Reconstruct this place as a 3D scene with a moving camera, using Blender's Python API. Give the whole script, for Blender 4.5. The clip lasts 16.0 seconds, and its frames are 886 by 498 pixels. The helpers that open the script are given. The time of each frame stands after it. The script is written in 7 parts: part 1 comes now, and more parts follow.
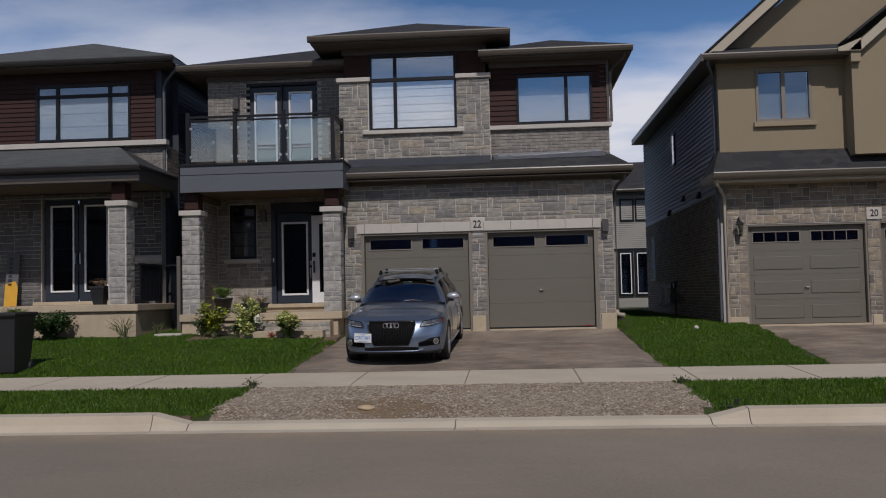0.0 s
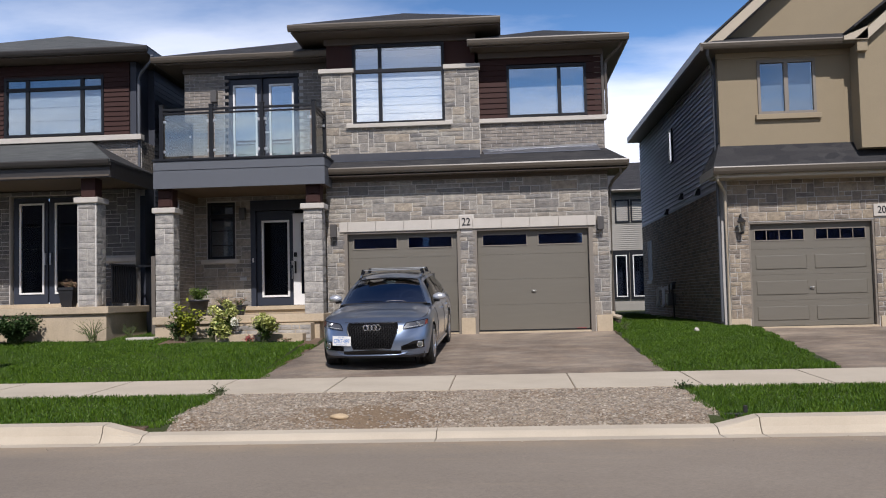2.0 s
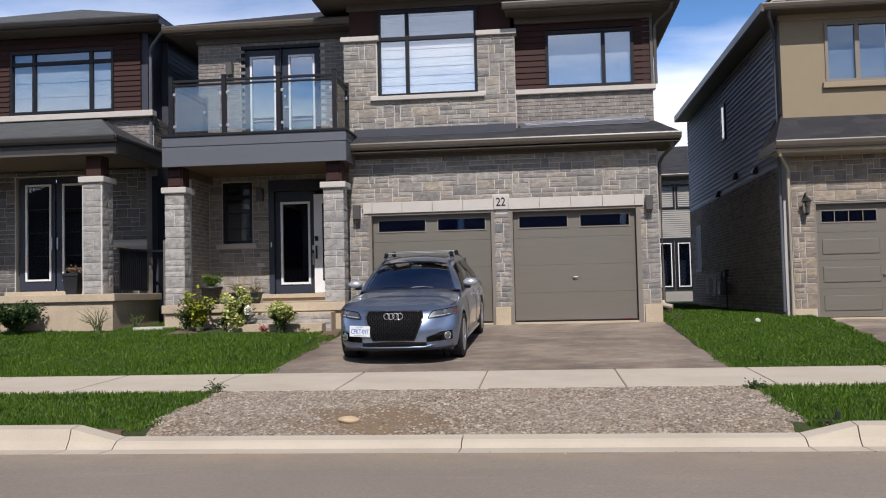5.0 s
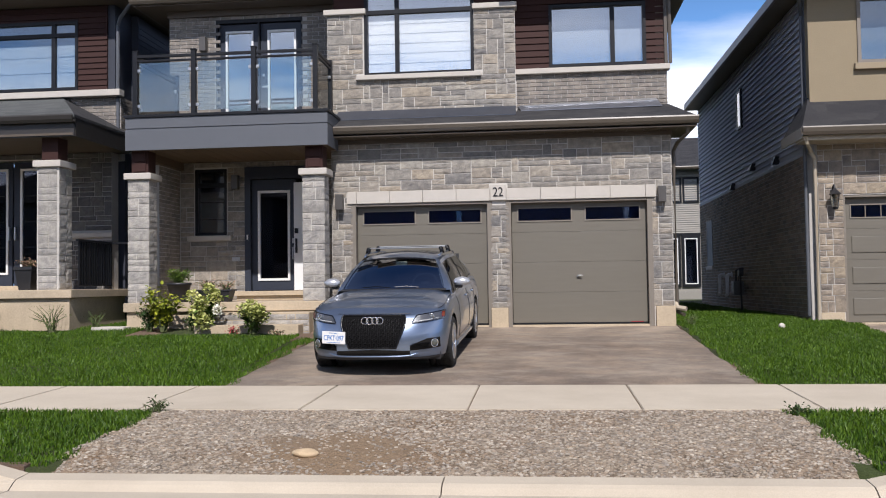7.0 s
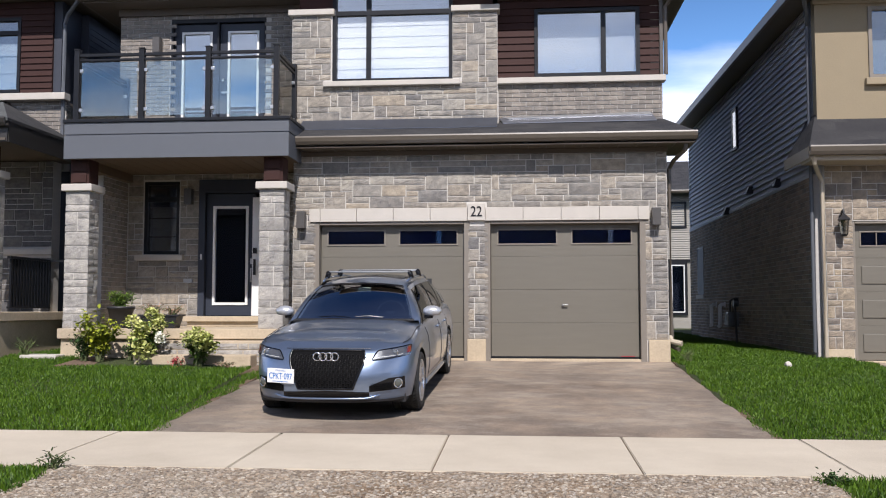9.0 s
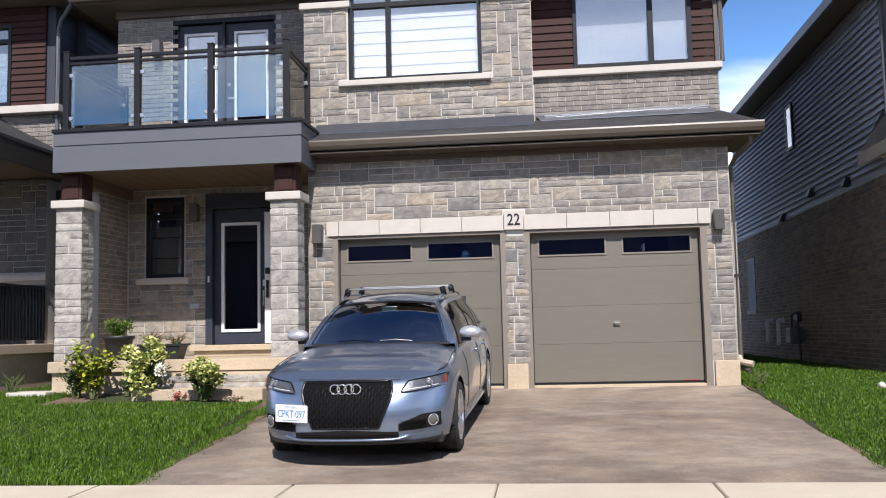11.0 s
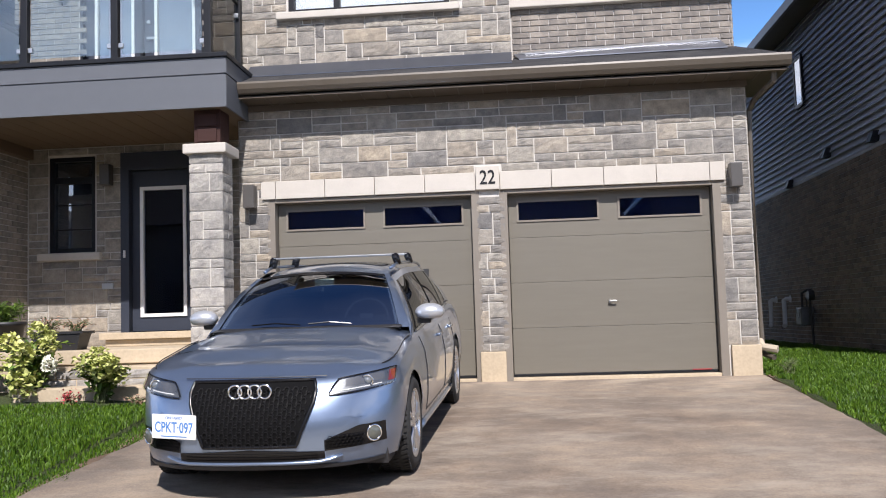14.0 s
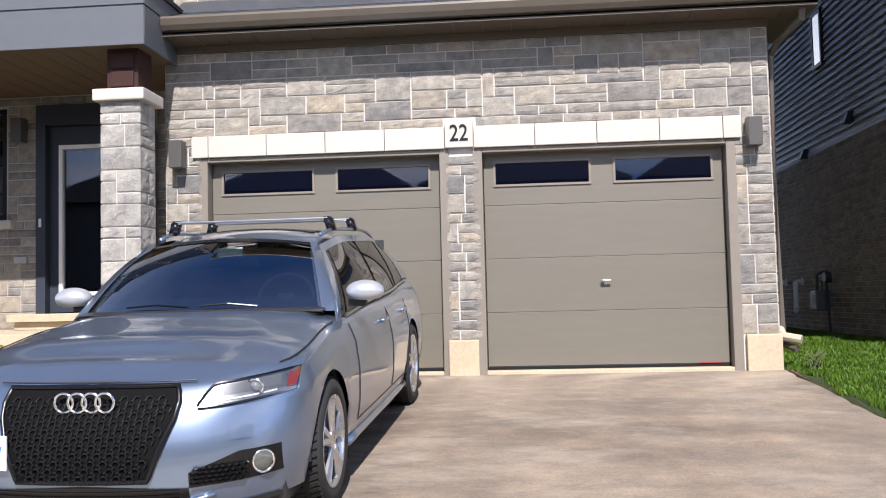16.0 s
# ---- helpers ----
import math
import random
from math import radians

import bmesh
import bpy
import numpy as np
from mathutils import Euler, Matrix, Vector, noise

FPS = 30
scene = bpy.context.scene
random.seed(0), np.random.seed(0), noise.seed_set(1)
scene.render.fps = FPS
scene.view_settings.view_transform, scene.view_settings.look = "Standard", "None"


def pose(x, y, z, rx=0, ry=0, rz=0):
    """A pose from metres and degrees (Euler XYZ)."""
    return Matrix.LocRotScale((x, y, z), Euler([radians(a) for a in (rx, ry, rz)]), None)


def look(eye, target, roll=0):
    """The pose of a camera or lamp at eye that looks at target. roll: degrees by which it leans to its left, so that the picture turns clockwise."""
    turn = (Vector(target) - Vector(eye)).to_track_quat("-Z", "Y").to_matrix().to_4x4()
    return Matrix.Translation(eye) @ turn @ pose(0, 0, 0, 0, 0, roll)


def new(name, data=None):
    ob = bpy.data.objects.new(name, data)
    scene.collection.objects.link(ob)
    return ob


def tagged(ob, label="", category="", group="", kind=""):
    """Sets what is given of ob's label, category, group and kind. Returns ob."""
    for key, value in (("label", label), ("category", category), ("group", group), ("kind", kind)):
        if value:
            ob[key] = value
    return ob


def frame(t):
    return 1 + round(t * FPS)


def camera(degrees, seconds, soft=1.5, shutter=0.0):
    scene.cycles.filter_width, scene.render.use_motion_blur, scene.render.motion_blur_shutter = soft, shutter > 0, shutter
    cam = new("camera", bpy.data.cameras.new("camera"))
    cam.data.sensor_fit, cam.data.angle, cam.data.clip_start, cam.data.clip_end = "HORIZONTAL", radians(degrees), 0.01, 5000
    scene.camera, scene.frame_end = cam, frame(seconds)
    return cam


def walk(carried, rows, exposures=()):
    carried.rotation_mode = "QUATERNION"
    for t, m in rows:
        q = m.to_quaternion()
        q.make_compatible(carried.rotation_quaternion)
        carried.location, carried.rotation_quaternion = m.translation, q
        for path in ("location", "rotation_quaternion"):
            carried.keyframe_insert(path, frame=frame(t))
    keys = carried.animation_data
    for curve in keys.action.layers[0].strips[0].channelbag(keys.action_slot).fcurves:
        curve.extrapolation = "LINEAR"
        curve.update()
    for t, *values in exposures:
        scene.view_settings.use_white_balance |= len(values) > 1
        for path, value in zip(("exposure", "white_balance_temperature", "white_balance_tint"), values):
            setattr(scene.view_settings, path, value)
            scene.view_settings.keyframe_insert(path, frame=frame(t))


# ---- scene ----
cam = camera(51.7, 16.0, soft=1.1)
PATH = [
    (0, (0.686, -20.713, 0.83), (0.543, -18.721, 0.929), -1.3),
    (0.5, (0.693, -20.458, 0.803), (0.553, -18.466, 0.913), -1.3),
    (1, (0.753, -20.216, 0.792), (0.605, -18.224, 0.905), -1.3),
    (1.5, (0.786, -19.963, 0.771), (0.641, -17.972, 0.884), -1.3),
    (2, (0.781, -19.7, 0.741), (0.649, -17.708, 0.851), -1.4),
    (2.5, (0.82, -19.423, 0.726), (0.686, -17.431, 0.833), -1.6),
    (3, (0.829, -19.166, 0.712), (0.696, -17.173, 0.816), -1.6),
    (3.5, (0.81, -18.905, 0.703), (0.684, -16.911, 0.804), -1.6),
    (4, (0.813, -18.615, 0.685), (0.682, -16.622, 0.785), -1.6),
    (4.5, (0.808, -18.31, 0.649), (0.642, -16.32, 0.753), -1.4),
    (5, (0.762, -18.026, 0.643), (0.548, -16.039, 0.738), -1.3),
    (7.5, (0.737, -15.965, 0.767), (0.527, -13.977, 0.847), -0.7),
    (8, (0.705, -15.622, 0.783), (0.506, -13.635, 0.879), -0.6),
    (8.5, (0.718, -15.234, 0.799), (0.534, -13.246, 0.908), -0.3),
    (9, (0.74, -14.818, 0.834), (0.566, -12.83, 0.963), 0.0),
    (11.5, (0.372, -12.79, 0.779), (0.131, -10.814, 0.966), -1.7),
    (12, (0.321, -12.421, 0.775), (0.067, -10.446, 0.959), -1.8),
    (12.5, (0.268, -12.025, 0.777), (0.029, -10.047, 0.954), -1.9),
    (13, (0.3, -11.628, 0.753), (0.084, -9.647, 0.927), -2.1),
    (13.5, (0.338, -11.234, 0.729), (0.141, -9.251, 0.895), -2.0),
    (14, (0.384, -10.839, 0.735), (0.209, -8.852, 0.888), -1.8),
    (14.5, (0.476, -10.438, 0.758), (0.319, -8.451, 0.926), -1.6),
    (15, (0.519, -10.033, 0.718), (0.369, -8.048, 0.908), -1.3),
    (15.5, (0.548, -9.613, 0.73), (0.395, -7.627, 0.912), -0.8),
    (16, (0.569, -9.105, 0.728), (0.401, -7.115, 0.841), -1.4),
]
EXPOSURES = [(t, stops, 6350, 15) for t, stops in ((0, -1.06), (0.5, -0.42), (1.0, -0.20), (1.5, -0.20), (5, -0.14), (7.5, 0.07), (9, 0.18), (12.5, 0.48), (14, 0.46), (15, 0.78), (16, 0.76))]
walk(cam, [(t, look(eye, target, roll)) for t, eye, target, roll in PATH], EXPOSURES)

# world and sun: from the right of the camera, fairly high
SUN_AZ, SUN_EL = radians(9), radians(47)
world = bpy.data.worlds.new("sky")
scene.world = world
world.use_nodes = True
wn = world.node_tree
bg = wn.nodes["Background"]
sky = wn.nodes.new("ShaderNodeTexSky")
sky.sky_type = "NISHITA"
sky.sun_disc = False
sky.sun_elevation = SUN_EL
sky.sun_rotation = math.pi - SUN_AZ
sky.air_density, sky.dust_density, sky.ozone_density = 1.0, 0.0, 3.0
# thin broken cloud layer over the blue: a flat layer, so it closes up towards the horizon
wtc = wn.nodes.new("ShaderNodeTexCoord")
wsep = wn.nodes.new("ShaderNodeSeparateXYZ")
wn.links.new(wtc.outputs["Generated"], wsep.inputs["Vector"])


def wmath(op, a, b):
    m = wn.nodes.new("ShaderNodeMath")
    m.operation = op
    for v, i in ((a, 0), (b, 1)):
        if isinstance(v, (int, float)):
            m.inputs[i].default_value = v
        else:
            wn.links.new(v, m.inputs[i])
    return m.outputs[0]


height = wmath("ADD", wmath("MAXIMUM", wsep.outputs["Z"], 0.0), 0.12)
wcom = wn.nodes.new("ShaderNodeCombineXYZ")
wn.links.new(wmath("DIVIDE", wsep.outputs["X"], height), wcom.inputs["X"])
wn.links.new(wmath("DIVIDE", wsep.outputs["Y"], height), wcom.inputs["Y"])
wmap = wn.nodes.new("ShaderNodeMapping")
wmap.inputs["Location"].default_value = (1.7, 0.4, 0.4)
wmap.inputs["Scale"].default_value = (0.55, 0.9, 1)
wnoise = wn.nodes.new("ShaderNodeTexNoise")
wnoise.inputs["Scale"].default_value = 0.9
wnoise.inputs["Detail"].default_value = 7
wnoise.inputs["Roughness"].default_value = 0.55
wramp = wn.nodes.new("ShaderNodeValToRGB")
wramp.color_ramp.elements[0].position, wramp.color_ramp.elements[1].position = 0.43, 0.62
wramp.color_ramp.elements[0].color = (0, 0, 0, 1)
wramp.color_ramp.elements[1].color = (1, 1, 1, 1)
wmix = wn.nodes.new("ShaderNodeMix")
wmix.data_type = "RGBA"
wmix.inputs["B"].default_value = (29.0, 29.4, 30.0, 1)
wn.links.new(wcom.outputs["Vector"], wmap.inputs["Vector"])
wn.links.new(wmap.outputs["Vector"], wnoise.inputs["Vector"])
wn.links.new(wnoise.outputs["Fac"], wramp.inputs["Fac"])
thick = wmath("MINIMUM", wmath("DIVIDE", 0.034, wmath("MULTIPLY", height, wmath("MULTIPLY", height, height))), 0.92)
wn.links.new(wmath("MULTIPLY", wramp.outputs["Color"], thick), wmix.inputs["Factor"])
wtint = wn.nodes.new("ShaderNodeMix")
wtint.data_type, wtint.blend_type = "RGBA", "MULTIPLY"
wtint.inputs["Factor"].default_value = 1.0
wtint.inputs["B"].default_value = (0.21, 0.38, 0.74, 1)
wn.links.new(sky.outputs["Color"], wtint.inputs["A"])
wveil = wn.nodes.new("ShaderNodeMix")
wveil.data_type = "RGBA"
wveil.inputs["B"].default_value = (5.8, 13.0, 25.5, 1)
wn.links.new(wtint.outputs["Result"], wveil.inputs["A"])
wn.links.new(wmath("MULTIPLY", thick, 0.95), wveil.inputs["Factor"])
wn.links.new(wveil.outputs["Result"], wmix.inputs["A"])
wn.links.new(wmix.outputs["Result"], bg.inputs["Color"])
bg.inputs["Strength"].default_value = 0.050
sun = new("sun", bpy.data.lights.new("sun", "SUN"))
sun.data.energy, sun.data.angle, sun.data.color = 5.0, radians(0.6), (1.0, 0.96, 0.90)
sun.matrix_world = look((0, 0, 0), (-math.sin(SUN_AZ) * math.cos(SUN_EL), math.cos(SUN_AZ) * math.cos(SUN_EL), -math.sin(SUN_EL)))
tagged(sun, kind="structure")


# ---- materials ----
class Nodes:
    """Small wrapper to wire a procedural material."""

    def __init__(self, name, rough=0.8, metal=0.0, spec=0.5):
        self.mat = bpy.data.materials.new(name)
        self.mat.use_nodes = True
        self.t = self.mat.node_tree
        self.b = self.t.nodes["Principled BSDF"]
        self.b.inputs["Roughness"].default_value = rough
        self.b.inputs["Metallic"].default_value = metal
        self.b.inputs["Specular IOR Level"].default_value = spec
        self.tc = self.t.nodes.new("ShaderNodeNewGeometry").outputs["Position"]

    def link(self, a, b):
        self.t.links.new(a, b)

    def scaled(self, sx, sy, sz, source=None):
        m = self.t.nodes.new("ShaderNodeMapping")
        m.inputs["Scale"].default_value = (sx, sy, sz)
        self.link(source or self.tc, m.inputs["Vector"])
        return m.outputs["Vector"]

    def noise(self, scale, detail=4.0, rough=0.55, vec=None):
        n = self.t.nodes.new("ShaderNodeTexNoise")
        n.inputs["Scale"].default_value, n.inputs["Detail"].default_value, n.inputs["Roughness"].default_value = scale, detail, rough
        self.link(vec or self.tc, n.inputs["Vector"])
        return n.outputs["Fac"]

    def voronoi(self, scale, vec=None, out="Distance"):
        n = self.t.nodes.new("ShaderNodeTexVoronoi")
        n.inputs["Scale"].default_value = scale
        self.link(vec or self.tc, n.inputs["Vector"])
        return n.outputs[out]

    def ramp(self, fac, *stops):
        r = self.t.nodes.new("ShaderNodeValToRGB")
        e = r.color_ramp.elements
        while len(e) < len(stops):
            e.new(0.5)
        for k, (p, c) in zip(e, stops):
            k.position, k.color = p, (*c, 1) if len(c) == 3 else c
        self.link(fac, r.inputs["Fac"])
        return r.outputs["Color"]

    def mix(self, a, b, fac, mode="MIX"):
        m = self.t.nodes.new("ShaderNodeMix")
        m.data_type, m.blend_type = "RGBA", mode
        for v, key in ((a, "A"), (b, "B"), (fac, "Factor")):
            if isinstance(v, (int, float)):
                m.inputs[key].default_value = v
            elif isinstance(v, tuple):
                m.inputs[key].default_value = (*v, 1)
            else:
                self.link(v, m.inputs[key])
        return m.outputs["Result"]

    def random(self):
        """A number for each piece: its own object, or its own island in a joined mesh."""
        o = self.t.nodes.new("ShaderNodeObjectInfo").outputs["Random"]
        g = self.t.nodes.new("ShaderNodeNewGeometry").outputs["Random Per Island"]
        a = self.t.nodes.new("ShaderNodeMath")
        a.operation = "ADD"
        self.link(o, a.inputs[0]), self.link(g, a.inputs[1])
        f = self.t.nodes.new("ShaderNodeMath")
        f.operation = "FRACT"
        self.link(a.outputs[0], f.inputs[0])
        return f.outputs[0]

    def bump(self, height, strength=0.3, distance=0.01):
        n = self.t.nodes.new("ShaderNodeBump")
        n.inputs["Strength"].default_value, n.inputs["Distance"].default_value = strength, distance
        self.link(height, n.inputs["Height"])
        self.link(n.outputs["Normal"], self.b.inputs["Normal"])

    def colour(self, c):
        if isinstance(c, tuple):
            self.b.inputs["Base Color"].default_value = (*c, 1)
        else:
            self.link(c, self.b.inputs["Base Color"])
        return self

    def rough(self, fac, lo, hi):
        m = self.t.nodes.new("ShaderNodeMapRange")
        m.inputs["To Min"].default_value, m.inputs["To Max"].default_value = lo, hi
        self.link(fac, m.inputs["Value"])
        self.link(m.outputs["Result"], self.b.inputs["Roughness"])


def mat_stone(name, *tones, soft=0.5):
    n = Nodes(name, 0.85)
    r = n.random()
    step = 1.0 / len(tones)
    base = n.ramp(r, *[(i * step, c) for i, c in enumerate(tones)])
    stain = n.ramp(n.noise(9, 6, 0.62), (0.3, (0.52, 0.52, 0.54)), (0.7, (1.3, 1.27, 1.2)))
    c = n.mix(base, stain, 0.8, "MULTIPLY")
    fine = n.noise(70, 5, 0.6)
    c = n.mix(c, n.ramp(fine, (0.3, (0.72, 0.72, 0.72)), (0.7, (1.2, 1.2, 1.2))), 0.6, "MULTIPLY")
    n.colour(c)
    crag = n.mix(n.noise(34, 8, 0.72, n.scaled(0.9, 0.9, 1.1)), n.noise(110, 5, 0.65), 0.4)
    n.bump(crag, min(1.0, soft * 1.5), 0.022)
    return n.mat


def mat_plain(name, colour, rough=0.6, metal=0.0, wear=0.12, scale=6.0, bump=0.05, spec=0.5, stretch=(1, 1, 1)):
    n = Nodes(name, rough, metal, spec)
    vec = n.scaled(*stretch)
    big = n.noise(scale, 5, 0.6, vec)
    small = n.noise(scale * 14, 3, 0.5, vec)
    lo = tuple(max(0.0, c * (1 - wear)) for c in colour)
    hi = tuple(min(1.0, c * (1 + wear)) for c in colour)
    c = n.mix(n.ramp(big, (0.25, lo), (0.75, hi)), n.ramp(small, (0.3, lo), (0.7, hi)), 0.35)
    n.colour(c)
    n.rough(big, max(0.02, rough - 0.07), min(1, rough + 0.07))
    if bump:
        n.bump(small, bump, 0.004)
    return n.mat


STONE = mat_stone("ashlar_stone", (0.230, 0.220, 0.205), (0.32, 0.298, 0.264), (0.185, 0.180, 0.176), (0.355, 0.318, 0.268), (0.28, 0.263, 0.238), (0.37, 0.318, 0.25), (0.21, 0.200, 0.188), (0.34, 0.318, 0.28))
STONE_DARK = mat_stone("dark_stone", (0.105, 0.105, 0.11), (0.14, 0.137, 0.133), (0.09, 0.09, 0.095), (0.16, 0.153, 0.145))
STONE_TAN = mat_stone("buff_stone", (0.30, 0.25, 0.195), (0.22, 0.19, 0.16), (0.37, 0.31, 0.24), (0.17, 0.15, 0.135), (0.33, 0.275, 0.205))
STONE_PALE = mat_stone("pale_stone", (0.41, 0.39, 0.36), (0.28, 0.27, 0.253), (0.47, 0.445, 0.41), (0.36, 0.345, 0.32))
BRICK = mat_stone("grey_brick", (0.215, 0.195, 0.175), (0.25, 0.225, 0.198), (0.19, 0.175, 0.16), (0.265, 0.238, 0.21), soft=0.25)
BRICK_BROWN = mat_stone("brown_brick", (0.19, 0.143, 0.11), (0.245, 0.188, 0.142), (0.135, 0.106, 0.085), (0.29, 0.225, 0.168), soft=0.25)
MORTAR = mat_plain("mortar", (0.54, 0.515, 0.475), 0.95, scale=12, bump=0.3)
MORTAR_GREY = mat_plain("grey_mortar", (0.46, 0.44, 0.415), 0.95, scale=12, bump=0.3)
CAST = mat_plain("cast_stone", (0.49, 0.455, 0.405), 0.85, wear=0.1, scale=5, bump=0.15)
CONCRETE = mat_plain("concrete", (0.46, 0.375, 0.265), 0.9, wear=0.22, scale=2.2, bump=0.25)
TAUPE = mat_plain("taupe_door_paint", (0.146, 0.133, 0.107), 0.48, wear=0.07, scale=4, bump=0.12, stretch=(0.6, 1, 6))
TAUPE_TRIM = mat_plain("taupe_trim", (0.20, 0.175, 0.145), 0.5, wear=0.08)
ALU = mat_plain("dark_bronze_aluminium", (0.085, 0.072, 0.058), 0.42, wear=0.1)
ALU_LIGHT = mat_plain("bronze_gutter", (0.098, 0.082, 0.064), 0.38, wear=0.12)
ALU_DARK = mat_plain("near_black_aluminium", (0.030, 0.027, 0.025), 0.45, wear=0.1)
SOFFIT = mat_plain("brown_soffit", (0.095, 0.075, 0.056), 0.6, wear=0.1)
CHARCOAL = mat_plain("charcoal_panel", (0.095, 0.103, 0.118), 0.55, wear=0.06)
BLACK = mat_plain("black_metal", (0.009, 0.010, 0.013), 0.45, wear=0.2, spec=0.3)
BROWN_SIDING = mat_plain("brown_siding", (0.043, 0.020, 0.017), 0.7, wear=0.10, stretch=(0.5, 1, 5), spec=0.2)
NAVY_SIDING = mat_plain("dark_blue_siding", (0.035, 0.040, 0.055), 0.6, wear=0.12)
GREY_SIDING = mat_plain("dark_grey_siding", (0.44, 0.455, 0.50), 0.6, wear=0.12)
PALE_SIDING = mat_plain("taupe_siding", (0.27, 0.255, 0.225), 0.65, wear=0.08)
STUCCO = mat_plain("tan_stucco", (0.265, 0.215, 0.140), 0.92, wear=0.06, scale=3, bump=0.5)
STUCCO_TRIM = mat_plain("tan_trim", (0.29, 0.235, 0.155), 0.85, wear=0.06)
BEIGE = mat_plain("beige_fascia", (0.42, 0.36, 0.27), 0.6, wear=0.06)
DOOR_DARK = mat_plain("dark_door_paint", (0.034, 0.040, 0.056), 0.45, wear=0.1, spec=0.3)
WHITE = mat_plain("white_paint", (0.74, 0.74, 0.73), 0.5, wear=0.05)
BLIND = mat_plain("white_blind", (0.80, 0.80, 0.78), 0.8, wear=0.04)
SHEER = mat_plain("grey_curtain", (0.34, 0.36, 0.38), 0.85, wear=0.1, stretch=(6, 1, 1))
# near-black that paints the shade of unlit rooms behind glass
ROOM_SHADE = mat_plain("painted_room_shade", (0.015, 0.016, 0.02), 0.9)
# dim blue reflection in the garage panes, painted as a flat colour
NAVY_REFLECT = mat_plain("navy_pane_reflection", (0.075, 0.09, 0.155), 0.6)
CHROME = mat_plain("chrome", (0.78, 0.78, 0.78), 0.15, 1.0, wear=0.04, bump=0)
STEEL = mat_plain("brushed_metal", (0.55, 0.55, 0.54), 0.32, 1.0, wear=0.08)
FLASHING = mat_plain("metal_flashing", (0.09, 0.10, 0.125), 0.35, 0.6, wear=0.2)
FLASHING_GREY = mat_plain("grey_flashing", (0.20, 0.21, 0.24), 0.4, 0.7, wear=0.25)
FLASHING_RAW = mat_plain("raw_flashing", (0.52, 0.53, 0.55), 0.35, 0.8, wear=0.25)
WOOD_PALE = mat_plain("pale_timber", (0.105, 0.072, 0.044), 0.75, wear=0.15, stretch=(1, 1, 8))
WOOD_GREY = mat_plain("weathered_timber", (0.13, 0.115, 0.10), 0.85, wear=0.3, stretch=(8, 8, 0.6))
PLASTIC = mat_plain("black_plastic", (0.018, 0.018, 0.02), 0.5, wear=0.2)


def mat_shingle(name, dark, light):
    n = Nodes(name, 0.92)
    vec = n.scaled(3.2, 7, 7)
    cell = n.voronoi(1.0, vec, "Color")
    c = n.ramp(cell, (0.1, dark), (0.9, light))
    grit = n.ramp(n.noise(120, 3, 0.7), (0.3, (0.6, 0.6, 0.6)), (0.7, (1.35, 1.35, 1.35)))
    n.colour(n.mix(c, grit, 0.8, "MULTIPLY"))
    n.bump(n.noise(120, 3, 0.7), 0.4, 0.01)
    return n.mat


SHINGLE = mat_shingle("charcoal_shingle", (0.018, 0.018, 0.021), (0.040, 0.039, 0.040))
SHINGLE_GREY = mat_shingle("grey_shingle", (0.055, 0.06, 0.06), (0.095, 0.10, 0.098))


def mat_pane(name, tint=(0.9, 0.93, 0.95), gloss=0.22, ior=1.5):
    """A window pane: part mirror, part clear."""
    n = Nodes(name, 0.0)
    t = n.t
    tr = t.nodes.new("ShaderNodeBsdfTransparent")
    tr.inputs["Color"].default_value = (*tint, 1)
    gl = t.nodes.new("ShaderNodeBsdfGlossy")
    gl.inputs["Roughness"].default_value = 0.015
    lw = t.nodes.new("ShaderNodeFresnel")
    lw.inputs["IOR"].default_value = ior
    add = t.nodes.new("ShaderNodeMath")
    add.operation, add.use_clamp = "ADD", True
    add.inputs[1].default_value = gloss
    wav = t.nodes.new("ShaderNodeBump")
    wav.inputs["Strength"].default_value, wav.inputs["Distance"].default_value = 0.02, 0.02
    n.link(n.noise(1.3, 2), wav.inputs["Height"])
    n.link(wav.outputs["Normal"], gl.inputs["Normal"])
    mx = t.nodes.new("ShaderNodeMixShader")
    n.link(lw.outputs["Fac"], add.inputs[0])
    n.link(add.outputs[0], mx.inputs["Fac"])
    n.link(tr.outputs[0], mx.inputs[1])
    n.link(gl.outputs[0], mx.inputs[2])
    n.link(mx.outputs[0], t.nodes["Material Output"].inputs["Surface"])
    return n.mat


PANE = mat_pane("window_glass", gloss=0.30)
PANE_DARK = mat_pane("dark_window_glass", (0.50, 0.56, 0.70), 0.02, 1.4)
PANE_TINT = mat_pane("tinted_window_glass", (0.55, 0.62, 0.68), 0.16)
RAIL_GLASS = mat_pane("railing_glass", (0.80, 0.88, 0.88), 0.10)
CAR_GLASS = mat_pane("car_glass", (0.12, 0.18, 0.30), 0.50)
CAR_GLASS_DARK = mat_pane("tinted_car_glass", (0.10, 0.11, 0.12), 0.06)


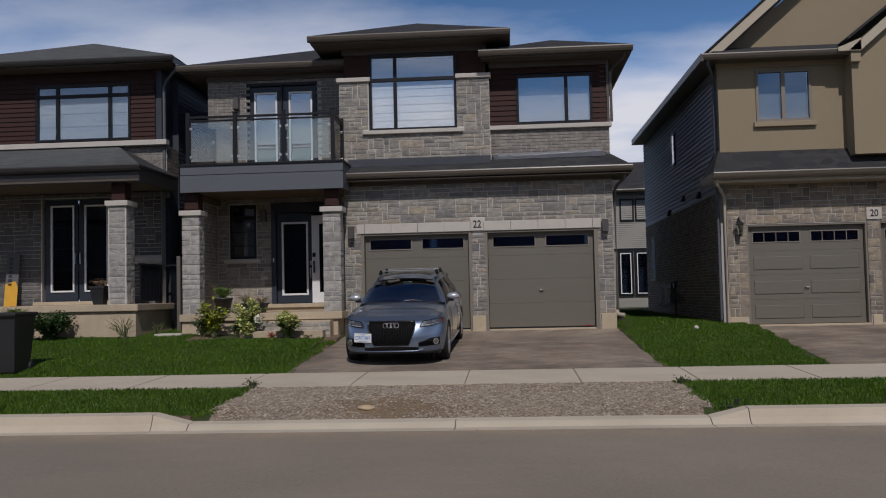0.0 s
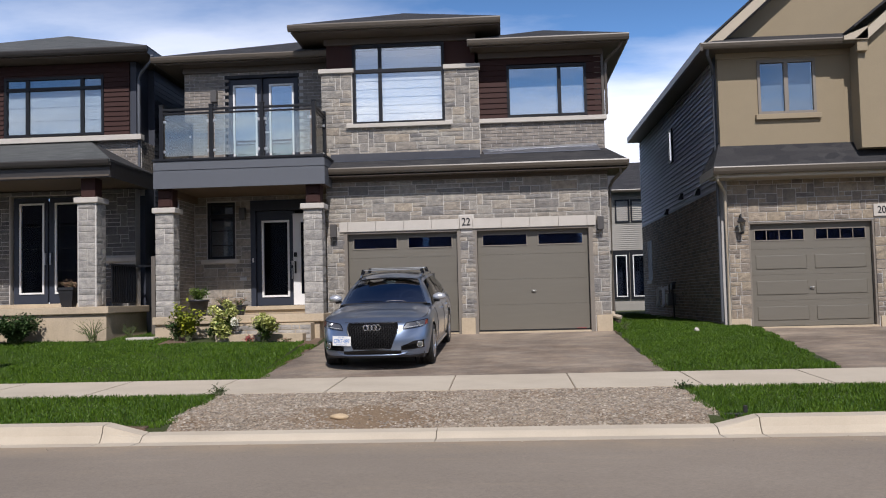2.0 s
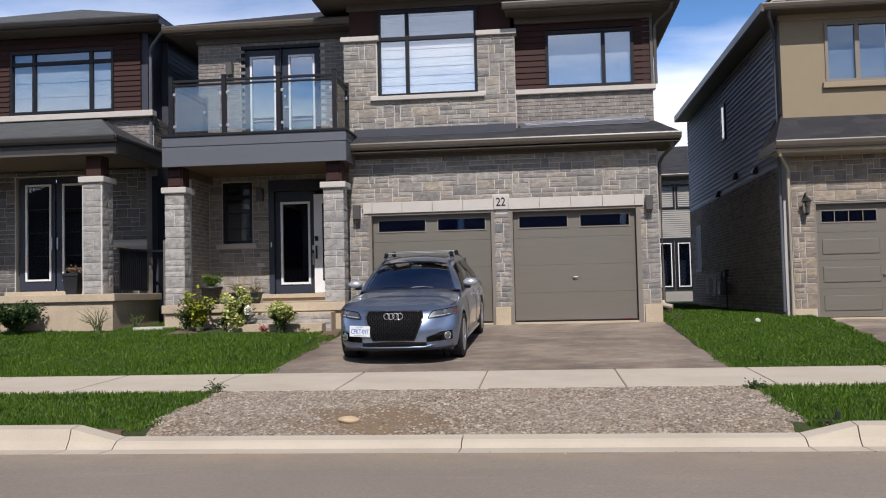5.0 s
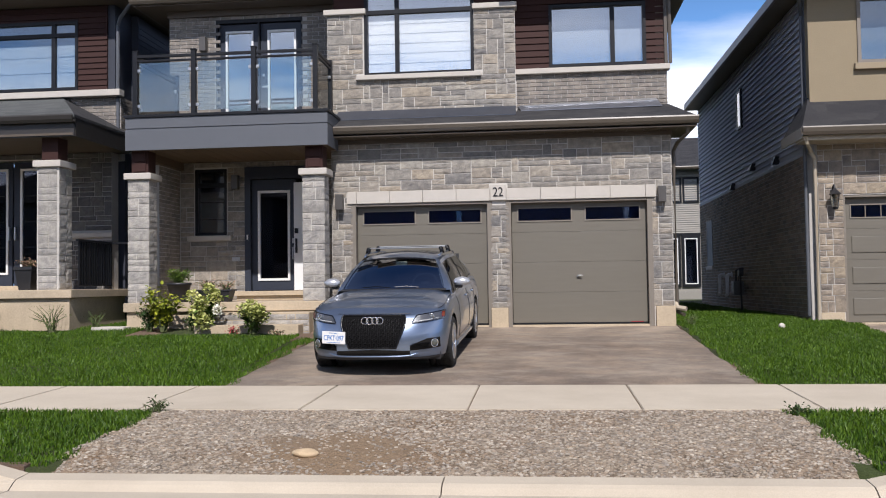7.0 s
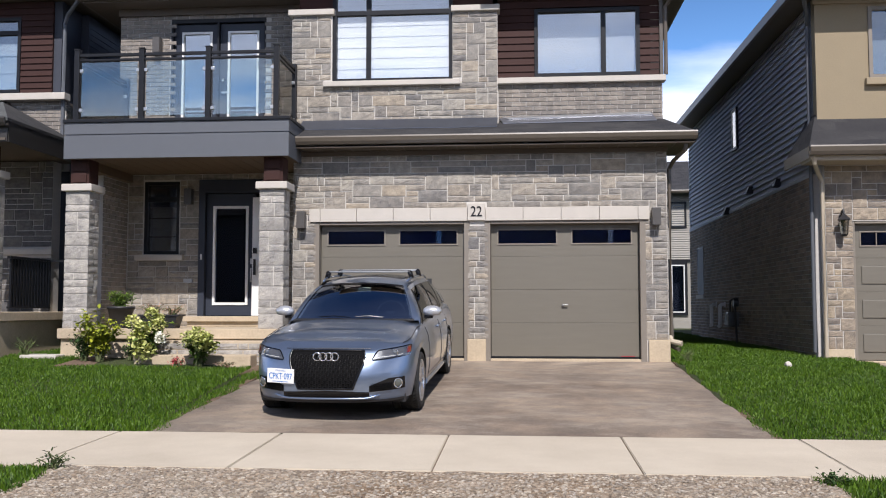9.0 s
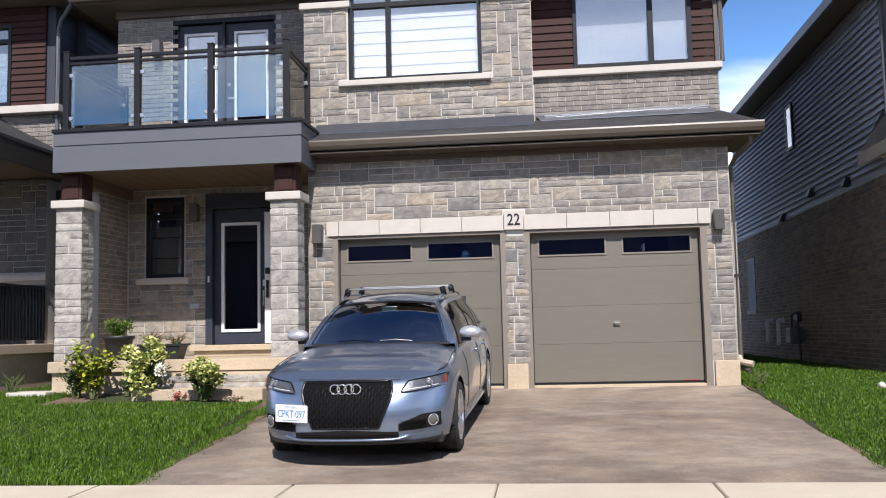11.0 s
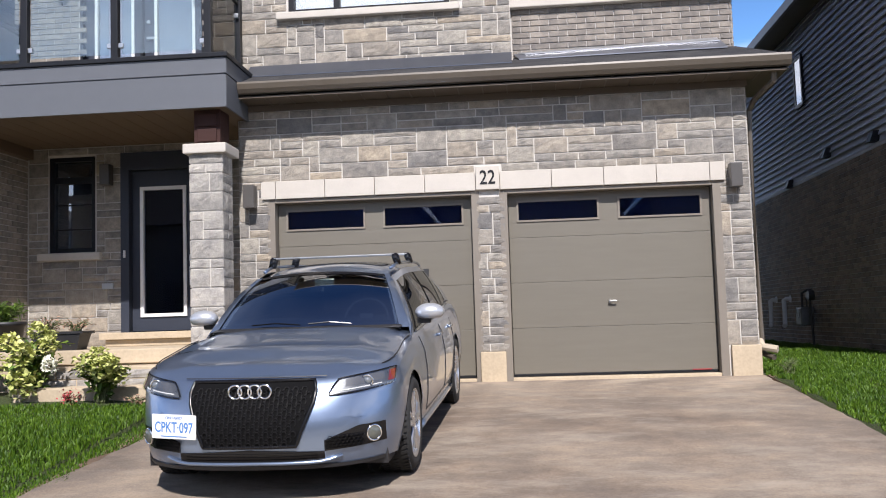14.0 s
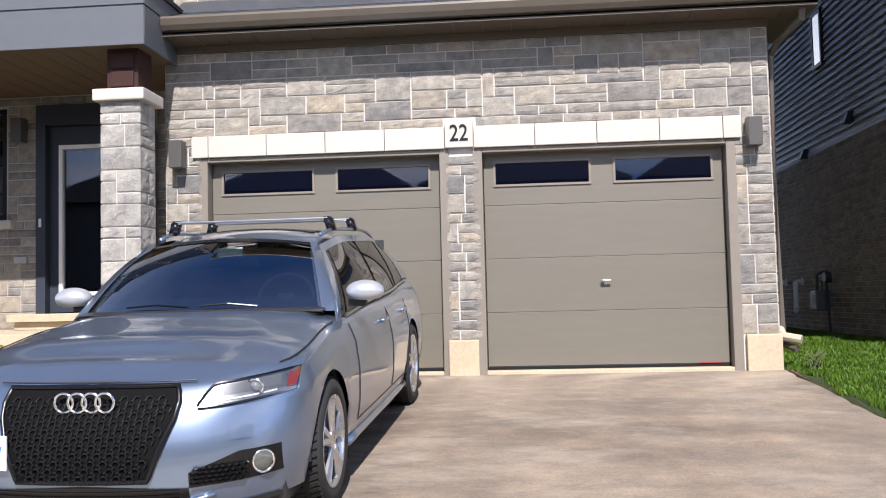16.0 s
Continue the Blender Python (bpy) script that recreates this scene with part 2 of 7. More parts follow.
def mat_ground(name, kind):
    n = Nodes(name, 0.95)
    if kind == "grass":
        c = n.ramp(n.noise(0.9, 5, 0.6), (0.3, (0.040, 0.052, 0.016)), (0.7, (0.055, 0.078, 0.020)))
        c = n.mix(c, n.ramp(n.noise(60, 3, 0.7), (0.3, (0.5, 0.5, 0.4)), (0.7, (1.3, 1.3, 1.1))), 0.8, "MULTIPLY")
        n.bump(n.noise(80, 4, 0.7), 0.8, 0.03)
    elif kind == "road":
        c = n.ramp(n.noise(0.35, 5, 0.6), (0.3, (0.19, 0.161, 0.130)), (0.7, (0.245, 0.208, 0.168)))
        c = n.mix(c, n.ramp(n.voronoi(170), (0.0, (0.72, 0.72, 0.72)), (0.6, (1.25, 1.24, 1.22))), 0.7, "MULTIPLY")
        c = n.mix(c, n.ramp(n.noise(2.4, 6, 0.7, n.scaled(0.25, 1.5, 1)), (0.55, (1, 1, 1)), (0.8, (1.25, 1.2, 1.1))), 0.8, "MULTIPLY")
        c = n.mix(c, n.ramp(n.noise(28, 5, 0.75), (0.3, (0.80, 0.80, 0.80)), (0.7, (1.2, 1.19, 1.17))), 0.8, "MULTIPLY")
        sep = n.t.nodes.new("ShaderNodeSeparateXYZ")
        n.link(n.tc, sep.inputs["Vector"])
        edge = n.t.nodes.new("ShaderNodeMapRange")
        edge.inputs["From Min"].default_value, edge.inputs["From Max"].default_value = -11.0, -10.15
        n.link(sep.outputs["Y"], edge.inputs["Value"])
        blot = n.mix((0, 0, 0), edge.outputs["Result"], n.ramp(n.noise(1.6, 6, 0.7), (0.35, (0.15, 0.15, 0.15)), (0.6, (1, 1, 1))))
        c = n.mix(c, (0.34, 0.265, 0.18), blot)
        c = n.mix(c, n.ramp(n.voronoi(7, n.scaled(1, 1, 1)), (0.02, (0.55, 0.53, 0.5)), (0.05, (1, 1, 1))), 0.6, "MULTIPLY")
        n.bump(n.noise(90, 4, 0.75), 0.5, 0.008)
    elif kind == "drive":
        c = n.ramp(n.noise(0.55, 6, 0.62), (0.34, (0.125, 0.098, 0.080)), (0.68, (0.30, 0.25, 0.20)))
        c = n.mix(c, n.ramp(n.noise(2.2, 6, 0.65, n.scaled(0.9, 1.25, 1)), (0.44, (0.90, 0.88, 0.86)), (0.74, (1.5, 1.40, 1.25))), 0.85, "MULTIPLY")
        c = n.mix(c, n.ramp(n.noise(55, 5, 0.75), (0.3, (0.68, 0.68, 0.68)), (0.7, (1.28, 1.27, 1.25))), 0.8, "MULTIPLY")
        dust = n.ramp(n.noise(1.15, 9, 0.74, n.scaled(0.8, 1.5, 1)), (0.50, (0, 0, 0)), (0.70, (0.62, 0.62, 0.62)))
        c = n.mix(c, (0.40, 0.345, 0.275), dust)
        c = n.mix(c, n.ramp(n.voronoi(2.6, n.scaled(1, 1.3, 1)), (0.012, (0.62, 0.60, 0.58)), (0.035, (1, 1, 1))), 0.8, "MULTIPLY")
        n.bump(n.noise(90, 4, 0.75), 0.7, 0.008)
    elif kind == "gravel":
        cell = n.voronoi(46, None, "Color")
        c = n.ramp(cell, (0.1, (0.15, 0.125, 0.10)), (0.5, (0.28, 0.24, 0.19)), (0.9, (0.42, 0.37, 0.305)))
        dirt = n.ramp(n.noise(0.75, 5, 0.6), (0.42, (1.0, 0.95, 0.88)), (0.64, (0.74, 0.58, 0.43)))
        c = n.mix(c, dirt, 0.9, "MULTIPLY")
        far = n.t.nodes.new("ShaderNodeVectorMath")
        far.operation = "DISTANCE"
        far.inputs[1].default_value = (-0.95, -8.95, -0.6)
        n.link(n.tc, far.inputs[0])
        rim = n.mix(far.outputs["Value"], n.noise(4.5, 5, 0.7), 0.5)
        patch = n.ramp(rim, (0.46, (0.9, 0.9, 0.9)), (0.66, (0, 0, 0)))
        c = n.mix(c, n.ramp(n.noise(45, 4, 0.7), (0.3, (0.17, 0.115, 0.065)), (0.7, (0.30, 0.215, 0.135))), patch)
        n.bump(n.voronoi(46), 0.9, 0.02)
    elif kind == "walk":
        c = n.ramp(n.noise(1.1, 6, 0.6), (0.25, (0.43, 0.372, 0.29)), (0.75, (0.55, 0.485, 0.385)))
        c = n.mix(c, n.ramp(n.noise(90, 3, 0.7), (0.3, (0.86, 0.86, 0.86)), (0.7, (1.1, 1.1, 1.1))), 0.6, "MULTIPLY")
        n.bump(n.noise(120, 3, 0.7), 0.25, 0.004)
    else:
        c = n.ramp(n.noise(3, 6, 0.65), (0.3, (0.13, 0.085, 0.055)), (0.7, (0.21, 0.145, 0.10)))
        n.bump(n.noise(60, 4, 0.7), 0.8, 0.03)
    n.colour(c)
    return n.mat


GRASS_SOIL = mat_ground("lawn_base", "grass")
ROAD = mat_ground("asphalt", "road")
DRIVE = mat_ground("driveway_asphalt", "drive")
GRAVEL = mat_ground("gravel", "gravel")
WALK = mat_ground("pavement_concrete", "walk")
SOIL = mat_ground("soil", "soil")


def mat_leaf(name, dark, light):
    n = Nodes(name, 0.55, spec=0.3)
    c = n.ramp(n.random(), (0.0, dark), (1.0, light))
    n.colour(n.mix(c, n.ramp(n.noise(1.2, 4, 0.6), (0.3, (0.75, 0.78, 0.7)), (0.7, (1.2, 1.15, 1.0))), 0.8, "MULTIPLY"))
    return n.mat


BLADE = mat_leaf("grass_blades", (0.020, 0.060, 0.003), (0.090, 0.165, 0.008))
LEAF = mat_leaf("leaf_green", (0.045, 0.10, 0.018), (0.16, 0.24, 0.035))
LEAF_LIME = mat_leaf("leaf_lime", (0.12, 0.17, 0.015), (0.34, 0.36, 0.03))
LEAF_DARK = mat_leaf("leaf_dark", (0.018, 0.045, 0.012), (0.05, 0.10, 0.025))
BLOOM = mat_leaf("pale_blossom", (0.36, 0.41, 0.11), (0.58, 0.58, 0.26))
BLOOM_WHITE = mat_leaf("white_blossom", (0.75, 0.75, 0.70), (0.85, 0.85, 0.8))
BLOOM_RED = mat_leaf("red_blossom", (0.30, 0.03, 0.04), (0.5, 0.10, 0.12))
BLOOM_DRY = mat_leaf("dry_blossom", (0.22, 0.14, 0.10), (0.38, 0.24, 0.18))
STALK = mat_plain("stalk", (0.09, 0.11, 0.04), 0.8)


# ---- building blocks ----
def mesh_of(bm, name):
    me = bpy.data.meshes.new(name)
    bm.normal_update()
    bm.to_mesh(me)
    bm.free()
    return me


def part(name, bm, material, parent=None, label="", smooth=False):
    me = bm if isinstance(bm, bpy.types.Mesh) else mesh_of(bm, name)
    if not me.materials:
        me.materials.append(material)
    if smooth:
        me.shade_smooth()
    ob = new(name, me)
    if parent is not None:
        ob.parent = parent
    if label:
        tagged(ob, label)
    return ob


def parts(name, specs, material, parent, label="", bevel=0.0):
    for s in specs:
        part(name, B(*s, bevel=bevel), material, parent, label)


def thing(name, label, category, at=(0, 0, 0), rz=0, group="", kind=""):
    ob = new(name)
    ob.matrix_basis = pose(*at, 0, 0, rz)
    return tagged(ob, label, category, group, kind)


def box(bm, x0, x1, y0, y1, z0, z1, bevel=0.0):
    r = bmesh.ops.create_cube(bm, size=1.0)
    vs = r["verts"]
    bmesh.ops.transform(bm, verts=vs, matrix=Matrix.Translation(((x0 + x1) / 2, (y0 + y1) / 2, (z0 + z1) / 2)) @ Matrix.Diagonal((x1 - x0, y1 - y0, z1 - z0, 1)))
    if bevel:
        es = list({e for v in vs for e in v.link_edges})
        bmesh.ops.bevel(bm, geom=es, offset=bevel, segments=2, profile=0.6, affect="EDGES")
    return bm


def boxes(*specs, bevel=0.0):
    bm = bmesh.new()
    for s in specs:
        box(bm, *s, bevel=bevel)
    return bm


def B(*s, bevel=0.004):
    return box(bmesh.new(), *s, bevel=bevel)


def cyl(bm, p, q, r0, r1=None, seg=12):
    p, q = Vector(p), Vector(q)
    d = q - p
    m = Matrix.Translation((p + q) / 2) @ d.to_track_quat("Z", "Y").to_matrix().to_4x4()
    bmesh.ops.create_cone(bm, cap_ends=True, segments=seg, radius1=r0, radius2=r0 if r1 is None else r1, depth=d.length, matrix=m)
    return bm


def tube(points, r, seg=10):
    """A pipe through the points."""
    bm = bmesh.new()
    rings = []
    pts = [Vector(p) for p in points]
    for i, p in enumerate(pts):
        d = (pts[min(i + 1, len(pts) - 1)] - pts[max(i - 1, 0)]).normalized()
        q = d.to_track_quat("Z", "Y").to_matrix()
        rings.append([bm.verts.new(p + q @ Vector((r * math.cos(a), r * math.sin(a), 0))) for a in (2 * math.pi * k / seg for k in range(seg))])
    for a, b in zip(rings, rings[1:]):
        for k in range(seg):
            bm.faces.new((a[k], a[(k + 1) % seg], b[(k + 1) % seg], b[k]))
    bm.faces.new(rings[0][::-1]), bm.faces.new(rings[-1])
    return bm


def prism(profile, x0, x1):
    """The (y, z) outline carried from x0 to x1."""
    bm = bmesh.new()
    a = [bm.verts.new((x0, y, z)) for y, z in profile]
    b = [bm.verts.new((x1, y, z)) for y, z in profile]
    n = len(a)
    bm.faces.new(a[::-1]), bm.faces.new(b)
    for k in range(n):
        bm.faces.new((a[k], a[(k + 1) % n], b[(k + 1) % n], b[k]))
    bmesh.ops.recalc_face_normals(bm, faces=bm.faces)
    return bm


def solid(verts, faces):
    bm = bmesh.new()
    vs = [bm.verts.new(v) for v in verts]
    for f in faces:
        bm.faces.new([vs[i] for i in f])
    bmesh.ops.recalc_face_normals(bm, faces=bm.faces)
    return bm


def slab_roof(corners, thick=0.06):
    """A roof plane of any outline, with thickness downwards."""
    n = len(corners)
    low = [(x, y, z - thick) for x, y, z in corners]
    return solid(list(corners) + low, [list(range(n)), list(range(2 * n - 1, n - 1, -1))] + [[i, i + n, (i + 1) % n + n, (i + 1) % n] for i in range(n)])


def wall_with_holes(x0, x1, z0, z1, y0, y1, holes):
    """A wall across x with openings (x0, x1, z0, z1) cut clean through it."""
    xs = sorted({x0, x1, *[min(max(v, x0), x1) for h in holes for v in h[:2]]})
    zs = sorted({z0, z1, *[min(max(v, z0), z1) for h in holes for v in h[2:]]})
    solid_at = lambda i, j: not (0 <= i < len(xs) - 1 and 0 <= j < len(zs) - 1) or any(h[0] < (xs[i] + xs[i + 1]) / 2 < h[1] and h[2] < (zs[j] + zs[j + 1]) / 2 < h[3] for h in holes)
    bm = bmesh.new()
    memo = {}

    def v(x, y, z):
        k = (round(x, 4), round(y, 4), round(z, 4))
        if k not in memo:
            memo[k] = bm.verts.new((x, y, z))
        return memo[k]

    for i in range(len(xs) - 1):
        for j in range(len(zs) - 1):
            if solid_at(i, j):
                continue
            a, b, c, d = xs[i], xs[i + 1], zs[j], zs[j + 1]
            bm.faces.new((v(a, y0, c), v(b, y0, c), v(b, y0, d), v(a, y0, d)))
            bm.faces.new((v(a, y1, d), v(b, y1, d), v(b, y1, c), v(a, y1, c)))
            if solid_at(i - 1, j):
                bm.faces.new((v(a, y1, c), v(a, y0, c), v(a, y0, d), v(a, y1, d)))
            if solid_at(i + 1, j):
                bm.faces.new((v(b, y0, c), v(b, y1, c), v(b, y1, d), v(b, y0, d)))
            if solid_at(i, j - 1):
                bm.faces.new((v(a, y1, c), v(b, y1, c), v(b, y0, c), v(a, y0, c)))
            if solid_at(i, j + 1):
                bm.faces.new((v(a, y0, d), v(b, y0, d), v(b, y1, d), v(a, y1, d)))
    return bm


# stone and brick: pieces laid on a wall, each with its own edges and a rough face
def lay_ashlar(x0, x1, z0, z1, holes, rng, unit=0.096, wide=(0.20, 0.58), tall=0.36):
    """Stones (x, z, width, height) of one, two or three courses that fill a wall around its holes."""
    step = 0.04
    nx, nz = max(1, round((x1 - x0) / step)), max(1, round((z1 - z0) / unit))
    sx, sz = (x1 - x0) / nx, (z1 - z0) / nz
    used = np.zeros((nz, nx), bool)
    for a, b, c, d in holes:
        for j in range(nz):
            for i in range(nx):
                cx, cz = x0 + (i + 0.5) * sx, z0 + (j + 0.5) * sz
                if a < cx < b and c < cz < d:
                    used[j, i] = True
    out = []
    for j in range(nz):
        i = 0
        while i < nx:
            if used[j, i]:
                i += 1
                continue
            run = 1
            while i + run < nx and not used[j, i + run]:
                run += 1
            narrow = (x1 - x0) > 1 and run * sx < 0.45
            want = max(3, round(rng.uniform(*((0.10, 0.24) if narrow else wide)) / sx))
            if run - want < 4:
                want = run if run < want + 4 and run * sx < wide[1] * 1.15 else max(3, run // 2)
            h = 1
            if rng.random() < tall and j + 1 < nz and not used[j + 1, i:i + want].any():
                h = 2
                if rng.random() < 0.12 and j + 2 < nz and want * sx < 0.4 and not used[j + 2, i:i + want].any():
                    h = 3
            used[j:j + h, i:i + want] = True
            out.append((x0 + i * sx, z0 + j * sz, want * sx, h * sz))
            i += want
    return out


def lay_bricks(x0, x1, z0, z1, holes=(), length=0.235, course=0.078):
    out = []
    nz = max(1, round((z1 - z0) / course))
    sz = (z1 - z0) / nz
    for j in range(nz):
        x = x0 - (length / 2 if j % 2 else 0)
        while x < x1 - 0.01:
            a, b = max(x, x0), min(x + length, x1)
            cx, cz = (a + b) / 2, z0 + (j + 0.5) * sz
            if b - a > 0.03 and not any(h[0] < cx < h[1] and h[2] < cz < h[3] for h in holes):
                out.append((a, z0 + j * sz, b - a, sz))
            x += length
    return out


def stone_shape(w, h, rng, proud=0.011, rough=0.0032, joint=0.014):
    """Vertices and faces of one rock-faced piece in its own frame: x along the wall, z up, -y out of it."""
    j = joint / 2
    e = min(0.009, h * 0.14)
    cols, rows = max(4, min(9, round(w / 0.045))), 4 if h < 0.13 else 5
    rim = [(j, j), (w - j, j), (w - j, h - j), (j, h - j)]
    v = [(x + rng.uniform(-0.002, 0.002), 0.004, z) for x, z in rim]
    v += [(x + rng.uniform(-0.002, 0.002), -proud * 0.78, z + rng.uniform(-0.002, 0.002)) for x, z in rim]
    low = len(v)
    tilt, swell = rng.uniform(-0.003, 0.003), rng.uniform(0.4, 1.4)
    for r in range(rows):
        fz = r / (rows - 1)
        for c in range(cols):
            fx = c / (cols - 1)
            edge = min(1.0, 4 * min(fx, 1 - fx) + 0.2) * min(1.0, 3 * min(fz, 1 - fz) + 0.2)
            inner = 0 < r < rows - 1 and 0 < c < cols - 1
            x = j + e + (w - 2 * j - 2 * e) * fx + (rng.uniform(-0.012, 0.012) if 0 < c < cols - 1 else 0)
            z = j + e + (h - 2 * j - 2 * e) * fz + (rng.uniform(-0.3, 0.3) * h / rows if inner else rng.uniform(-0.002, 0.003))
            y = -proud - edge * swell * 0.005 + tilt * (fz - 0.5) + rng.uniform(-rough, rough) * (1.25 if inner else 0.6)
            v.append((x, min(y, -0.004), z))
    top, last = low + (rows - 1) * cols, cols - 1
    f = [(0, 1, 5, 4), (1, 2, 6, 5), (2, 3, 7, 6), (3, 0, 4, 7)]
    f.append((4, 5, *range(low + last, low - 1, -1)))
    f.append((6, 7, *range(top, top + cols)))
    f.append((5, 6, *(low + r * cols + last for r in range(rows - 1, -1, -1))))
    f.append((7, 4, *(low + r * cols for r in range(rows))))
    for r in range(rows - 1):
        for c in range(cols - 1):
            k = low + r * cols + c
            f.append((k, k + 1, k + cols + 1, k + cols))
    return v, f


def brick_shape(w, h, rng, proud=0.012, joint=0.010):
    j, e = joint / 2, 0.005
    p = -proud + rng.uniform(-0.002, 0.002)
    v = [(j, 0.004, j), (w - j, 0.004, j), (w - j, 0.004, h - j), (j, 0.004, h - j), (j, p + e, j), (w - j, p + e, j), (w - j, p + e, h - j), (j, p + e, h - j), (j + e, p, j + e), (w - j - e, p, j + e), (w - j - e, p, h - j - e), (j + e, p, h - j - e)]
    f = [(0, 1, 5, 4), (1, 2, 6, 5), (2, 3, 7, 6), (3, 0, 4, 7), (4, 5, 9, 8), (5, 6, 10, 9), (6, 7, 11, 10), (7, 4, 8, 11), (8, 9, 10, 11)]
    return v, f


def joined_pieces(name, pieces, place, material, parent, shape, rng, label=""):
    """Many pieces in one mesh. place maps a piece's own frame to the wall's."""
    vs, fs = [], []
    for x, z, w, h in pieces:
        v, f = shape(w, h, rng)
        o = len(vs)
        vs += [tuple(place @ Vector((x + a, b, z + c))) for a, b, c in v]
        fs += [tuple(o + i for i in q) for q in f]
    me = bpy.data.meshes.new(name)
    me.from_pydata(vs, [], fs)
    ob = part(name, me, material, parent, label)
    return tagged(ob, kind="stuff")


def single_pieces(name, pieces, place, material, parent, shape, rng):
    for x, z, w, h in pieces:
        v, f = shape(w, h, rng)
        me = bpy.data.meshes.new(name)
        me.from_pydata(v, [], f)
        ob = part(name, me, material, parent)
        ob.matrix_basis = place @ Matrix.Translation((x, 0, z))


def on_front(y):
    return Matrix.Translation((0, y, 0))


def on_right(x):
    """Own x runs back along +y, outward is +x."""
    return Matrix(((0, -1, 0, x), (1, 0, 0, 0), (0, 0, 1, 0), (0, 0, 0, 1)))


def on_left(x, y1):
    """Own x runs forward along -y from y1, outward is -x."""
    return Matrix(((0, 1, 0, x), (-1, 0, 0, y1), (0, 0, 1, 0), (0, 0, 0, 1)))


# ---- ground ----
def ground_z(x, y):
    """Height of the finished lawn level."""
    stops = ((-400, -0.66), (-19.9, -0.66), (-9.5, -0.64), (-7.4, -0.49), (-5.7, -0.44), (-0.8, -0.02), (3, 0.03), (400, 0.2))
    for (a, za), (b, zb) in zip(stops, stops[1:]):
        if y <= b:
            z = za + (zb - za) * (y - a) / (b - a)
            break
    if x < -3.2 and -5.7 < y < 2:
        z += 0.07 * min(1, (y + 5.7) / 3)
    return z


def drive_z(y):
    """Height of the driveway, from the pavement up to the garage."""
    return -0.425 + (y + 5.7) * (0.425 - 0.015) / 5.7 + 0.028 * max(0.0, math.sin(math.pi * min(1.0, max(0.0, (y + 5.7) / 5.7)))) ** 0.5


def sheet(name, xs, ys, height, material, label, category, drop=0.0):
    vs = [(x, y, height(x, y) + drop) for y in ys for x in xs]
    n = len(xs)
    fs = [(j * n + i, j * n + i + 1, (j + 1) * n + i + 1, (j + 1) * n + i) for j in range(len(ys) - 1) for i in range(n - 1)]
    me = bpy.data.meshes.new(name)
    me.from_pydata(vs, [], fs)
    me.shade_smooth()
    return tagged(part(name, me, material), label, category, kind="structure")


steps_x = [-400, -120, -60, -30, -20, -16, -14, -12, -10, -8, -7, -6, -5, -4, -3.19, -3.13, -3.05, -2.98, -2.90, 0, 2, 2.95, 3.0, 3.07, 4, 5, 5.86, 5.92, 8, 9.7, 9.76, 14, 20, 30, 60, 120, 400]
steps_y = [-400, -100, -40, -25, -19.52, -19.48, -10.1, -9.58, -9.54, -8.5, -7.4, -5.8, -5.7, -5, -4, -3, -2, -1, -0.8, 0, 2, 3, 6, 12, 20, 40, 100, 400]
sheet("ground", steps_x, steps_y, lambda x, y: ground_z(x, y) - (0.40 if -19.5 < y < -9.56 else 0.25 if y < 2.5 and (-2.95 < x < 3.05 or 5.9 < x < 9.72) and y > -5.75 else 0.07 if -3.06 < x < 2.96 and -9.56 < y < -9.0 else 0.0), GRASS_SOIL, "green lawn ground running to the horizon", "ground")
part_road = part("road", prism([(-19.4, -1.2), (-19.4, -0.74), (-14.8, -0.66), (-10.1, -0.735), (-10.1, -1.2)], -130, 130), ROAD)
tagged(part_road, "worn grey asphalt road with a dusty edge", "road", kind="structure")

# kerb: full height beside the lawns, dropped across the driveway
rng = random.Random(3)


def kerb_profile(h):
    return [(-10.14, -1.0), (-10.14, -0.733), (-9.86, -0.742), (-9.80, -0.70 + 0.3 * h), (-9.76, -0.68 + h), (-9.58, -0.665 + h), (-9.54, -0.69 + h), (-9.54, -1.0)]


def kerb_run(x0, x1, h0, h1):
    a, b = kerb_profile(h0), kerb_profile(h1)
    n = len(a)
    bm = solid([(x0, *p) for p in a] + [(x1, *p) for p in b], [list(range(n)), list(range(n, 2 * n))] + [[i, (i + 1) % n, (i + 1) % n + n, i + n] for i in range(n)])
    return tagged(part("kerb", bm, WALK), "pale concrete kerb and gutter stone", "kerb", "kerb stones along the road", "structure")


for x0, x1, h0, h1 in ((-60, -30, .115, .115), (-30, -12, .115, .115), (-11.99, -8.2, .115, .115), (-8.19, -3.70, .115, .115), (-3.69, -3.25, .115, .0), (-3.24, 0.0, 0, 0), (0.01, 2.98, 0, 0), (2.99, 3.42, 0, .10), (3.43, 7.0, .10, .10), (7.01, 8.0, .10, 0), (8.01, 14, 0, 0), (14.01, 40, .11, .11)):
    kerb_run(x0, x1, h0, h1)
far_kerb = part("kerb", boxes((-60, 60, -19.55, -19.4, -1.0, -0.6)), WALK)
tagged(far_kerb, "pale concrete kerb of the opposite verge", "kerb", "kerb stones along the road", "structure")

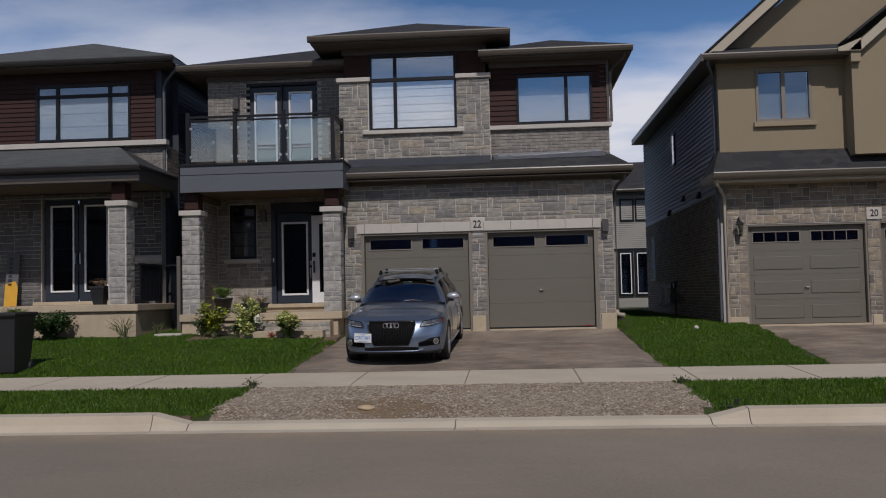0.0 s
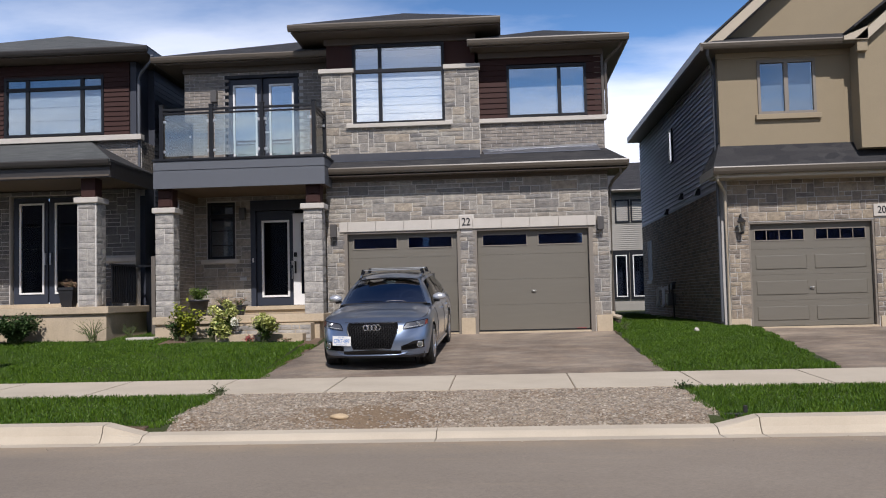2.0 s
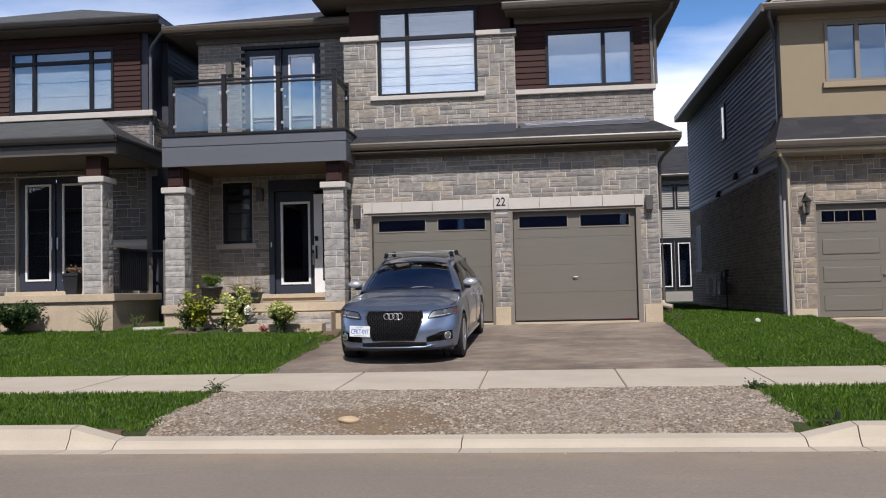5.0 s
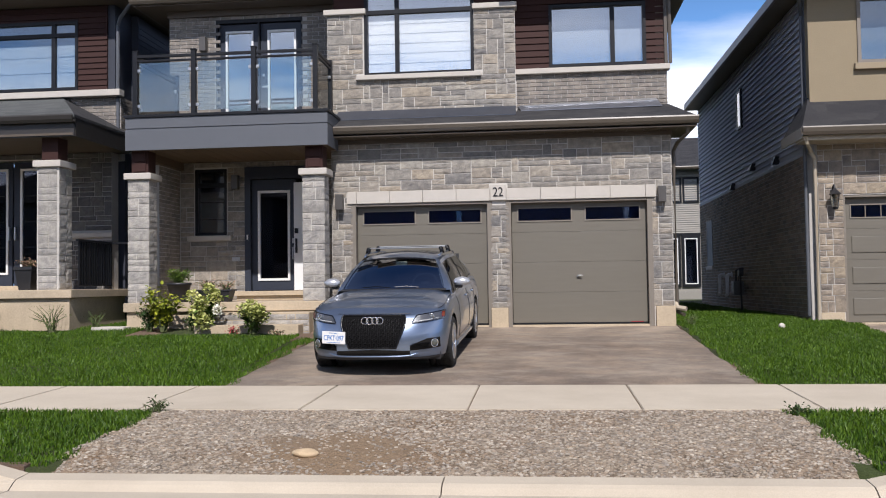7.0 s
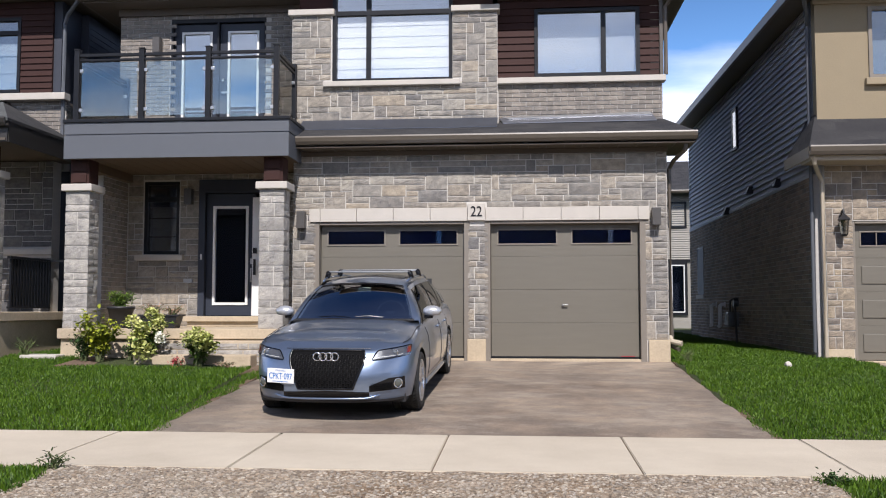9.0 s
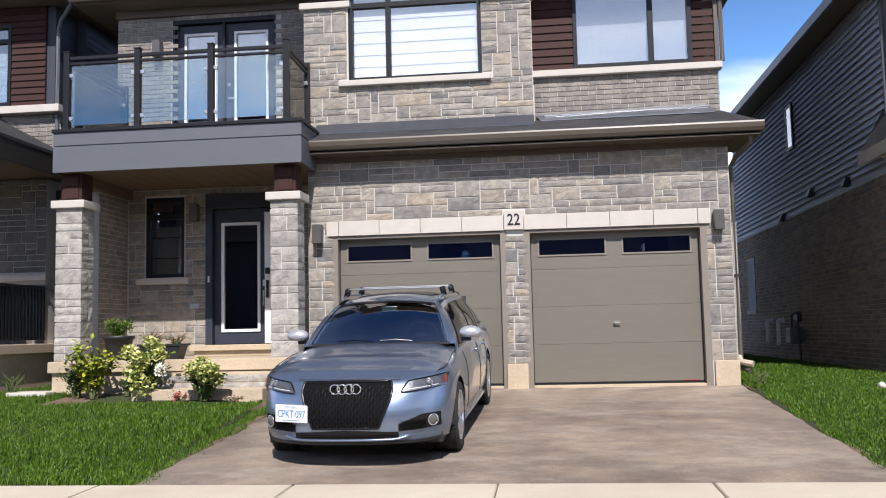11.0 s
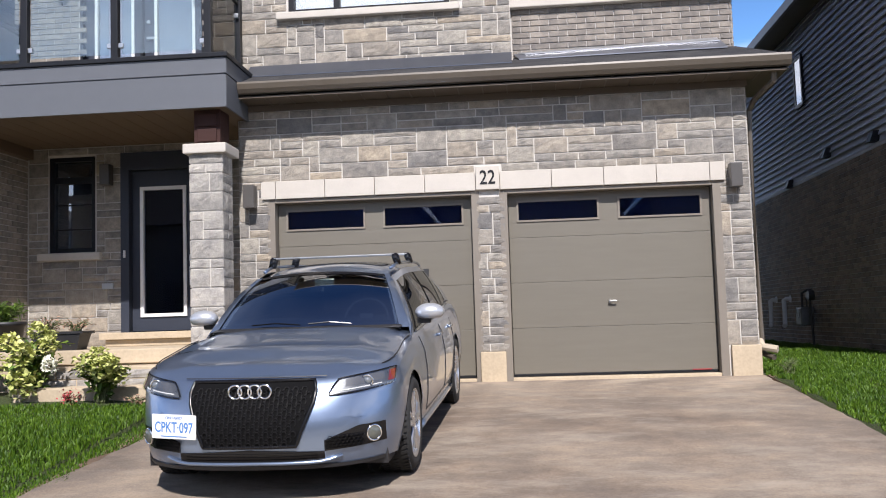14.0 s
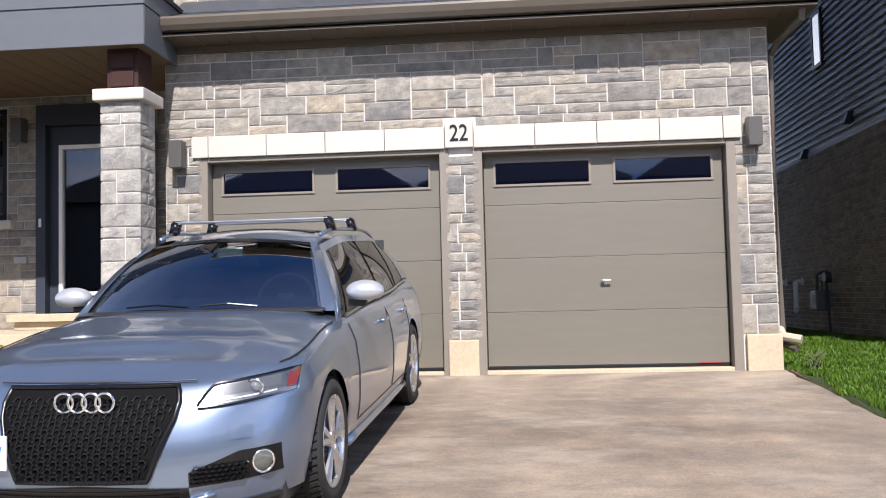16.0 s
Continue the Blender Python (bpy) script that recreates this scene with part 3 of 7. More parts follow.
# pavement slabs with open joints
for i in range(-12, 12):
    x0 = 0.0 + i * 1.68
    bm = solid([(x0 + 0.006, -7.42, -0.52), (x0 + 1.674, -7.42, -0.52), (x0 + 1.674, -5.70, -0.47), (x0 + 0.006, -5.70, -0.47), (x0 + 0.006, -7.42, -0.468), (x0 + 1.674, -7.42, -0.468), (x0 + 1.674, -5.70, -0.418), (x0 + 0.006, -5.70, -0.418)], [(3, 2, 1, 0), (4, 5, 6, 7), (0, 1, 5, 4), (1, 2, 6, 5), (2, 3, 7, 6), (3, 0, 4, 7)])
    bmesh.ops.bevel(bm, geom=list(bm.edges), offset=0.008, segments=2, affect="EDGES")
    tagged(part("pavement_slab", bm, WALK), "pale concrete pavement slab with tooled joint", "pavement", "pavement slabs", "structure")
part_base = part("pavement_joint", prism([(-7.40, -0.6), (-7.40, -0.485), (-5.72, -0.435), (-5.72, -0.6)], -21, 21), SOIL)
tagged(part_base, "dark joint bed under the pavement slabs", "pavement", kind="structure")


# driveways with slightly ragged edges
def driveway(name, x0, x1, top, label, back=0.14):
    r = random.Random(round(x0 * 10))
    n = 26
    left = [(x0 + r.uniform(-0.025, 0.025) - 0.10 * (1 - k / n) ** 4, -5.70 + (back + 5.70) * k / n) for k in range(n + 1)]
    right = [(x1 + r.uniform(-0.025, 0.025) + 0.10 * (1 - k / n) ** 4, y) for k, (_, y) in enumerate(left)]
    vs, fs = [], []
    for (xa, y), (xb, _) in zip(left, right):
        vs += [(xa - 0.03, y, top(y) - 0.06), (xa, y, top(y))] + [(xa + (xb - xa) * q / 6, y, top(y) + 0.008 * math.sin(q * 1.1 + y)) for q in range(1, 6)] + [(xb, y, top(y)), (xb + 0.03, y, top(y) - 0.06)]
    w = 9
    fs = [(k * w + i, k * w + i + 1, (k + 1) * w + i + 1, (k + 1) * w + i) for k in range(n) for i in range(w - 1)]
    me = bpy.data.meshes.new(name)
    me.from_pydata(vs, [], fs)
    me.shade_smooth()
    return tagged(part(name, me, DRIVE), label, "driveway", kind="structure")


driveway("driveway", -2.955, 3.05, drive_z, "stained brown asphalt driveway in front of the garage")
driveway("driveway", 5.88, 9.6, lambda y: -0.425 + (y + 5.7) * (0.425 - 0.07) / 6.4, "stained brown asphalt driveway of the neighbouring house", 0.80)

# gravel strip between kerb and pavement
def gravel_left(y):
    return -3.09 - 0.07 * min(1, max(0, (-7.4 - y) / 2.1))


def gravel_right(y):
    return 3.00 + 0.12 * min(1, max(0, (-7.4 - y) / 2.1))


def gravel_z(x, y):
    """The gravel runs out flush with the dropped kerb."""
    return ground_z(x, y) + 0.016 - 0.062 * max(0.0, 1 - (y + 9.58) / 0.55) ** 1.3


vs, fs = [], []
r = random.Random(8)
nx, ny = 70, 20
for j in range(ny + 1):
    y = -9.60 + 2.19 * j / ny
    for i in range(nx + 1):
        x = -4.5 + 8.7 * i / nx
        vs.append((x + r.uniform(-0.01, 0.01), y, gravel_z(x, y) - (0.02 if j == 0 else 0.0) - (0.06 if x < gravel_left(y) - 0.10 or x > gravel_right(y) + 0.10 else 0.0) + r.uniform(-0.005, 0.005)))
for j in range(ny):
    for i in range(nx):
        a = j * (nx + 1) + i
        fs.append((a, a + 1, a + nx + 2, a + nx + 1))
me = bpy.data.meshes.new("gravel_verge")
me.from_pydata(vs, [], fs)
tagged(part("gravel_verge", me, GRAVEL), "loose grey gravel strip between kerb and pavement", "gravel", kind="structure")

# ---- plain houses across the road, behind the walk ----
for k in range(9):
    x0 = -40 + 9.2 * k
    bm = boxes((x0, x0 + 8.0, -39.0, -29.0, -0.8, 5.6), (x0 + 0.4, x0 + 5.4, -29.0, -27.6, -0.8, 2.9))
    side = part("house_wall", bm, BRICK)
    tagged(side, "plain brick house front across the road", "house", "houses across the road", "structure")
    top = part("house_roof", solid([(x0 - 0.5, -28.4, 5.6), (x0 + 8.5, -28.4, 5.6), (x0 + 8.5, -39.5, 5.6), (x0 - 0.5, -39.5, 5.6), (x0 + 4, -33.0, 8.6), (x0 + 4, -35.0, 8.6)], [(0, 1, 4), (1, 2, 5, 4), (2, 3, 5), (3, 0, 4, 5), (3, 2, 1, 0)]), SHINGLE)
    tagged(top, "charcoal hip roof across the road", "roof", "houses across the road", "structure")

# ---- house with the stone front ----
house = thing("house", "two-storey grey stone house with double garage and glass balcony", "house")


def lit_gutter(parent, x0, x1, y, z0, z1, label="bronze metal gutter", mat=None):
    h = z1 - z0
    bm = prism([(y, z0 + 0.35 * h), (y + 0.03, z0), (y + 0.12, z0), (y + 0.12, z1), (y + 0.11, z1), (y + 0.11, z0 + 0.1 * h), (y + 0.04, z0 + 0.12 * h), (y + 0.022, z0 + 0.4 * h), (y + 0.022, z1 - 0.02), (y - 0.005, z1), (y - 0.015, z1 - 0.025)], x0, x1)
    return part("gutter", bm, mat or ALU_LIGHT, parent, label)


def pane_window(parent, x0, x1, z0, z1, y, bars_x=(), bars_z=(), frame=0.055, mat_frame=BLACK, backing=BLIND, fold=0.0, depth=0.09, glass=PANE, thin=0.04):
    """A window in its opening: frame, mullions, panes and what hangs behind them."""
    w = part("window", wall_with_holes(x0, x1, z0, z1, y - 0.012, y + depth, [(x0 + frame, x1 - frame, z0 + frame, z1 - frame)]), mat_frame, parent)
    xs = [x0 + frame] + [b for b in bars_x] + [x1 - frame]
    for b in bars_x:
        part("mullion", B(b - thin, b + thin, y + 0.004, y + depth - 0.01, z0 + frame - 0.002, z1 - frame + 0.002), mat_frame, w)
    for b in bars_z:
        part("transom", B(x0 + frame - 0.002, x1 - frame + 0.002, y + 0.0, y + depth - 0.006, b - thin, b + thin), mat_frame, w)
    zs = [z0 + frame] + list(bars_z) + [z1 - frame]
    for a, b in zip(xs, xs[1:]):
        for c, d in zip(zs, zs[1:]):
            p = part("pane", B(a, b, y + 0.045, y + 0.051, c, d, bevel=0), glass, w)
            p.visible_shadow = False
    if backing is not None:
        if fold:
            n = max(4, int((z1 - z0) / fold))
            bm = bmesh.new()
            for k in range(n):
                c = z0 + frame + (z1 - z0 - 2 * frame) * k / n
                d = z0 + frame + (z1 - z0 - 2 * frame) * (k + 1) / n
                box(bm, x0 + frame, x1 - frame, y + 0.10 + 0.012 * (k % 2), y + 0.112 + 0.012 * (k % 2), c + 0.004, d)
            part("blind", bm, backing, w, "white horizontal fabric blind")
        else:
            part("curtain", boxes((x0 + frame, x1 - frame, y + 0.13, y + 0.14, z0 + frame, z1 - frame)), backing, w)
        # dark sheet in place of a room, its shade painted in
        part("dark_back", boxes((x0, x1, y + 0.30, y + 0.31, z0, z1)), ROOM_SHADE, w)
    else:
        part("dark_back", boxes((x0, x1, y + 0.6, y + 0.61, z0, z1)), ROOM_SHADE, w)
    return w


# garage front wall with its two door openings
G_HOLES = [(-2.66, -0.18, -0.2, 2.25), (0.18, 2.66, -0.2, 2.25)]
garage_wall = part("garage_wall", wall_with_holes(-3.05, 3.04, -0.12, 3.42, 0.0, 0.24, G_HOLES), MORTAR, house, "mortar bed of the garage front")
parts("side_wall", [(2.86, 3.04, 0.241, 11.5, -0.12, 3.42), (2.90, 3.08, 0.62, 11.5, 3.42, 6.2)], BRICK, house, "grey brick side wall")
part("side_wall", boxes((-3.08, -2.90, 0.241, 1.13, 0.3, 3.42)), BRICK, house)
# ceiling coloured with the same painted room shade
part("garage_ceiling", boxes((-3.0, 2.84, 0.25, 5.0, 3.3, 3.4)), ROOM_SHADE, house)
part("back_wall", boxes((-6.7, 3.04, 11.4, 11.5, -0.1, 6.3)), BRICK, house)

# foundation blocks under the stone piers
for a, b in ((2.72, 3.055), (-0.16, 0.14), (-3.09, -2.70)):
    part("foundation_block", B(a, b, -0.06, 0.2, -0.13, 0.335, bevel=0.012), CONCRETE, house, "worn concrete footing block")

# pale lintel blocks and the number block
for run, blocks in ((-1, (-0.155, 0.608)), (1, (0.135, 0.611))):
    start, wide = blocks
    for k in range(5):
        a, b = start + run * k * wide, start + run * (min(k + 1, 4) * wide + (0.17 if k == 4 else 0))
        part("lintel_block", B(min(a, b) + 0.003, max(a, b) - 0.003, -0.045, 0.15, 2.25, 2.468, bevel=0.006), CAST, house, "pale cast stone lintel block")


def lettering(name, text, size, at, material, parent, depth=0.004, narrow=1.0, rx=90, rz=0, bold=0.0, serif=0):
    cu = bpy.data.curves.new(name, "FONT")
    cu.body, cu.size, cu.extrude, cu.align_x, cu.align_y, cu.offset = text, size, depth, "CENTER", "CENTER", bold
    cu.space_character = 1.0
    tmp = bpy.data.objects.new(name, cu)
    scene.collection.objects.link(tmp)
    me = bpy.data.meshes.new_from_object(tmp.evaluated_get(bpy.context.evaluated_depsgraph_get()))
    bpy.data.objects.remove(tmp)
    me.materials.clear()
    ob = part(name, me, material, parent)
    ob.matrix_basis = pose(*at, rx, 0, rz) @ Matrix.Diagonal((narrow, 1, 1, 1))
    return ob


number = part("house_number", B(-0.15, 0.13, -0.06, 0.1, 2.255, 2.535, bevel=0.006), CAST, house, "pale stone block with the number 22")
lettering("number_text", "22", 0.235, (-0.01, -0.062, 2.392), BLACK, number, narrow=0.82, bold=0.002)


# garage doors: four sections, the top one glazed
def garage_door(parent, x0, x1, y, z0, z1, grid=False):
    d = part("garage_door", boxes((x0, x1, y + 0.02, y + 0.06, z0, z1)), TAUPE, parent, "taupe sectional garage door, closed")
    h = (z1 - z0) / 4
    xm = (x0 + x1) / 2
    for k in range(4):
        c, e = z0 + k * h, z0 + (k + 1) * h
        if k < 3:
            bm = B(x0 + 0.004, x1 - 0.004, y - 0.004, y + 0.019, c + 0.002, e - 0.0015, bevel=0.003)
            sec = part("section", bm, TAUPE, d)
            if grid:
                for a, b in ((x0 + 0.12, xm - 0.09), (xm + 0.09, x1 - 0.12)):
                    part("raised_panel", B(a, b, y - 0.016, y - 0.0045, c + 0.13, e - 0.13, bevel=0.012), TAUPE, sec)
        else:
            wins = [(x0 + 0.10, xm - 0.11), (xm + 0.11, x1 - 0.18 + 0.08)]
            zl, zh = c + 0.19, c + 0.45
            holes = [(a, b, zl, zh) for a, b in wins]
            sec = part("section", wall_with_holes(x0 + 0.004, x1 - 0.004, c + 0.004, e, y - 0.004, y + 0.019, holes), TAUPE, d)
            for a, b in wins:
                part("pane_frame", wall_with_holes(a, b, zl, zh, y - 0.018, y + 0.01, [(a + 0.022, b - 0.022, zl + 0.022, zh - 0.022)]), TAUPE_TRIM, sec)
                part("pane", boxes((a + 0.01, b - 0.01, y + 0.004, y + 0.009, zl + 0.01, zh - 0.01)), PANE_DARK, sec)
                # sheet right behind the pane carries the painted navy reflection
                part("dark_back", boxes((a + 0.01, b - 0.01, y + 0.0135, y + 0.0175, zl + 0.01, zh - 0.01)), NAVY_REFLECT, sec)
                if grid:
                    for q in (0.25, 0.5, 0.75):
                        xq = a + (b - a) * q
                        part("glazing_bar", B(xq - 0.008, xq + 0.008, y - 0.010, y + 0.003, zl + 0.01, zh - 0.01, bevel=0.002), TAUPE_TRIM, sec)
    bm = cyl(bmesh.new(), (xm - 0.03, y - 0.004, z0 + 0.83), (xm - 0.03, y - 0.045, z0 + 0.83), 0.018)
    box(bm, xm - 0.035, xm + 0.05, y - 0.055, y - 0.042, z0 + 0.822, z0 + 0.842, bevel=0.004)
    part("handle", bm, STEEL, d, "small steel T handle")
    part("weather_strip", B(x0, x1, y - 0.002, y + 0.05, z0 - 0.03, z0 - 0.001, bevel=0.003), BLACK, d)
    return d


for a, b in ((-2.60, -0.22), (0.22, 2.60)):
    garage_door(house, a, b, 0.13, 0.055, 2.215)
    parts("door_jamb", [(a - 0.10, a - 0.005, -0.012, 0.2, -0.03, 2.249), (b + 0.005, b + 0.10, -0.012, 0.2, -0.03, 2.249)], TAUPE_TRIM, house, "taupe garage door jamb", bevel=0.008)
    part("door_head", B(a - 0.005, b + 0.005, -0.012, 0.2, 2.20, 2.249, bevel=0.008), TAUPE_TRIM, house, "taupe garage door head")
    part("threshold", B(a - 0.07, b + 0.07, 0.0, 0.25, -0.12, 0.02, bevel=0.01), CONCRETE, house, "pale concrete threshold")
bm = boxes((2.30, 2.52, 0.118, 0.126, 0.056, 0.066))
part("sticker", bm, BLOOM_RED, house, "small red strip at the foot of the door")

# soffit, gutter and skirt roof over the garage
parts("soffit", [(-2.95, 3.42, -0.40, 0.0, 3.42, 3.46), (3.04, 3.42, 0.0, 0.9, 3.42, 3.46)], SOFFIT, house, "brown ribbed soffit")
for k in range(22):
    a = -2.9 + k * 0.287
    part("soffit_vent", boxes((a, a + 0.010, -0.395, -0.01, 3.412, 3.4195)), ALU, house)
part("frieze_board", B(-3.0, 3.06, -0.03, 0.0, 3.34, 3.419), SOFFIT, house, "brown frieze board")
lit_gutter(house, -2.91, 3.46, -0.47, 3.47, 3.60)
parts("fascia_board", [(-2.93, 3.44, -0.40, -0.37, 3.44, 3.60), (3.42, 3.45, -0.37, 0.9, 3.44, 3.60)], ALU, house)
part("skirt_roof", slab_roof([(-2.93, -0.42, 3.60), (3.44, -0.42, 3.60), (3.10, 0.58, 4.0), (0.345, 0.58, 4.0), (0.345, 0.40, 3.93), (-2.93, 0.40, 3.93)]), SHINGLE, house, "charcoal shingle skirt roof")
part("skirt_roof", slab_roof([(3.44, -0.42, 3.60), (3.44, 1.2, 3.60), (3.10, 0.9, 4.0), (3.10, 0.58, 4.0)]), SHINGLE, house)
part("flashing", slab_roof([(-3.0, 0.10, 3.825), (0.33, 0.10, 3.825), (0.33, 0.385, 4.03), (-3.0, 0.385, 4.03)], 0.012), FLASHING, house, "dark folded metal flashing")
part("flashing", slab_roof([(0.42, 0.36, 3.93), (2.96, 0.36, 3.94), (2.90, 0.565, 4.10), (0.36, 0.565, 4.05)], 0.012), FLASHING_GREY, house, "grey bent metal flashing")
part("flashing", slab_roof([(0.5, 0.50, 4.03), (2.90, 0.50, 4.065), (2.88, 0.575, 4.125), (0.40, 0.575, 4.07)], 0.008), FLASHING_RAW, house, "bare metal flashing edge")

# downpipe at the garage corner
part("downpipe", tube([(3.30, -0.30, 3.45), (3.30, -0.28, 3.33), (3.16, 0.05, 3.20), (3.11, 0.16, 3.08), (3.11, 0.16, 0.35), (3.12, 0.14, 0.22), (3.20, 0.0, 0.18)], 0.035), ALU_LIGHT, house, "bronze downpipe")
part("downpipe", tube([(3.02, 0.52, 0.33), (3.08, 0.10, 0.36), (3.10, 0.06, 0.30), (3.24, -0.02, 0.27)], 0.045, 8), BEIGE, house, "pale downpipe elbow")

# upper storey: stone bay, window, ledges
BAY_HOLES = [(-2.50, -0.43, 4.70, 7.0)]
bay_wall = part("bay_wall", wall_with_holes(-3.2, 0.33, 3.80, 5.86, 0.40, 0.62, BAY_HOLES), MORTAR, house, "mortar bed of the upper stone bay")
parts("side_wall", [(0.13, 0.33, 0.62, 0.8, 3.8, 5.86), (-3.2, -3.0, 0.62, 1.2, 3.3, 5.86)], BRICK, house)
for a, b in ((-3.26, -2.46), (-0.45, 0.37)):
    part("capstone", B(a, b, 0.33, 0.66, 5.86, 5.96, bevel=0.012), CAST, house, "pale cast stone cap")
part("window_sill", B(-2.64, -0.30, 0.30, 0.5, 4.60, 4.69, bevel=0.012), CAST, house, "pale rock-faced stone sill")
part("upper_panel", wall_with_holes(-3.1, 0.25, 5.9, 6.68, 0.50, 0.64, [(-2.50, -0.43, 4.0, 6.50)]), BROWN_SIDING, house, "dark brown panel around the upper window")
pane_window(house, -2.50, -0.43, 4.69, 6.50, 0.44, fold=0.10, bars_x=(-1.88,), bars_z=(5.90,), frame=0.065)
parts("side_wall", [(0.10, 0.25, 0.64, 3.0, 5.7, 6.68), (-3.1, -2.95, 0.64, 3.0, 5.7, 6.68)], BROWN_SIDING, house)

right_wall = part("upper_wall", wall_with_holes(0.33, 3.08, 3.80, 4.64, 0.60, 0.80, []), MORTAR_GREY, house, "mortar bed of the upper brick band")
part("ledge", B(0.30, 3.14, 0.50, 0.72, 4.635, 4.735, bevel=0.012), CAST, house, "pale rock-faced stone ledge")
for k in range(12):
    z = 4.735 + k * 0.122
    top = min(z + 0.12, 6.19)
    for a, b in ([(0.33, 0.955), (2.725, 3.08)] if z < 5.88 else [(0.33, 3.08)]):
        part("siding_board", prism([(0.60, z), (0.70, z), (0.70, top), (0.622, top)], a, b), BROWN_SIDING, house)
pane_window(house, 0.955, 2.725, 4.755, 5.93, 0.59, bars_x=(2.12,), backing=SHEER, frame=0.06)
part("corner_trim", B(3.05, 3.11, 0.57, 0.72, 4.735, 6.2), ALU, house)
part("downpipe", tube([(3.45, 0.05, 6.24), (3.42, 0.15, 6.14), (3.22, 0.5, 6.0), (3.15, 0.57, 5.9), (3.15, 0.57, 4.75)], 0.035), ALU_LIGHT, house, "bronze downpipe")


# roofs: low hips with deep eaves
def hip_roof(parent, x0, x1, y0, y1, z, rise, mat, label, gutter=0.13, trim=None):
    half = (x1 - x0) / 2
    a, b, c, d = (x0, y0, z), (x1, y0, z), (x1, y1, z), (x0, y1, z)
    e, f = (x0 + half, y0 + half, z + rise), (x0 + half, y1 - half, z + rise)
    part("roof", solid([a, b, c, d, e, f], [(0, 1, 4), (1, 2, 5, 4), (2, 3, 5), (3, 0, 4, 5), (3, 2, 1, 0)]), mat, parent, label)
    part("soffit", boxes((x0 + 0.10, x1 - 0.06, y0 + 0.12, y1 - 0.1, z - gutter - 0.03, z - 0.02)), SOFFIT, parent, "brown eave soffit")
    lit_gutter(parent, x0, x1, y0, z - gutter, z, mat=trim)
    parts("fascia_board", [(x1 - 0.06, x1 - 0.02, y0 + 0.1, y1, z - gutter - 0.03, z - 0.003), (x0 + 0.05, x0 + 0.10, y0 + 0.1, y1, z - gutter - 0.03, z - 0.003)], ALU, parent)


hip_roof(house, 0.11, 3.61, -0.05, 11.9, 6.39, 0.64, SHINGLE, "charcoal shingle hip roof")
hip_roof(house, -3.81, 0.85, -0.25, 8.5, 6.82, 0.89, SHINGLE, "charcoal shingle hip roof")
hip_roof(house, -7.19, -0.5, 0.55, 11.9, 6.46, 1.22, SHINGLE, "charcoal shingle hip roof")
parts("frieze_board", [(0.33, 3.10, 0.54, 0.60, 6.10, 6.23), (-3.14, 0.28, 0.44, 0.50, 6.52, 6.66), (-6.62, -3.2, 1.07, 1.13, 6.17, 6.30)], SOFFIT, house, "brown frieze boards")

# porch back wall and balcony wall
P_HOLES = [(-6.09, -5.43, 1.80, 3.12), (-5.06, -3.62, 0.5, 3.14)]
porch_wall = part("porch_wall", wall_with_holes(-6.60, -3.08, 0.30, 3.60, 1.13, 1.38, P_HOLES), MORTAR_GREY, house, "mortar bed of the porch back wall")
balcony_wall = part("balcony_wall", wall_with_holes(-6.60, -3.1, 3.60, 6.3, 1.13, 1.38, [(-5.64, -3.87, 3.7, 6.10)]), MORTAR_GREY, house, "mortar bed of the balcony wall")
part("side_wall", boxes((-6.60, -6.42, 1.38, 11.5, -0.1, 6.3)), BRICK, house)
part("porch_side_wall", boxes((-6.60, -6.40, 0.15, 1.13, 0.45, 3.24)), MORTAR_GREY, house)
pane_window(house, -6.09, -5.43, 1.80, 3.12, 1.16, bars_z=(2.80,), frame=0.06, backing=SHEER, glass=PANE_TINT, thin=0.045)
for z in (2.12, 2.46):
    part("glazing_bar", B(-6.04, -5.48, 1.195, 1.202, z - 0.008, z + 0.008, bevel=0), BLACK, house)
part("window_sill", B(-6.22, -5.33, 1.04, 1.15, 1.69, 1.79, bevel=0.012), CAST, house, "pale stone sill")
part("door_frame", wall_with_holes(-5.06, -3.62, 0.5, 3.14, 1.10, 1.36, [(-4.945, -3.70, 0.4, 2.90)]), DOOR_DARK, house, "dark front door frame")
door = part("front_door", wall_with_holes(-4.94, -4.05, 0.70, 2.89, 1.20, 1.25, [(-4.79, -4.20, 0.92, 2.64)]), DOOR_DARK, house, "dark blue front door with tall glass, closed")
part("pane_frame", wall_with_holes(-4.82, -4.17, 0.89, 2.67, 1.178, 1.26, [(-4.775, -4.215, 0.935, 2.625)]), WHITE, door, "white glazing frame")
part("pane", boxes((-4.79, -4.20, 1.225, 1.231, 0.92, 2.64)), PANE_DARK, door)
# flat sheet that paints the hall's shade behind the front door
part("dark_back", boxes((-5.0, -3.65, 1.5, 1.51, 0.6, 3.0)), ROOM_SHADE, house)
bm = B(-4.12, -4.09, 1.15, 1.20, 1.62, 1.72)
box(bm, -4.115, -4.095, 1.13, 1.20, 1.30, 1.55, bevel=0.006)
part("handle", bm, STEEL, door, "steel lever and lock")
white_door = part("side_door", wall_with_holes(-4.04, -3.60, 0.70, 2.80, 1.00, 1.05, [(-3.86, -3.76, 0.95, 2.60)]), WHITE, house, "white door leaf beside the front door")
part("pane", boxes((-3.86, -3.76, 1.02, 1.026, 0.95, 2.60)), PANE_DARK, white_door)
bm = B(-4.02, -3.95, 0.96, 1.0, 1.80, 1.90)
box(bm, -4.0, -3.97, 0.93, 1.0, 1.42, 1.70, bevel=0.006)
part("handle", bm, BLACK, white_door, "black lever and keypad lock")
part("doorbell", B(-5.02, -4.99, 1.085, 1.10, 1.70, 1.80), WHITE, house)
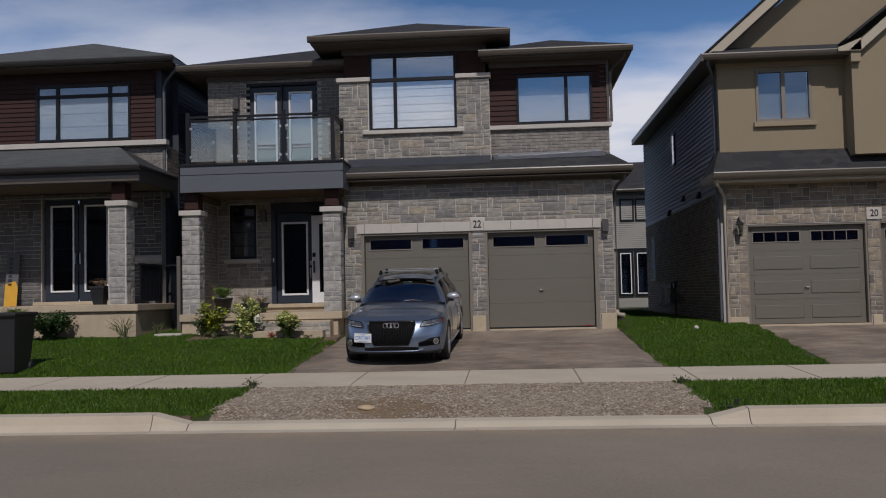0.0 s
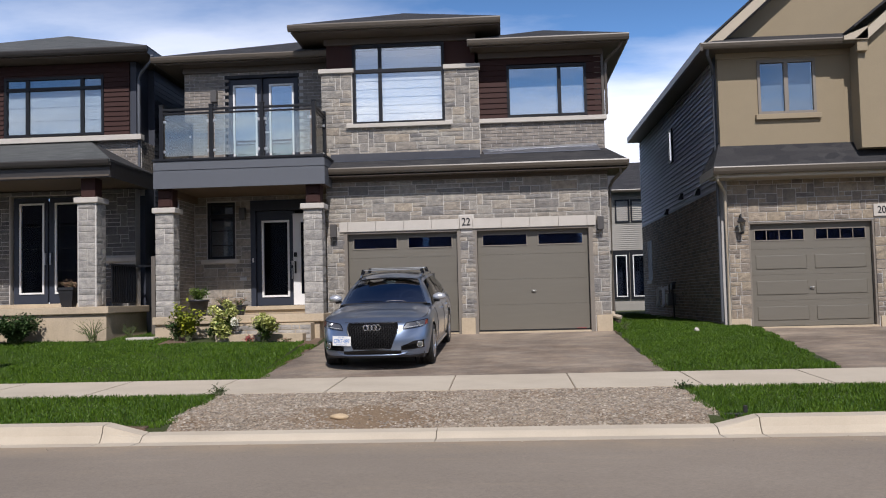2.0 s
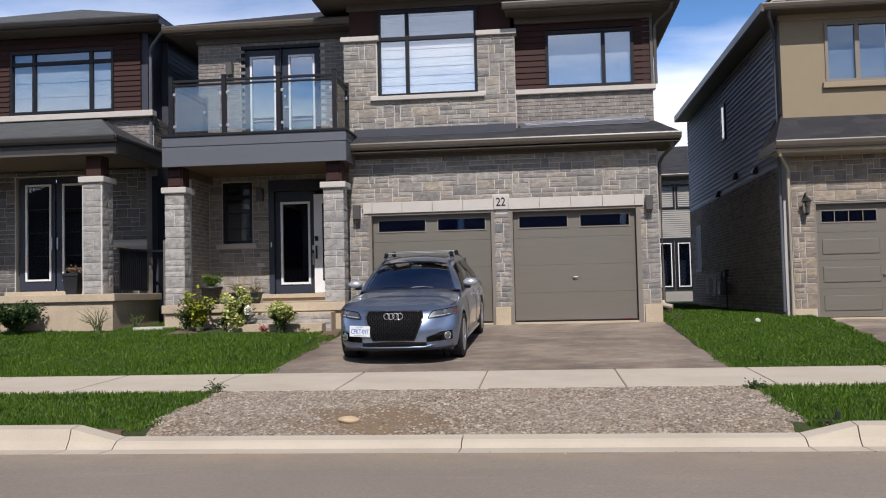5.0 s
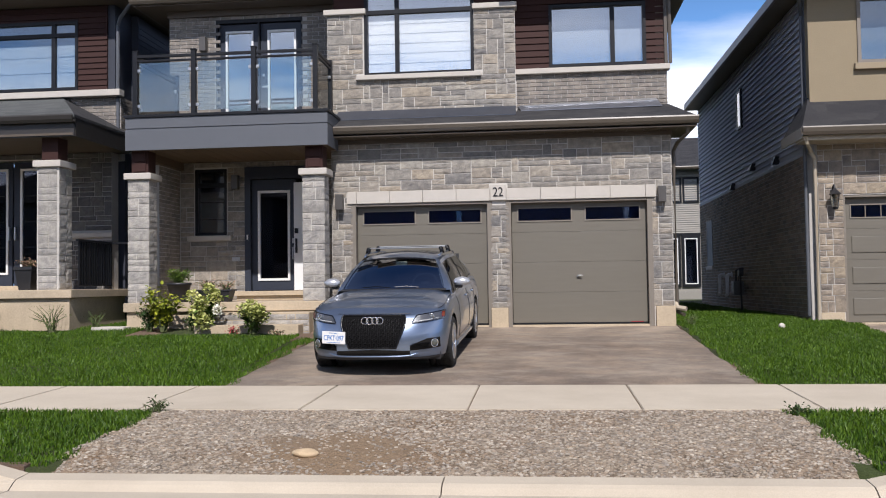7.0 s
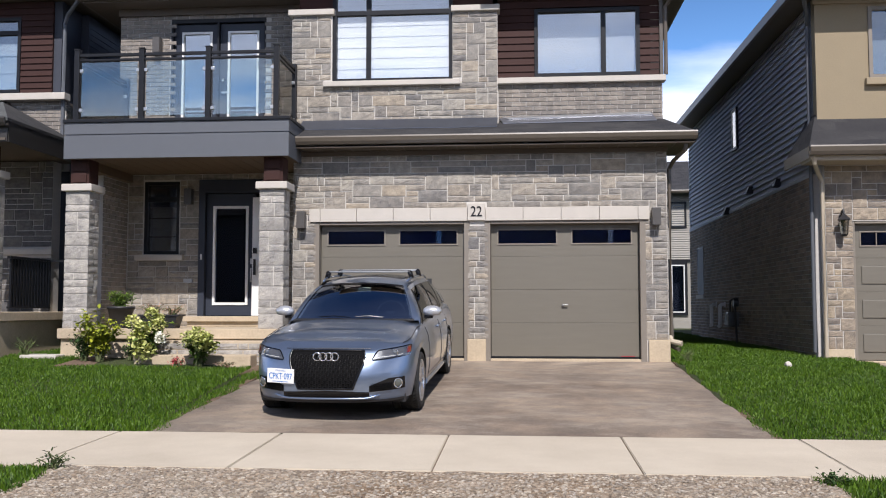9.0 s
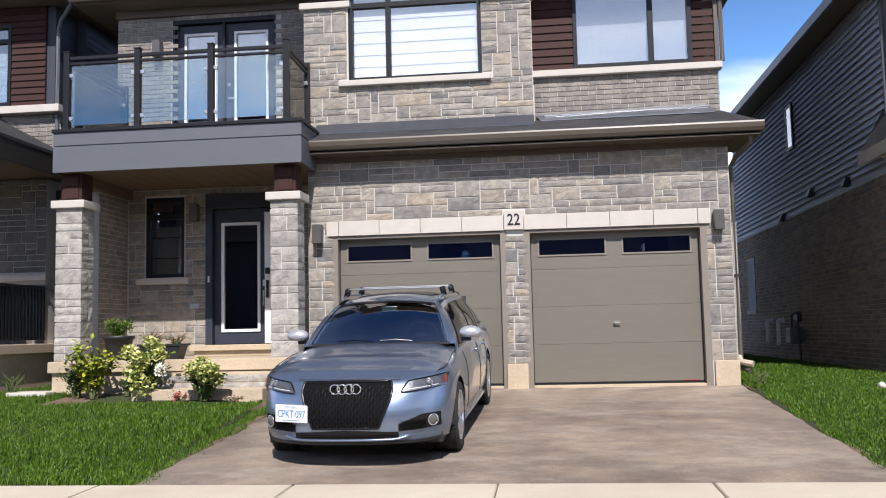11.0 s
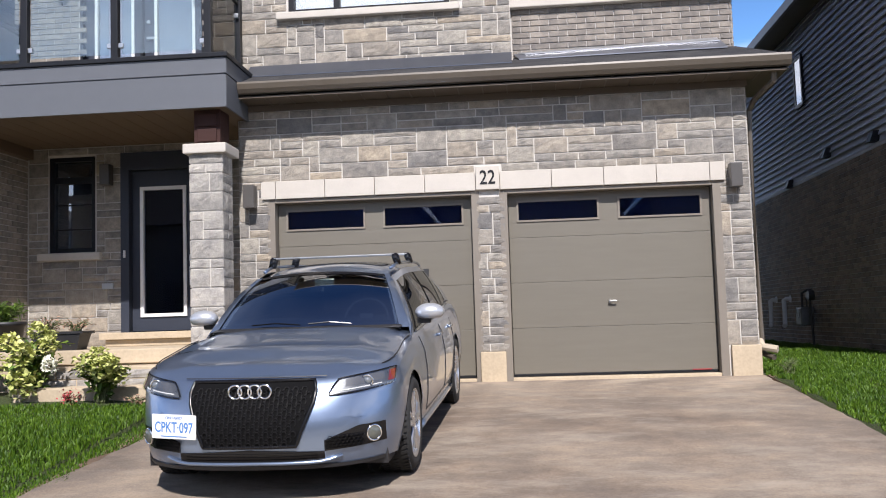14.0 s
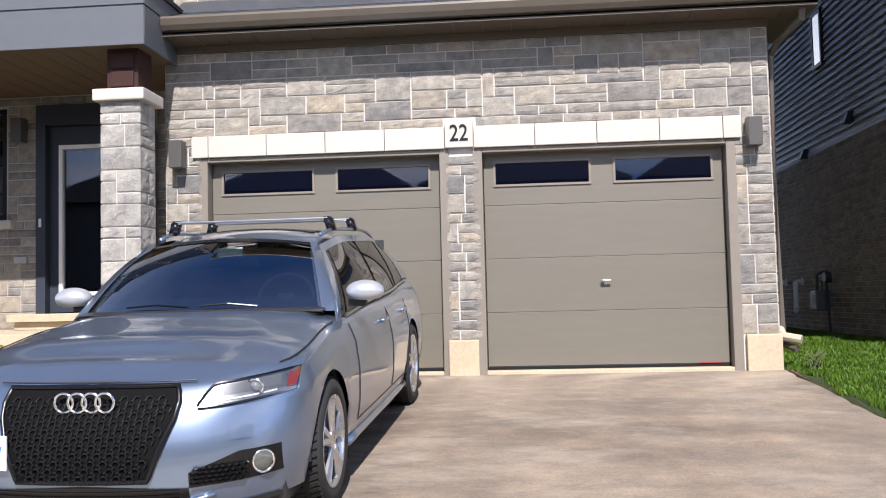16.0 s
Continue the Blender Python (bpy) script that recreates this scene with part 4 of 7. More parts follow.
part("outlet_box", B(-5.32, -5.16, 1.08, 1.12, 1.28, 1.36, bevel=0.01), STEEL, house, "grey outdoor socket box")

# balcony doors
for a, b, back in ((-5.60, -4.78, SHEER), (-4.74, -3.91, BLIND)):
    d = part("balcony_door", wall_with_holes(a, b, 3.80, 6.02, 1.20, 1.25, [(a + 0.16, b - 0.13, 3.98, 5.86)]), DOOR_DARK, house, "dark framed balcony door, closed")
    part("pane_frame", wall_with_holes(a + 0.14, b - 0.11, 3.95, 5.88, 1.185, 1.26, [(a + 0.18, b - 0.15, 3.99, 5.84)]), WHITE, d, "white glazing frame")
    part("pane", boxes((a + 0.16, b - 0.13, 1.222, 1.228, 3.98, 5.86)), PANE, d)
    # right-hand door: no curtain, only a sheet painted as room shade
    part("curtain", boxes((a + 0.16, b - 0.13, 1.29, 1.30, 3.98, 5.86)), SHEER if back is SHEER else ROOM_SHADE, d)
part("handle", boxes((-4.70, -4.66, 1.16, 1.2, 4.95, 5.0), (-4.70, -4.60, 1.15, 1.2, 4.72, 4.76), bevel=0.004), STEEL, house, "steel balcony door lock")
part("door_frame", wall_with_holes(-5.64, -3.87, 3.7, 6.10, 1.12, 1.3, [(-5.605, -4.777, 3.6, 6.03), (-4.743, -3.905, 3.6, 6.03)]), BLACK, house, "black balcony door frame")

# porch floor and steps
part("porch_slab", B(-6.66, -3.0, -0.80, 1.13, 0.35, 0.51, bevel=0.012), CONCRETE, house, "cream concrete porch slab")
part("porch_base", boxes((-6.62, -3.10, -0.74, 1.1, -0.25, 0.349)), CONCRETE, house, "cream concrete porch base")
part("step", B(-5.15, -3.20, -1.12, -0.745, -0.2, 0.33, bevel=0.015), CONCRETE, house, "pale concrete step")
part("step", B(-5.10, -3.30, -1.46, -1.125, -0.3, 0.13, bevel=0.015), CONCRETE, house, "pale concrete step")
parts("door_step", [(-5.10, -3.60, 0.72, 1.10, 0.512, 0.60), (-5.16, -3.55, 0.66, 1.10, 0.602, 0.69)], CONCRETE, house, "cream door step", bevel=0.008)

# porch columns
COLUMNS = ((-6.62, -6.21), (-3.42, -3.01))
cores = []
for a, b in COLUMNS:  # stone shafts
    col = part("column", boxes((a + 0.02, b - 0.02, -0.70, -0.34, 0.51, 2.72)), MORTAR, house, "stone-clad porch column")
    part("cap", B(a - 0.05, b + 0.05, -0.77, -0.27, 2.72, 2.835, bevel=0.015), CAST, col, "pale rock-faced column cap")
    post = part("post", boxes((a + 0.05, b - 0.05, -0.65, -0.33, 2.835, 3.245)), BROWN_SIDING, house, "dark brown timber post on the column")
    for z in (2.87, 3.05):
        part("raised_panel", B(a + 0.09, b - 0.09, -0.672, -0.648, z, z + 0.15, bevel=0.008), BROWN_SIDING, post)
    cores.append((col, a, b))

# balcony box, soffit and railing
balcony = part("balcony", boxes((-6.58, -2.94, -0.83, 1.1, 3.30, 3.80)), CHARCOAL, house, "charcoal clad balcony with glass railing")
for z0, z1, y in ((3.225, 3.600, -0.85), (3.618, 3.805, -0.845)):
    part("fascia_panel", B(-6.60, -2.92, y, y + 0.02, z0, z1, bevel=0.003), CHARCOAL, balcony)
    part("fascia_panel", B(-2.938, -2.918, y + 0.022, 0.36, z0, z1, bevel=0.003), CHARCOAL, balcony)
    part("fascia_panel", B(-6.60, -6.58, y + 0.022, 1.1, z0, z1, bevel=0.003), CHARCOAL, balcony)
part("cap_flashing", boxes((-6.62, -2.90, -0.87, -0.70, 3.807, 3.86), (-3.02, -2.90, -0.699, 0.39, 3.807, 3.86), (-6.62, -6.50, -0.699, 1.1, 3.807, 3.86), bevel=0.006), BLACK, balcony, "black metal cap")
for k in range(16):
    a = -6.57 + k * 0.2265
    part("soffit_board", B(a, a + 0.222, -0.82, 1.12, 3.245, 3.268, bevel=0.004), WOOD_PALE, balcony, "tan porch ceiling board")
part("beam", boxes((-6.56, -6.30, -0.3, 1.1, 3.10, 3.243)), WOOD_PALE, balcony, "tan side beam")

PX = (-6.43, -5.35, -4.25, -3.14)
for x in PX:
    part("railing_post", B(x - 0.042, x + 0.042, -0.83, -0.745, 3.86, 5.0, bevel=0.006), BLACK, balcony, "black railing post")
    part("post_cap", B(x - 0.05, x + 0.05, -0.838, -0.737, 5.0, 5.02, bevel=0.005), BLACK, balcony)
part("railing_post", B(-3.182, -3.098, 0.28, 0.365, 3.86, 5.0, bevel=0.006), BLACK, balcony)
part("railing_post", B(-6.472, -6.388, 1.0, 1.085, 3.86, 5.0, bevel=0.006), BLACK, balcony)
spans = [((a + 0.043, -0.79), (b - 0.043, -0.79)) for a, b in zip(PX, PX[1:])] + [((-3.14, -0.744), (-3.14, 0.279)), ((-6.43, -0.744), (-6.43, 0.999))]
for (xa, ya), (xb, yb) in spans:
    for z, t in ((4.89, 0.05), (4.815, 0.035)):
        part("rail", B(min(xa, xb) - (0.025 if xa == xb else 0), max(xa, xb) + (0.025 if xa == xb else 0), min(ya, yb) - (0.025 if ya == yb else 0), max(ya, yb) + (0.025 if ya == yb else 0), z, z + t, bevel=0.006), BLACK, balcony, "black top rail")
    g = part("glass_panel", boxes((min(xa, xb) + (0.035 if ya == yb else -0.005), max(xa, xb) - (0.035 if ya == yb else -0.005), min(ya, yb) - (0.005 if ya == yb else -0.03), max(ya, yb) + (0.005 if ya == yb else -0.03), 3.92, 4.80)), RAIL_GLASS, balcony, "clear railing glass")
    g.visible_shadow = False
    for z in (4.02, 4.66):
        for x, y in ((xa, ya), (xb, yb)):
            sx = 0.03 if ya == yb else 0.02
            dx = (0.025 if x == min(xa, xb) else -0.025) if ya == yb else 0
            dy = 0 if ya == yb else (0.025 if y == min(ya, yb) else -0.025)
            part("clip", B(x + dx - 0.028, x + dx + 0.028, y + dy - 0.02, y + dy + 0.02, z - 0.028, z + 0.028, bevel=0.005), STEEL, balcony, "steel glass clip")


# ---- neighbouring house with tan stucco ----
tan_house = thing("house", "two-storey tan stucco house with stone garage front and dark siding", "house")
NY = 0.73
N_HOLES = [(6.14, 8.86, -0.3, 2.27), (9.10, 11.8, -0.3, 2.27)]
tan_garage = part("garage_wall", wall_with_holes(5.72, 12.2, -0.35, 3.20, NY, NY + 0.24, N_HOLES), MORTAR, tan_house, "mortar bed of the garage front")
part("foundation_block", B(5.70, 6.12, NY - 0.05, NY + 0.2, -0.35, 0.16, bevel=0.012), CONCRETE, tan_house, "concrete footing block")
part("foundation_block", B(8.88, 9.08, NY - 0.05, NY + 0.2, -0.35, 0.16, bevel=0.012), CONCRETE, tan_house, "concrete footing block")
for a, b in ((6.20, 8.80), (9.16, 11.74)):
    garage_door(tan_house, a, b, NY + 0.13, -0.02, 2.22, grid=True)
    parts("door_jamb", [(a - 0.06, a - 0.005, NY + 0.012, NY + 0.2, -0.2, 2.269), (b + 0.005, b + 0.06, NY + 0.012, NY + 0.2, -0.2, 2.269)], TAUPE_TRIM, tan_house, "taupe garage door jamb", bevel=0.008)
    part("door_head", B(a - 0.005, b + 0.005, NY + 0.012, NY + 0.2, 2.225, 2.269, bevel=0.008), TAUPE_TRIM, tan_house, "taupe garage door head")
    part("threshold", B(a - 0.06, b + 0.06, NY + 0.0, NY + 0.25, -0.2, -0.03, bevel=0.01), CONCRETE, tan_house, "pale concrete threshold")
n20 = part("house_number", B(8.83, 9.17, NY - 0.045, NY + 0.1, 2.32, 2.59, bevel=0.006), CAST, tan_house, "pale stone block with the number 20")
lettering("number_text", "20", 0.22, (9.0, NY - 0.047, 2.452), BLACK, n20, narrow=0.85, bold=0.002)
part("soffit", boxes((5.36, 12.5, 0.20, NY, 3.20, 3.24)), BEIGE, tan_house, "beige eave soffit")
lit_gutter(tan_house, 5.32, 12.5, 0.08, 3.28, 3.43)
parts("fascia_board", [(5.34, 12.5, 0.21, 0.24, 3.24, 3.43), (5.33, 5.36, 0.22, 1.6, 3.24, 3.43)], BEIGE, tan_house)
part("skirt_roof", slab_roof([(5.33, 0.17, 3.43), (12.5, 0.17, 3.43), (12.5, 0.75, 4.1), (5.62, 0.75, 4.1)]), SHINGLE, tan_house, "charcoal shingle skirt roof")
part("skirt_roof", slab_roof([(5.33, 0.17, 3.43), (5.62, 0.75, 4.1), (5.62, 1.1, 4.1), (5.36, 1.6, 3.43)]), SHINGLE, tan_house)
# upper storey
up = part("upper_wall", wall_with_holes(5.60, 8.45, 3.9, 6.15, 0.62, 0.84, [(6.45, 7.70, 4.62, 5.82)]), STUCCO, tan_house, "tan stucco upper wall")
part("bay_wall", boxes((8.45, 12.2, 0.16, 0.84, 3.75, 6.2)), STUCCO, tan_house, "tan stucco projecting bay")
parts("cornice", [(5.56, 8.45, 0.57, 0.62, 5.88, 6.12), (5.54, 8.45, 0.54, 0.57, 6.02, 6.12)], STUCCO_TRIM, tan_house, "tan cornice band", bevel=0.006)
pane_window(tan_house, 6.45, 7.70, 4.62, 5.82, 0.60, bars_x=(7.07,), frame=0.06, mat_frame=TAUPE_TRIM, backing=SHEER, thin=0.045, glass=PANE_TINT)
part("window_sill", B(6.38, 7.78, 0.53, 0.66, 4.50, 4.615, bevel=0.01), STUCCO_TRIM, tan_house, "tan window sill")
lit_gutter(tan_house, 5.15, 8.42, 0.05, 5.99, 6.12)
parts("soffit", [(5.18, 8.45, 0.16, 0.62, 6.0, 6.04), (5.18, 5.82, 0.62, 12.2, 6.0, 6.04)], SOFFIT, tan_house, "dark eave soffit")
part("fascia_board", boxes((5.12, 5.18, 0.05, 11.8, 5.95, 6.12)), ALU, tan_house, "dark side fascia")
part("eave_return", solid([(8.12, -0.02, 6.04), (8.62, -0.02, 6.04), (8.62, -0.02, 6.32), (8.12, -0.02, 6.12), (8.12, 0.18, 6.04), (8.62, 0.18, 6.04), (8.62, 0.18, 6.32), (8.12, 0.18, 6.12)], [(0, 1, 2, 3), (7, 6, 5, 4), (0, 4, 5, 1), (3, 2, 6, 7), (0, 3, 7, 4), (1, 5, 6, 2)]), BEIGE, tan_house, "beige boxed eave return")
part("bracket", B(8.40, 8.62, 0.03, 0.16, 5.80, 6.03, bevel=0.015), STUCCO_TRIM, tan_house)
# gables: a near one over the bay, a larger one behind
part("gable_wall", solid([(8.45, 0.16, 6.2), (13.0, 0.16, 6.2), (10.9, 0.16, 8.1), (8.45, 0.8, 6.2), (13.0, 0.8, 6.2), (10.9, 0.8, 8.1)], [(0, 1, 2), (5, 4, 3), (0, 2, 5, 3), (1, 4, 5, 2), (0, 3, 4, 1)]), STUCCO, tan_house)
part("gable_trim", solid([(8.35, -0.02, 6.05), (8.62, -0.02, 6.05), (11.0, -0.02, 8.10), (11.0, -0.02, 8.36), (8.35, 0.14, 6.05), (8.62, 0.14, 6.05), (11.0, 0.14, 8.10), (11.0, 0.14, 8.36)], [(0, 1, 2, 3), (7, 6, 5, 4), (0, 3, 7, 4), (1, 5, 6, 2), (0, 4, 5, 1), (2, 6, 7, 3)]), BEIGE, tan_house, "beige gable trim")
part("roof", slab_roof([(8.33, -0.06, 6.34), (11.0, -0.06, 8.42), (11.0, 6, 8.42), (8.33, 6, 6.34)], 0.05), SHINGLE, tan_house, "charcoal gable roof")
part("gable_wall", solid([(5.9, 1.0, 6.42), (12.5, 1.0, 6.42), (9.4, 1.0, 9.3), (5.9, 1.6, 6.42), (12.5, 1.6, 6.42), (9.4, 1.6, 9.3)], [(0, 1, 2), (5, 4, 3), (0, 2, 5, 3), (1, 4, 5, 2), (0, 3, 4, 1)]), STUCCO, tan_house)
part("gable_trim", solid([(5.22, 0.5, 6.10), (5.52, 0.5, 6.10), (9.4, 0.5, 9.50), (9.4, 0.5, 9.78), (5.22, 0.7, 6.10), (5.52, 0.7, 6.10), (9.4, 0.7, 9.50), (9.4, 0.7, 9.78)], [(0, 1, 2, 3), (7, 6, 5, 4), (0, 3, 7, 4), (1, 5, 6, 2), (0, 4, 5, 1), (2, 6, 7, 3)]), BEIGE, tan_house, "beige gable trim")
part("soffit", slab_roof([(5.55, 0.7, 6.10), (9.4, 0.7, 9.47), (9.4, 1.0, 9.47), (5.55, 1.0, 6.10)], 0.02), SOFFIT, tan_house)
part("roof", slab_roof([(5.15, 0.46, 6.12), (9.4, 0.46, 9.83), (9.4, 11.9, 9.83), (5.15, 11.9, 6.12)], 0.05), SHINGLE, tan_house, "charcoal gable roof")
part("skirt_roof", slab_roof([(5.3, 0.10, 6.13), (8.5, 0.10, 6.13), (8.5, 0.99, 6.46), (5.75, 0.99, 6.46)], 0.04), SHINGLE, tan_house)
# side wall: brick below, lapped siding above
part("side_wall", boxes((5.60, 5.80, 0.98, 12.3, -0.3, 3.08)), MORTAR_GREY, tan_house, "mortar bed of the side wall")
part("side_wall", boxes((5.64, 5.80, 0.84, 12.3, 3.08, 6.0)), GREY_SIDING, tan_house)
for k in range(25):
    z = 3.10 + k * 0.116
    lap = [(5.578, z), (5.590, z - 0.003), (5.600, z + 0.022), (5.632, z + 0.034), (5.632, z + 0.115), (5.626, z + 0.113)]
    bm = solid([(x, y, q) for y in (1.05, 12.3) for x, q in lap], [(0, 1, 2, 3, 4, 5), (11, 10, 9, 8, 7, 6)] + [(i, i + 6, (i + 1) % 6 + 6, (i + 1) % 6) for i in range(6)])
    part("siding_board", bm, GREY_SIDING, tan_house)
part("starter_trim", B(5.585, 5.63, 0.98, 12.3, 3.05, 3.098), GREY_SIDING, tan_house)
part("corner_trim", B(5.585, 5.66, 0.80, 1.05, 4.05, 6.0), CHARCOAL, tan_house, "charcoal corner board")
sw = part("window", boxes((5.545, 5.60, 6.08, 6.14, 4.43, 5.37), (5.545, 5.60, 6.5, 6.56, 4.43, 5.37), (5.545, 5.60, 6.14, 6.5, 4.43, 4.49), (5.545, 5.60, 6.14, 6.5, 5.31, 5.37)), BLACK, tan_house)
part("pane", boxes((5.556, 5.561, 6.14, 6.5, 4.49, 5.31)), PANE, sw)
part("blind", boxes((5.567, 5.572, 6.14, 6.5, 4.49, 5.31)), BLIND, sw)
sw = part("window", boxes((5.575, 5.597, 10.3, 10.36, 1.2, 2.5), (5.575, 5.597, 11.1, 11.16, 1.2, 2.5), (5.575, 5.597, 10.36, 11.1, 2.44, 2.5)), BLACK, tan_house)
part("pane", boxes((5.58, 5.586, 10.36, 11.1, 1.2, 2.44)), NAVY_SIDING, sw, "dark window pane")
part("window_sill", B(5.54, 5.62, 10.2, 11.25, 1.10, 1.19, bevel=0.01), CAST, sw)
part("downpipe", tube([(5.40, 0.2, 3.28), (5.42, 0.24, 3.16), (5.58, 0.58, 3.05), (5.66, 0.64, 2.92), (5.66, 0.64, -0.02), (5.64, 0.58, -0.12), (5.58, 0.40, -0.16)], 0.036), BEIGE, tan_house, "beige downpipe")
part("downpipe", tube([(5.30, 0.15, 6.0), (5.30, 0.2, 5.9), (5.5, 0.7, 5.75), (5.57, 0.92, 5.6), (5.57, 0.92, 0.1)], 0.034), CHARCOAL, tan_house, "charcoal downpipe")
for y, z in ((5.0, 3.33), (2.9, 3.2), (7.2, 3.12)):
    part("vent_hood", solid([(5.46, y - 0.08, z - 0.08), (5.6, y - 0.08, z - 0.08), (5.6, y - 0.08, z + 0.08), (5.52, y - 0.08, z + 0.08), (5.46, y + 0.08, z - 0.08), (5.6, y + 0.08, z - 0.08), (5.6, y + 0.08, z + 0.08), (5.52, y + 0.08, z + 0.08)], [(0, 1, 2, 3), (7, 6, 5, 4), (0, 4, 5, 1), (1, 5, 6, 2), (2, 6, 7, 3), (3, 7, 4, 0)]), BLACK, tan_house, "black wall vent hood")
part("back_wall", boxes((5.6, 12.2, 12.2, 12.3, -0.3, 6.2)), GREY_SIDING, tan_house)
part("side_wall", boxes((12.0, 12.2, 0.98, 12.2, -0.3, 6.2)), GREY_SIDING, tan_house)

# gas meter and white vent pipes on that wall
for y in (7.75, 8.75):
    t = thing("vent_pipe", "bent white plastic vent pipe on the brick wall", "pipe", group="vent pipes on the side wall")
    part("pipe", tube([(5.60, y, 0.92), (5.50, y, 0.92), (5.46, y, 0.90), (5.46, y, 0.50), (5.45, y - 0.03, 0.42), (5.40, y - 0.16, 0.40)], 0.045), WHITE, t)
    part("collar", cyl(bmesh.new(), (5.604, y, 0.92), (5.575, y, 0.92), 0.07), WHITE, t)
meter = thing("gas_meter", "grey gas meter with pipes on the brick wall", "meter")
part("meter_body", B(5.28, 5.52, 6.05, 6.40, 0.42, 0.75, bevel=0.03), mat_plain("meter_grey", (0.10, 0.10, 0.10), 0.5), meter)
part("dial", cyl(bmesh.new(), (5.275, 6.22, 0.62), (5.295, 6.22, 0.62), 0.07), BLACK, meter)
part("pipe", tube([(5.40, 6.36, 0.74), (5.40, 6.36, 1.0), (5.5, 6.4, 1.05), (5.6, 6.4, 1.05)], 0.022), PLASTIC, meter)
part("pipe", tube([(5.40, 6.10, 0.74), (5.40, 6.10, 0.9), (5.40, 5.9, 0.92), (5.42, 5.85, -0.1)], 0.022), PLASTIC, meter)
part("regulator", cyl(bmesh.new(), (5.36, 5.88, 0.95), (5.46, 5.88, 0.95), 0.09), PLASTIC, meter)

# ---- house seen through the gap ----
far_house = thing("house", "distant grey two-storey house with dark windows", "house")
part("wall", wall_with_holes(3.4, 16.0, 0.35, 5.45, 22.0, 22.3, [(5.85, 6.5, 4.0, 5.05), (6.55, 7.2, 4.0, 5.05), (5.7, 6.42, 0.55, 2.66), (6.46, 7.2, 0.55, 2.66)]), PALE_SIDING, far_house, "grey siding wall")
for k in range(30):
    z = 2.75 + k * 0.09
    if z + 0.09 < 5.4:
        part("siding_board", solid([(3.4, 21.955, z), (16, 21.955, z), (16, 21.985, z + 0.088), (3.4, 21.985, z + 0.088), (3.4, 22.0, z), (16, 22.0, z), (16, 22.0, z + 0.088), (3.4, 22.0, z + 0.088)], [(0, 1, 2, 3), (0, 4, 5, 1), (3, 2, 6, 7), (0, 3, 7, 4), (1, 5, 6, 2), (4, 7, 6, 5)]), PALE_SIDING, far_house)
for a, b, c, d in ((5.85, 6.5, 4.0, 5.05), (6.55, 7.2, 4.0, 5.05)):
    pane_window(far_house, a, b, c, d, 21.93, frame=0.07, backing=BLIND if a > 6.5 else SHEER, glass=PANE)
for a, b in ((5.7, 6.42), (6.46, 7.2)):
    pane_window(far_house, a, b, 0.55, 2.66, 21.93, frame=0.11, backing=None, glass=PANE_DARK)
    part("pane_frame", wall_with_holes(a + 0.11, b - 0.11, 0.66, 2.54, 21.90, 21.928, [(a + 0.15, b - 0.15, 0.70, 2.50)]), WHITE, far_house)
part("dark_band", boxes((3.4, 16, 21.94, 22.0, 2.66, 2.76)), BLACK, far_house)
part("foundation", boxes((3.4, 16.0, 21.9, 22.3, -0.3, 0.35)), PALE_SIDING, far_house, "pale foundation wall")
part("roof", slab_roof([(3.0, 21.4, 5.45), (16.4, 21.4, 5.45), (13, 26, 7.3), (6.4, 26, 7.3)]), SHINGLE, far_house, "charcoal hip roof")
lit_gutter(far_house, 3.0, 16.4, 21.38, 5.33, 5.45)

# ---- neighbouring house with dark brown siding ----
brown_house = thing("house", "two-storey dark brown house with covered porch and stone columns", "house")
part("upper_wall", wall_with_holes(-14.0, -8.05, 4.70, 6.62, 1.42, 1.62, [(-11.15, -8.68, 4.88, 6.32)]), BROWN_SIDING, brown_house, "dark brown upper wall")
for k in range(16):
    z = 4.84 + k * 0.118
    if z < 6.6:
        for a, b in ([(-14.0, -11.16), (-8.67, -8.05)] if z < 6.32 else [(-14.0, -8.05)]):
            part("siding_board", prism([(1.385, z), (1.42, z), (1.42, z + 0.116), (1.41, z + 0.116)], a, b), BROWN_SIDING, brown_house)
pane_window(brown_house, -11.15, -8.68, 4.88, 6.32, 1.40, bars_x=(-10.58, -9.22), bars_z=(6.03,), fold=0.17, frame=0.06, glass=PANE_TINT)
part("ledge", B(-14.0, -7.70, 1.22, 1.45, 4.70, 4.83, bevel=0.012), CAST, brown_house, "pale stone ledge")
band = part("lower_wall", boxes((-14.0, -7.76, 1.40, 1.6, 3.4, 4.70)), MORTAR_GREY, brown_house)
parts("side_wall", [(-8.05, -7.90, 1.45, 12.5, 4.7, 6.62), (-7.94, -7.76, 1.60, 12.5, 0.0, 4.7)], NAVY_SIDING, brown_house, "dark siding side wall")
for k in range(54):
    z = 0.2 + k * 0.116
    if z < 6.5:
        part("siding_board", solid([(-7.74, 2.2, z), (-7.76, 2.2, z), (-7.76, 2.2, z + 0.114), (-7.752, 2.2, z + 0.114), (-7.74, 12.5, z), (-7.76, 12.5, z), (-7.76, 12.5, z + 0.114), (-7.752, 12.5, z + 0.114)], [(0, 1, 2, 3), (7, 6, 5, 4), (0, 3, 7, 4), (0, 4, 5, 1), (1, 5, 6, 2), (2, 6, 7, 3)]), NAVY_SIDING, brown_house)
part("side_wall", boxes((-7.90, -7.76, 2.2, 12.5, 4.7, 6.6)), NAVY_SIDING, brown_house)
part("downpipe", tube([(-7.30, 0.9, 6.6), (-7.35, 1.0, 6.5), (-7.72, 1.30, 6.3), (-7.80, 1.36, 6.15), (-7.80, 1.36, 3.9)], 0.036), CHARCOAL, brown_house, "charcoal downpipe")
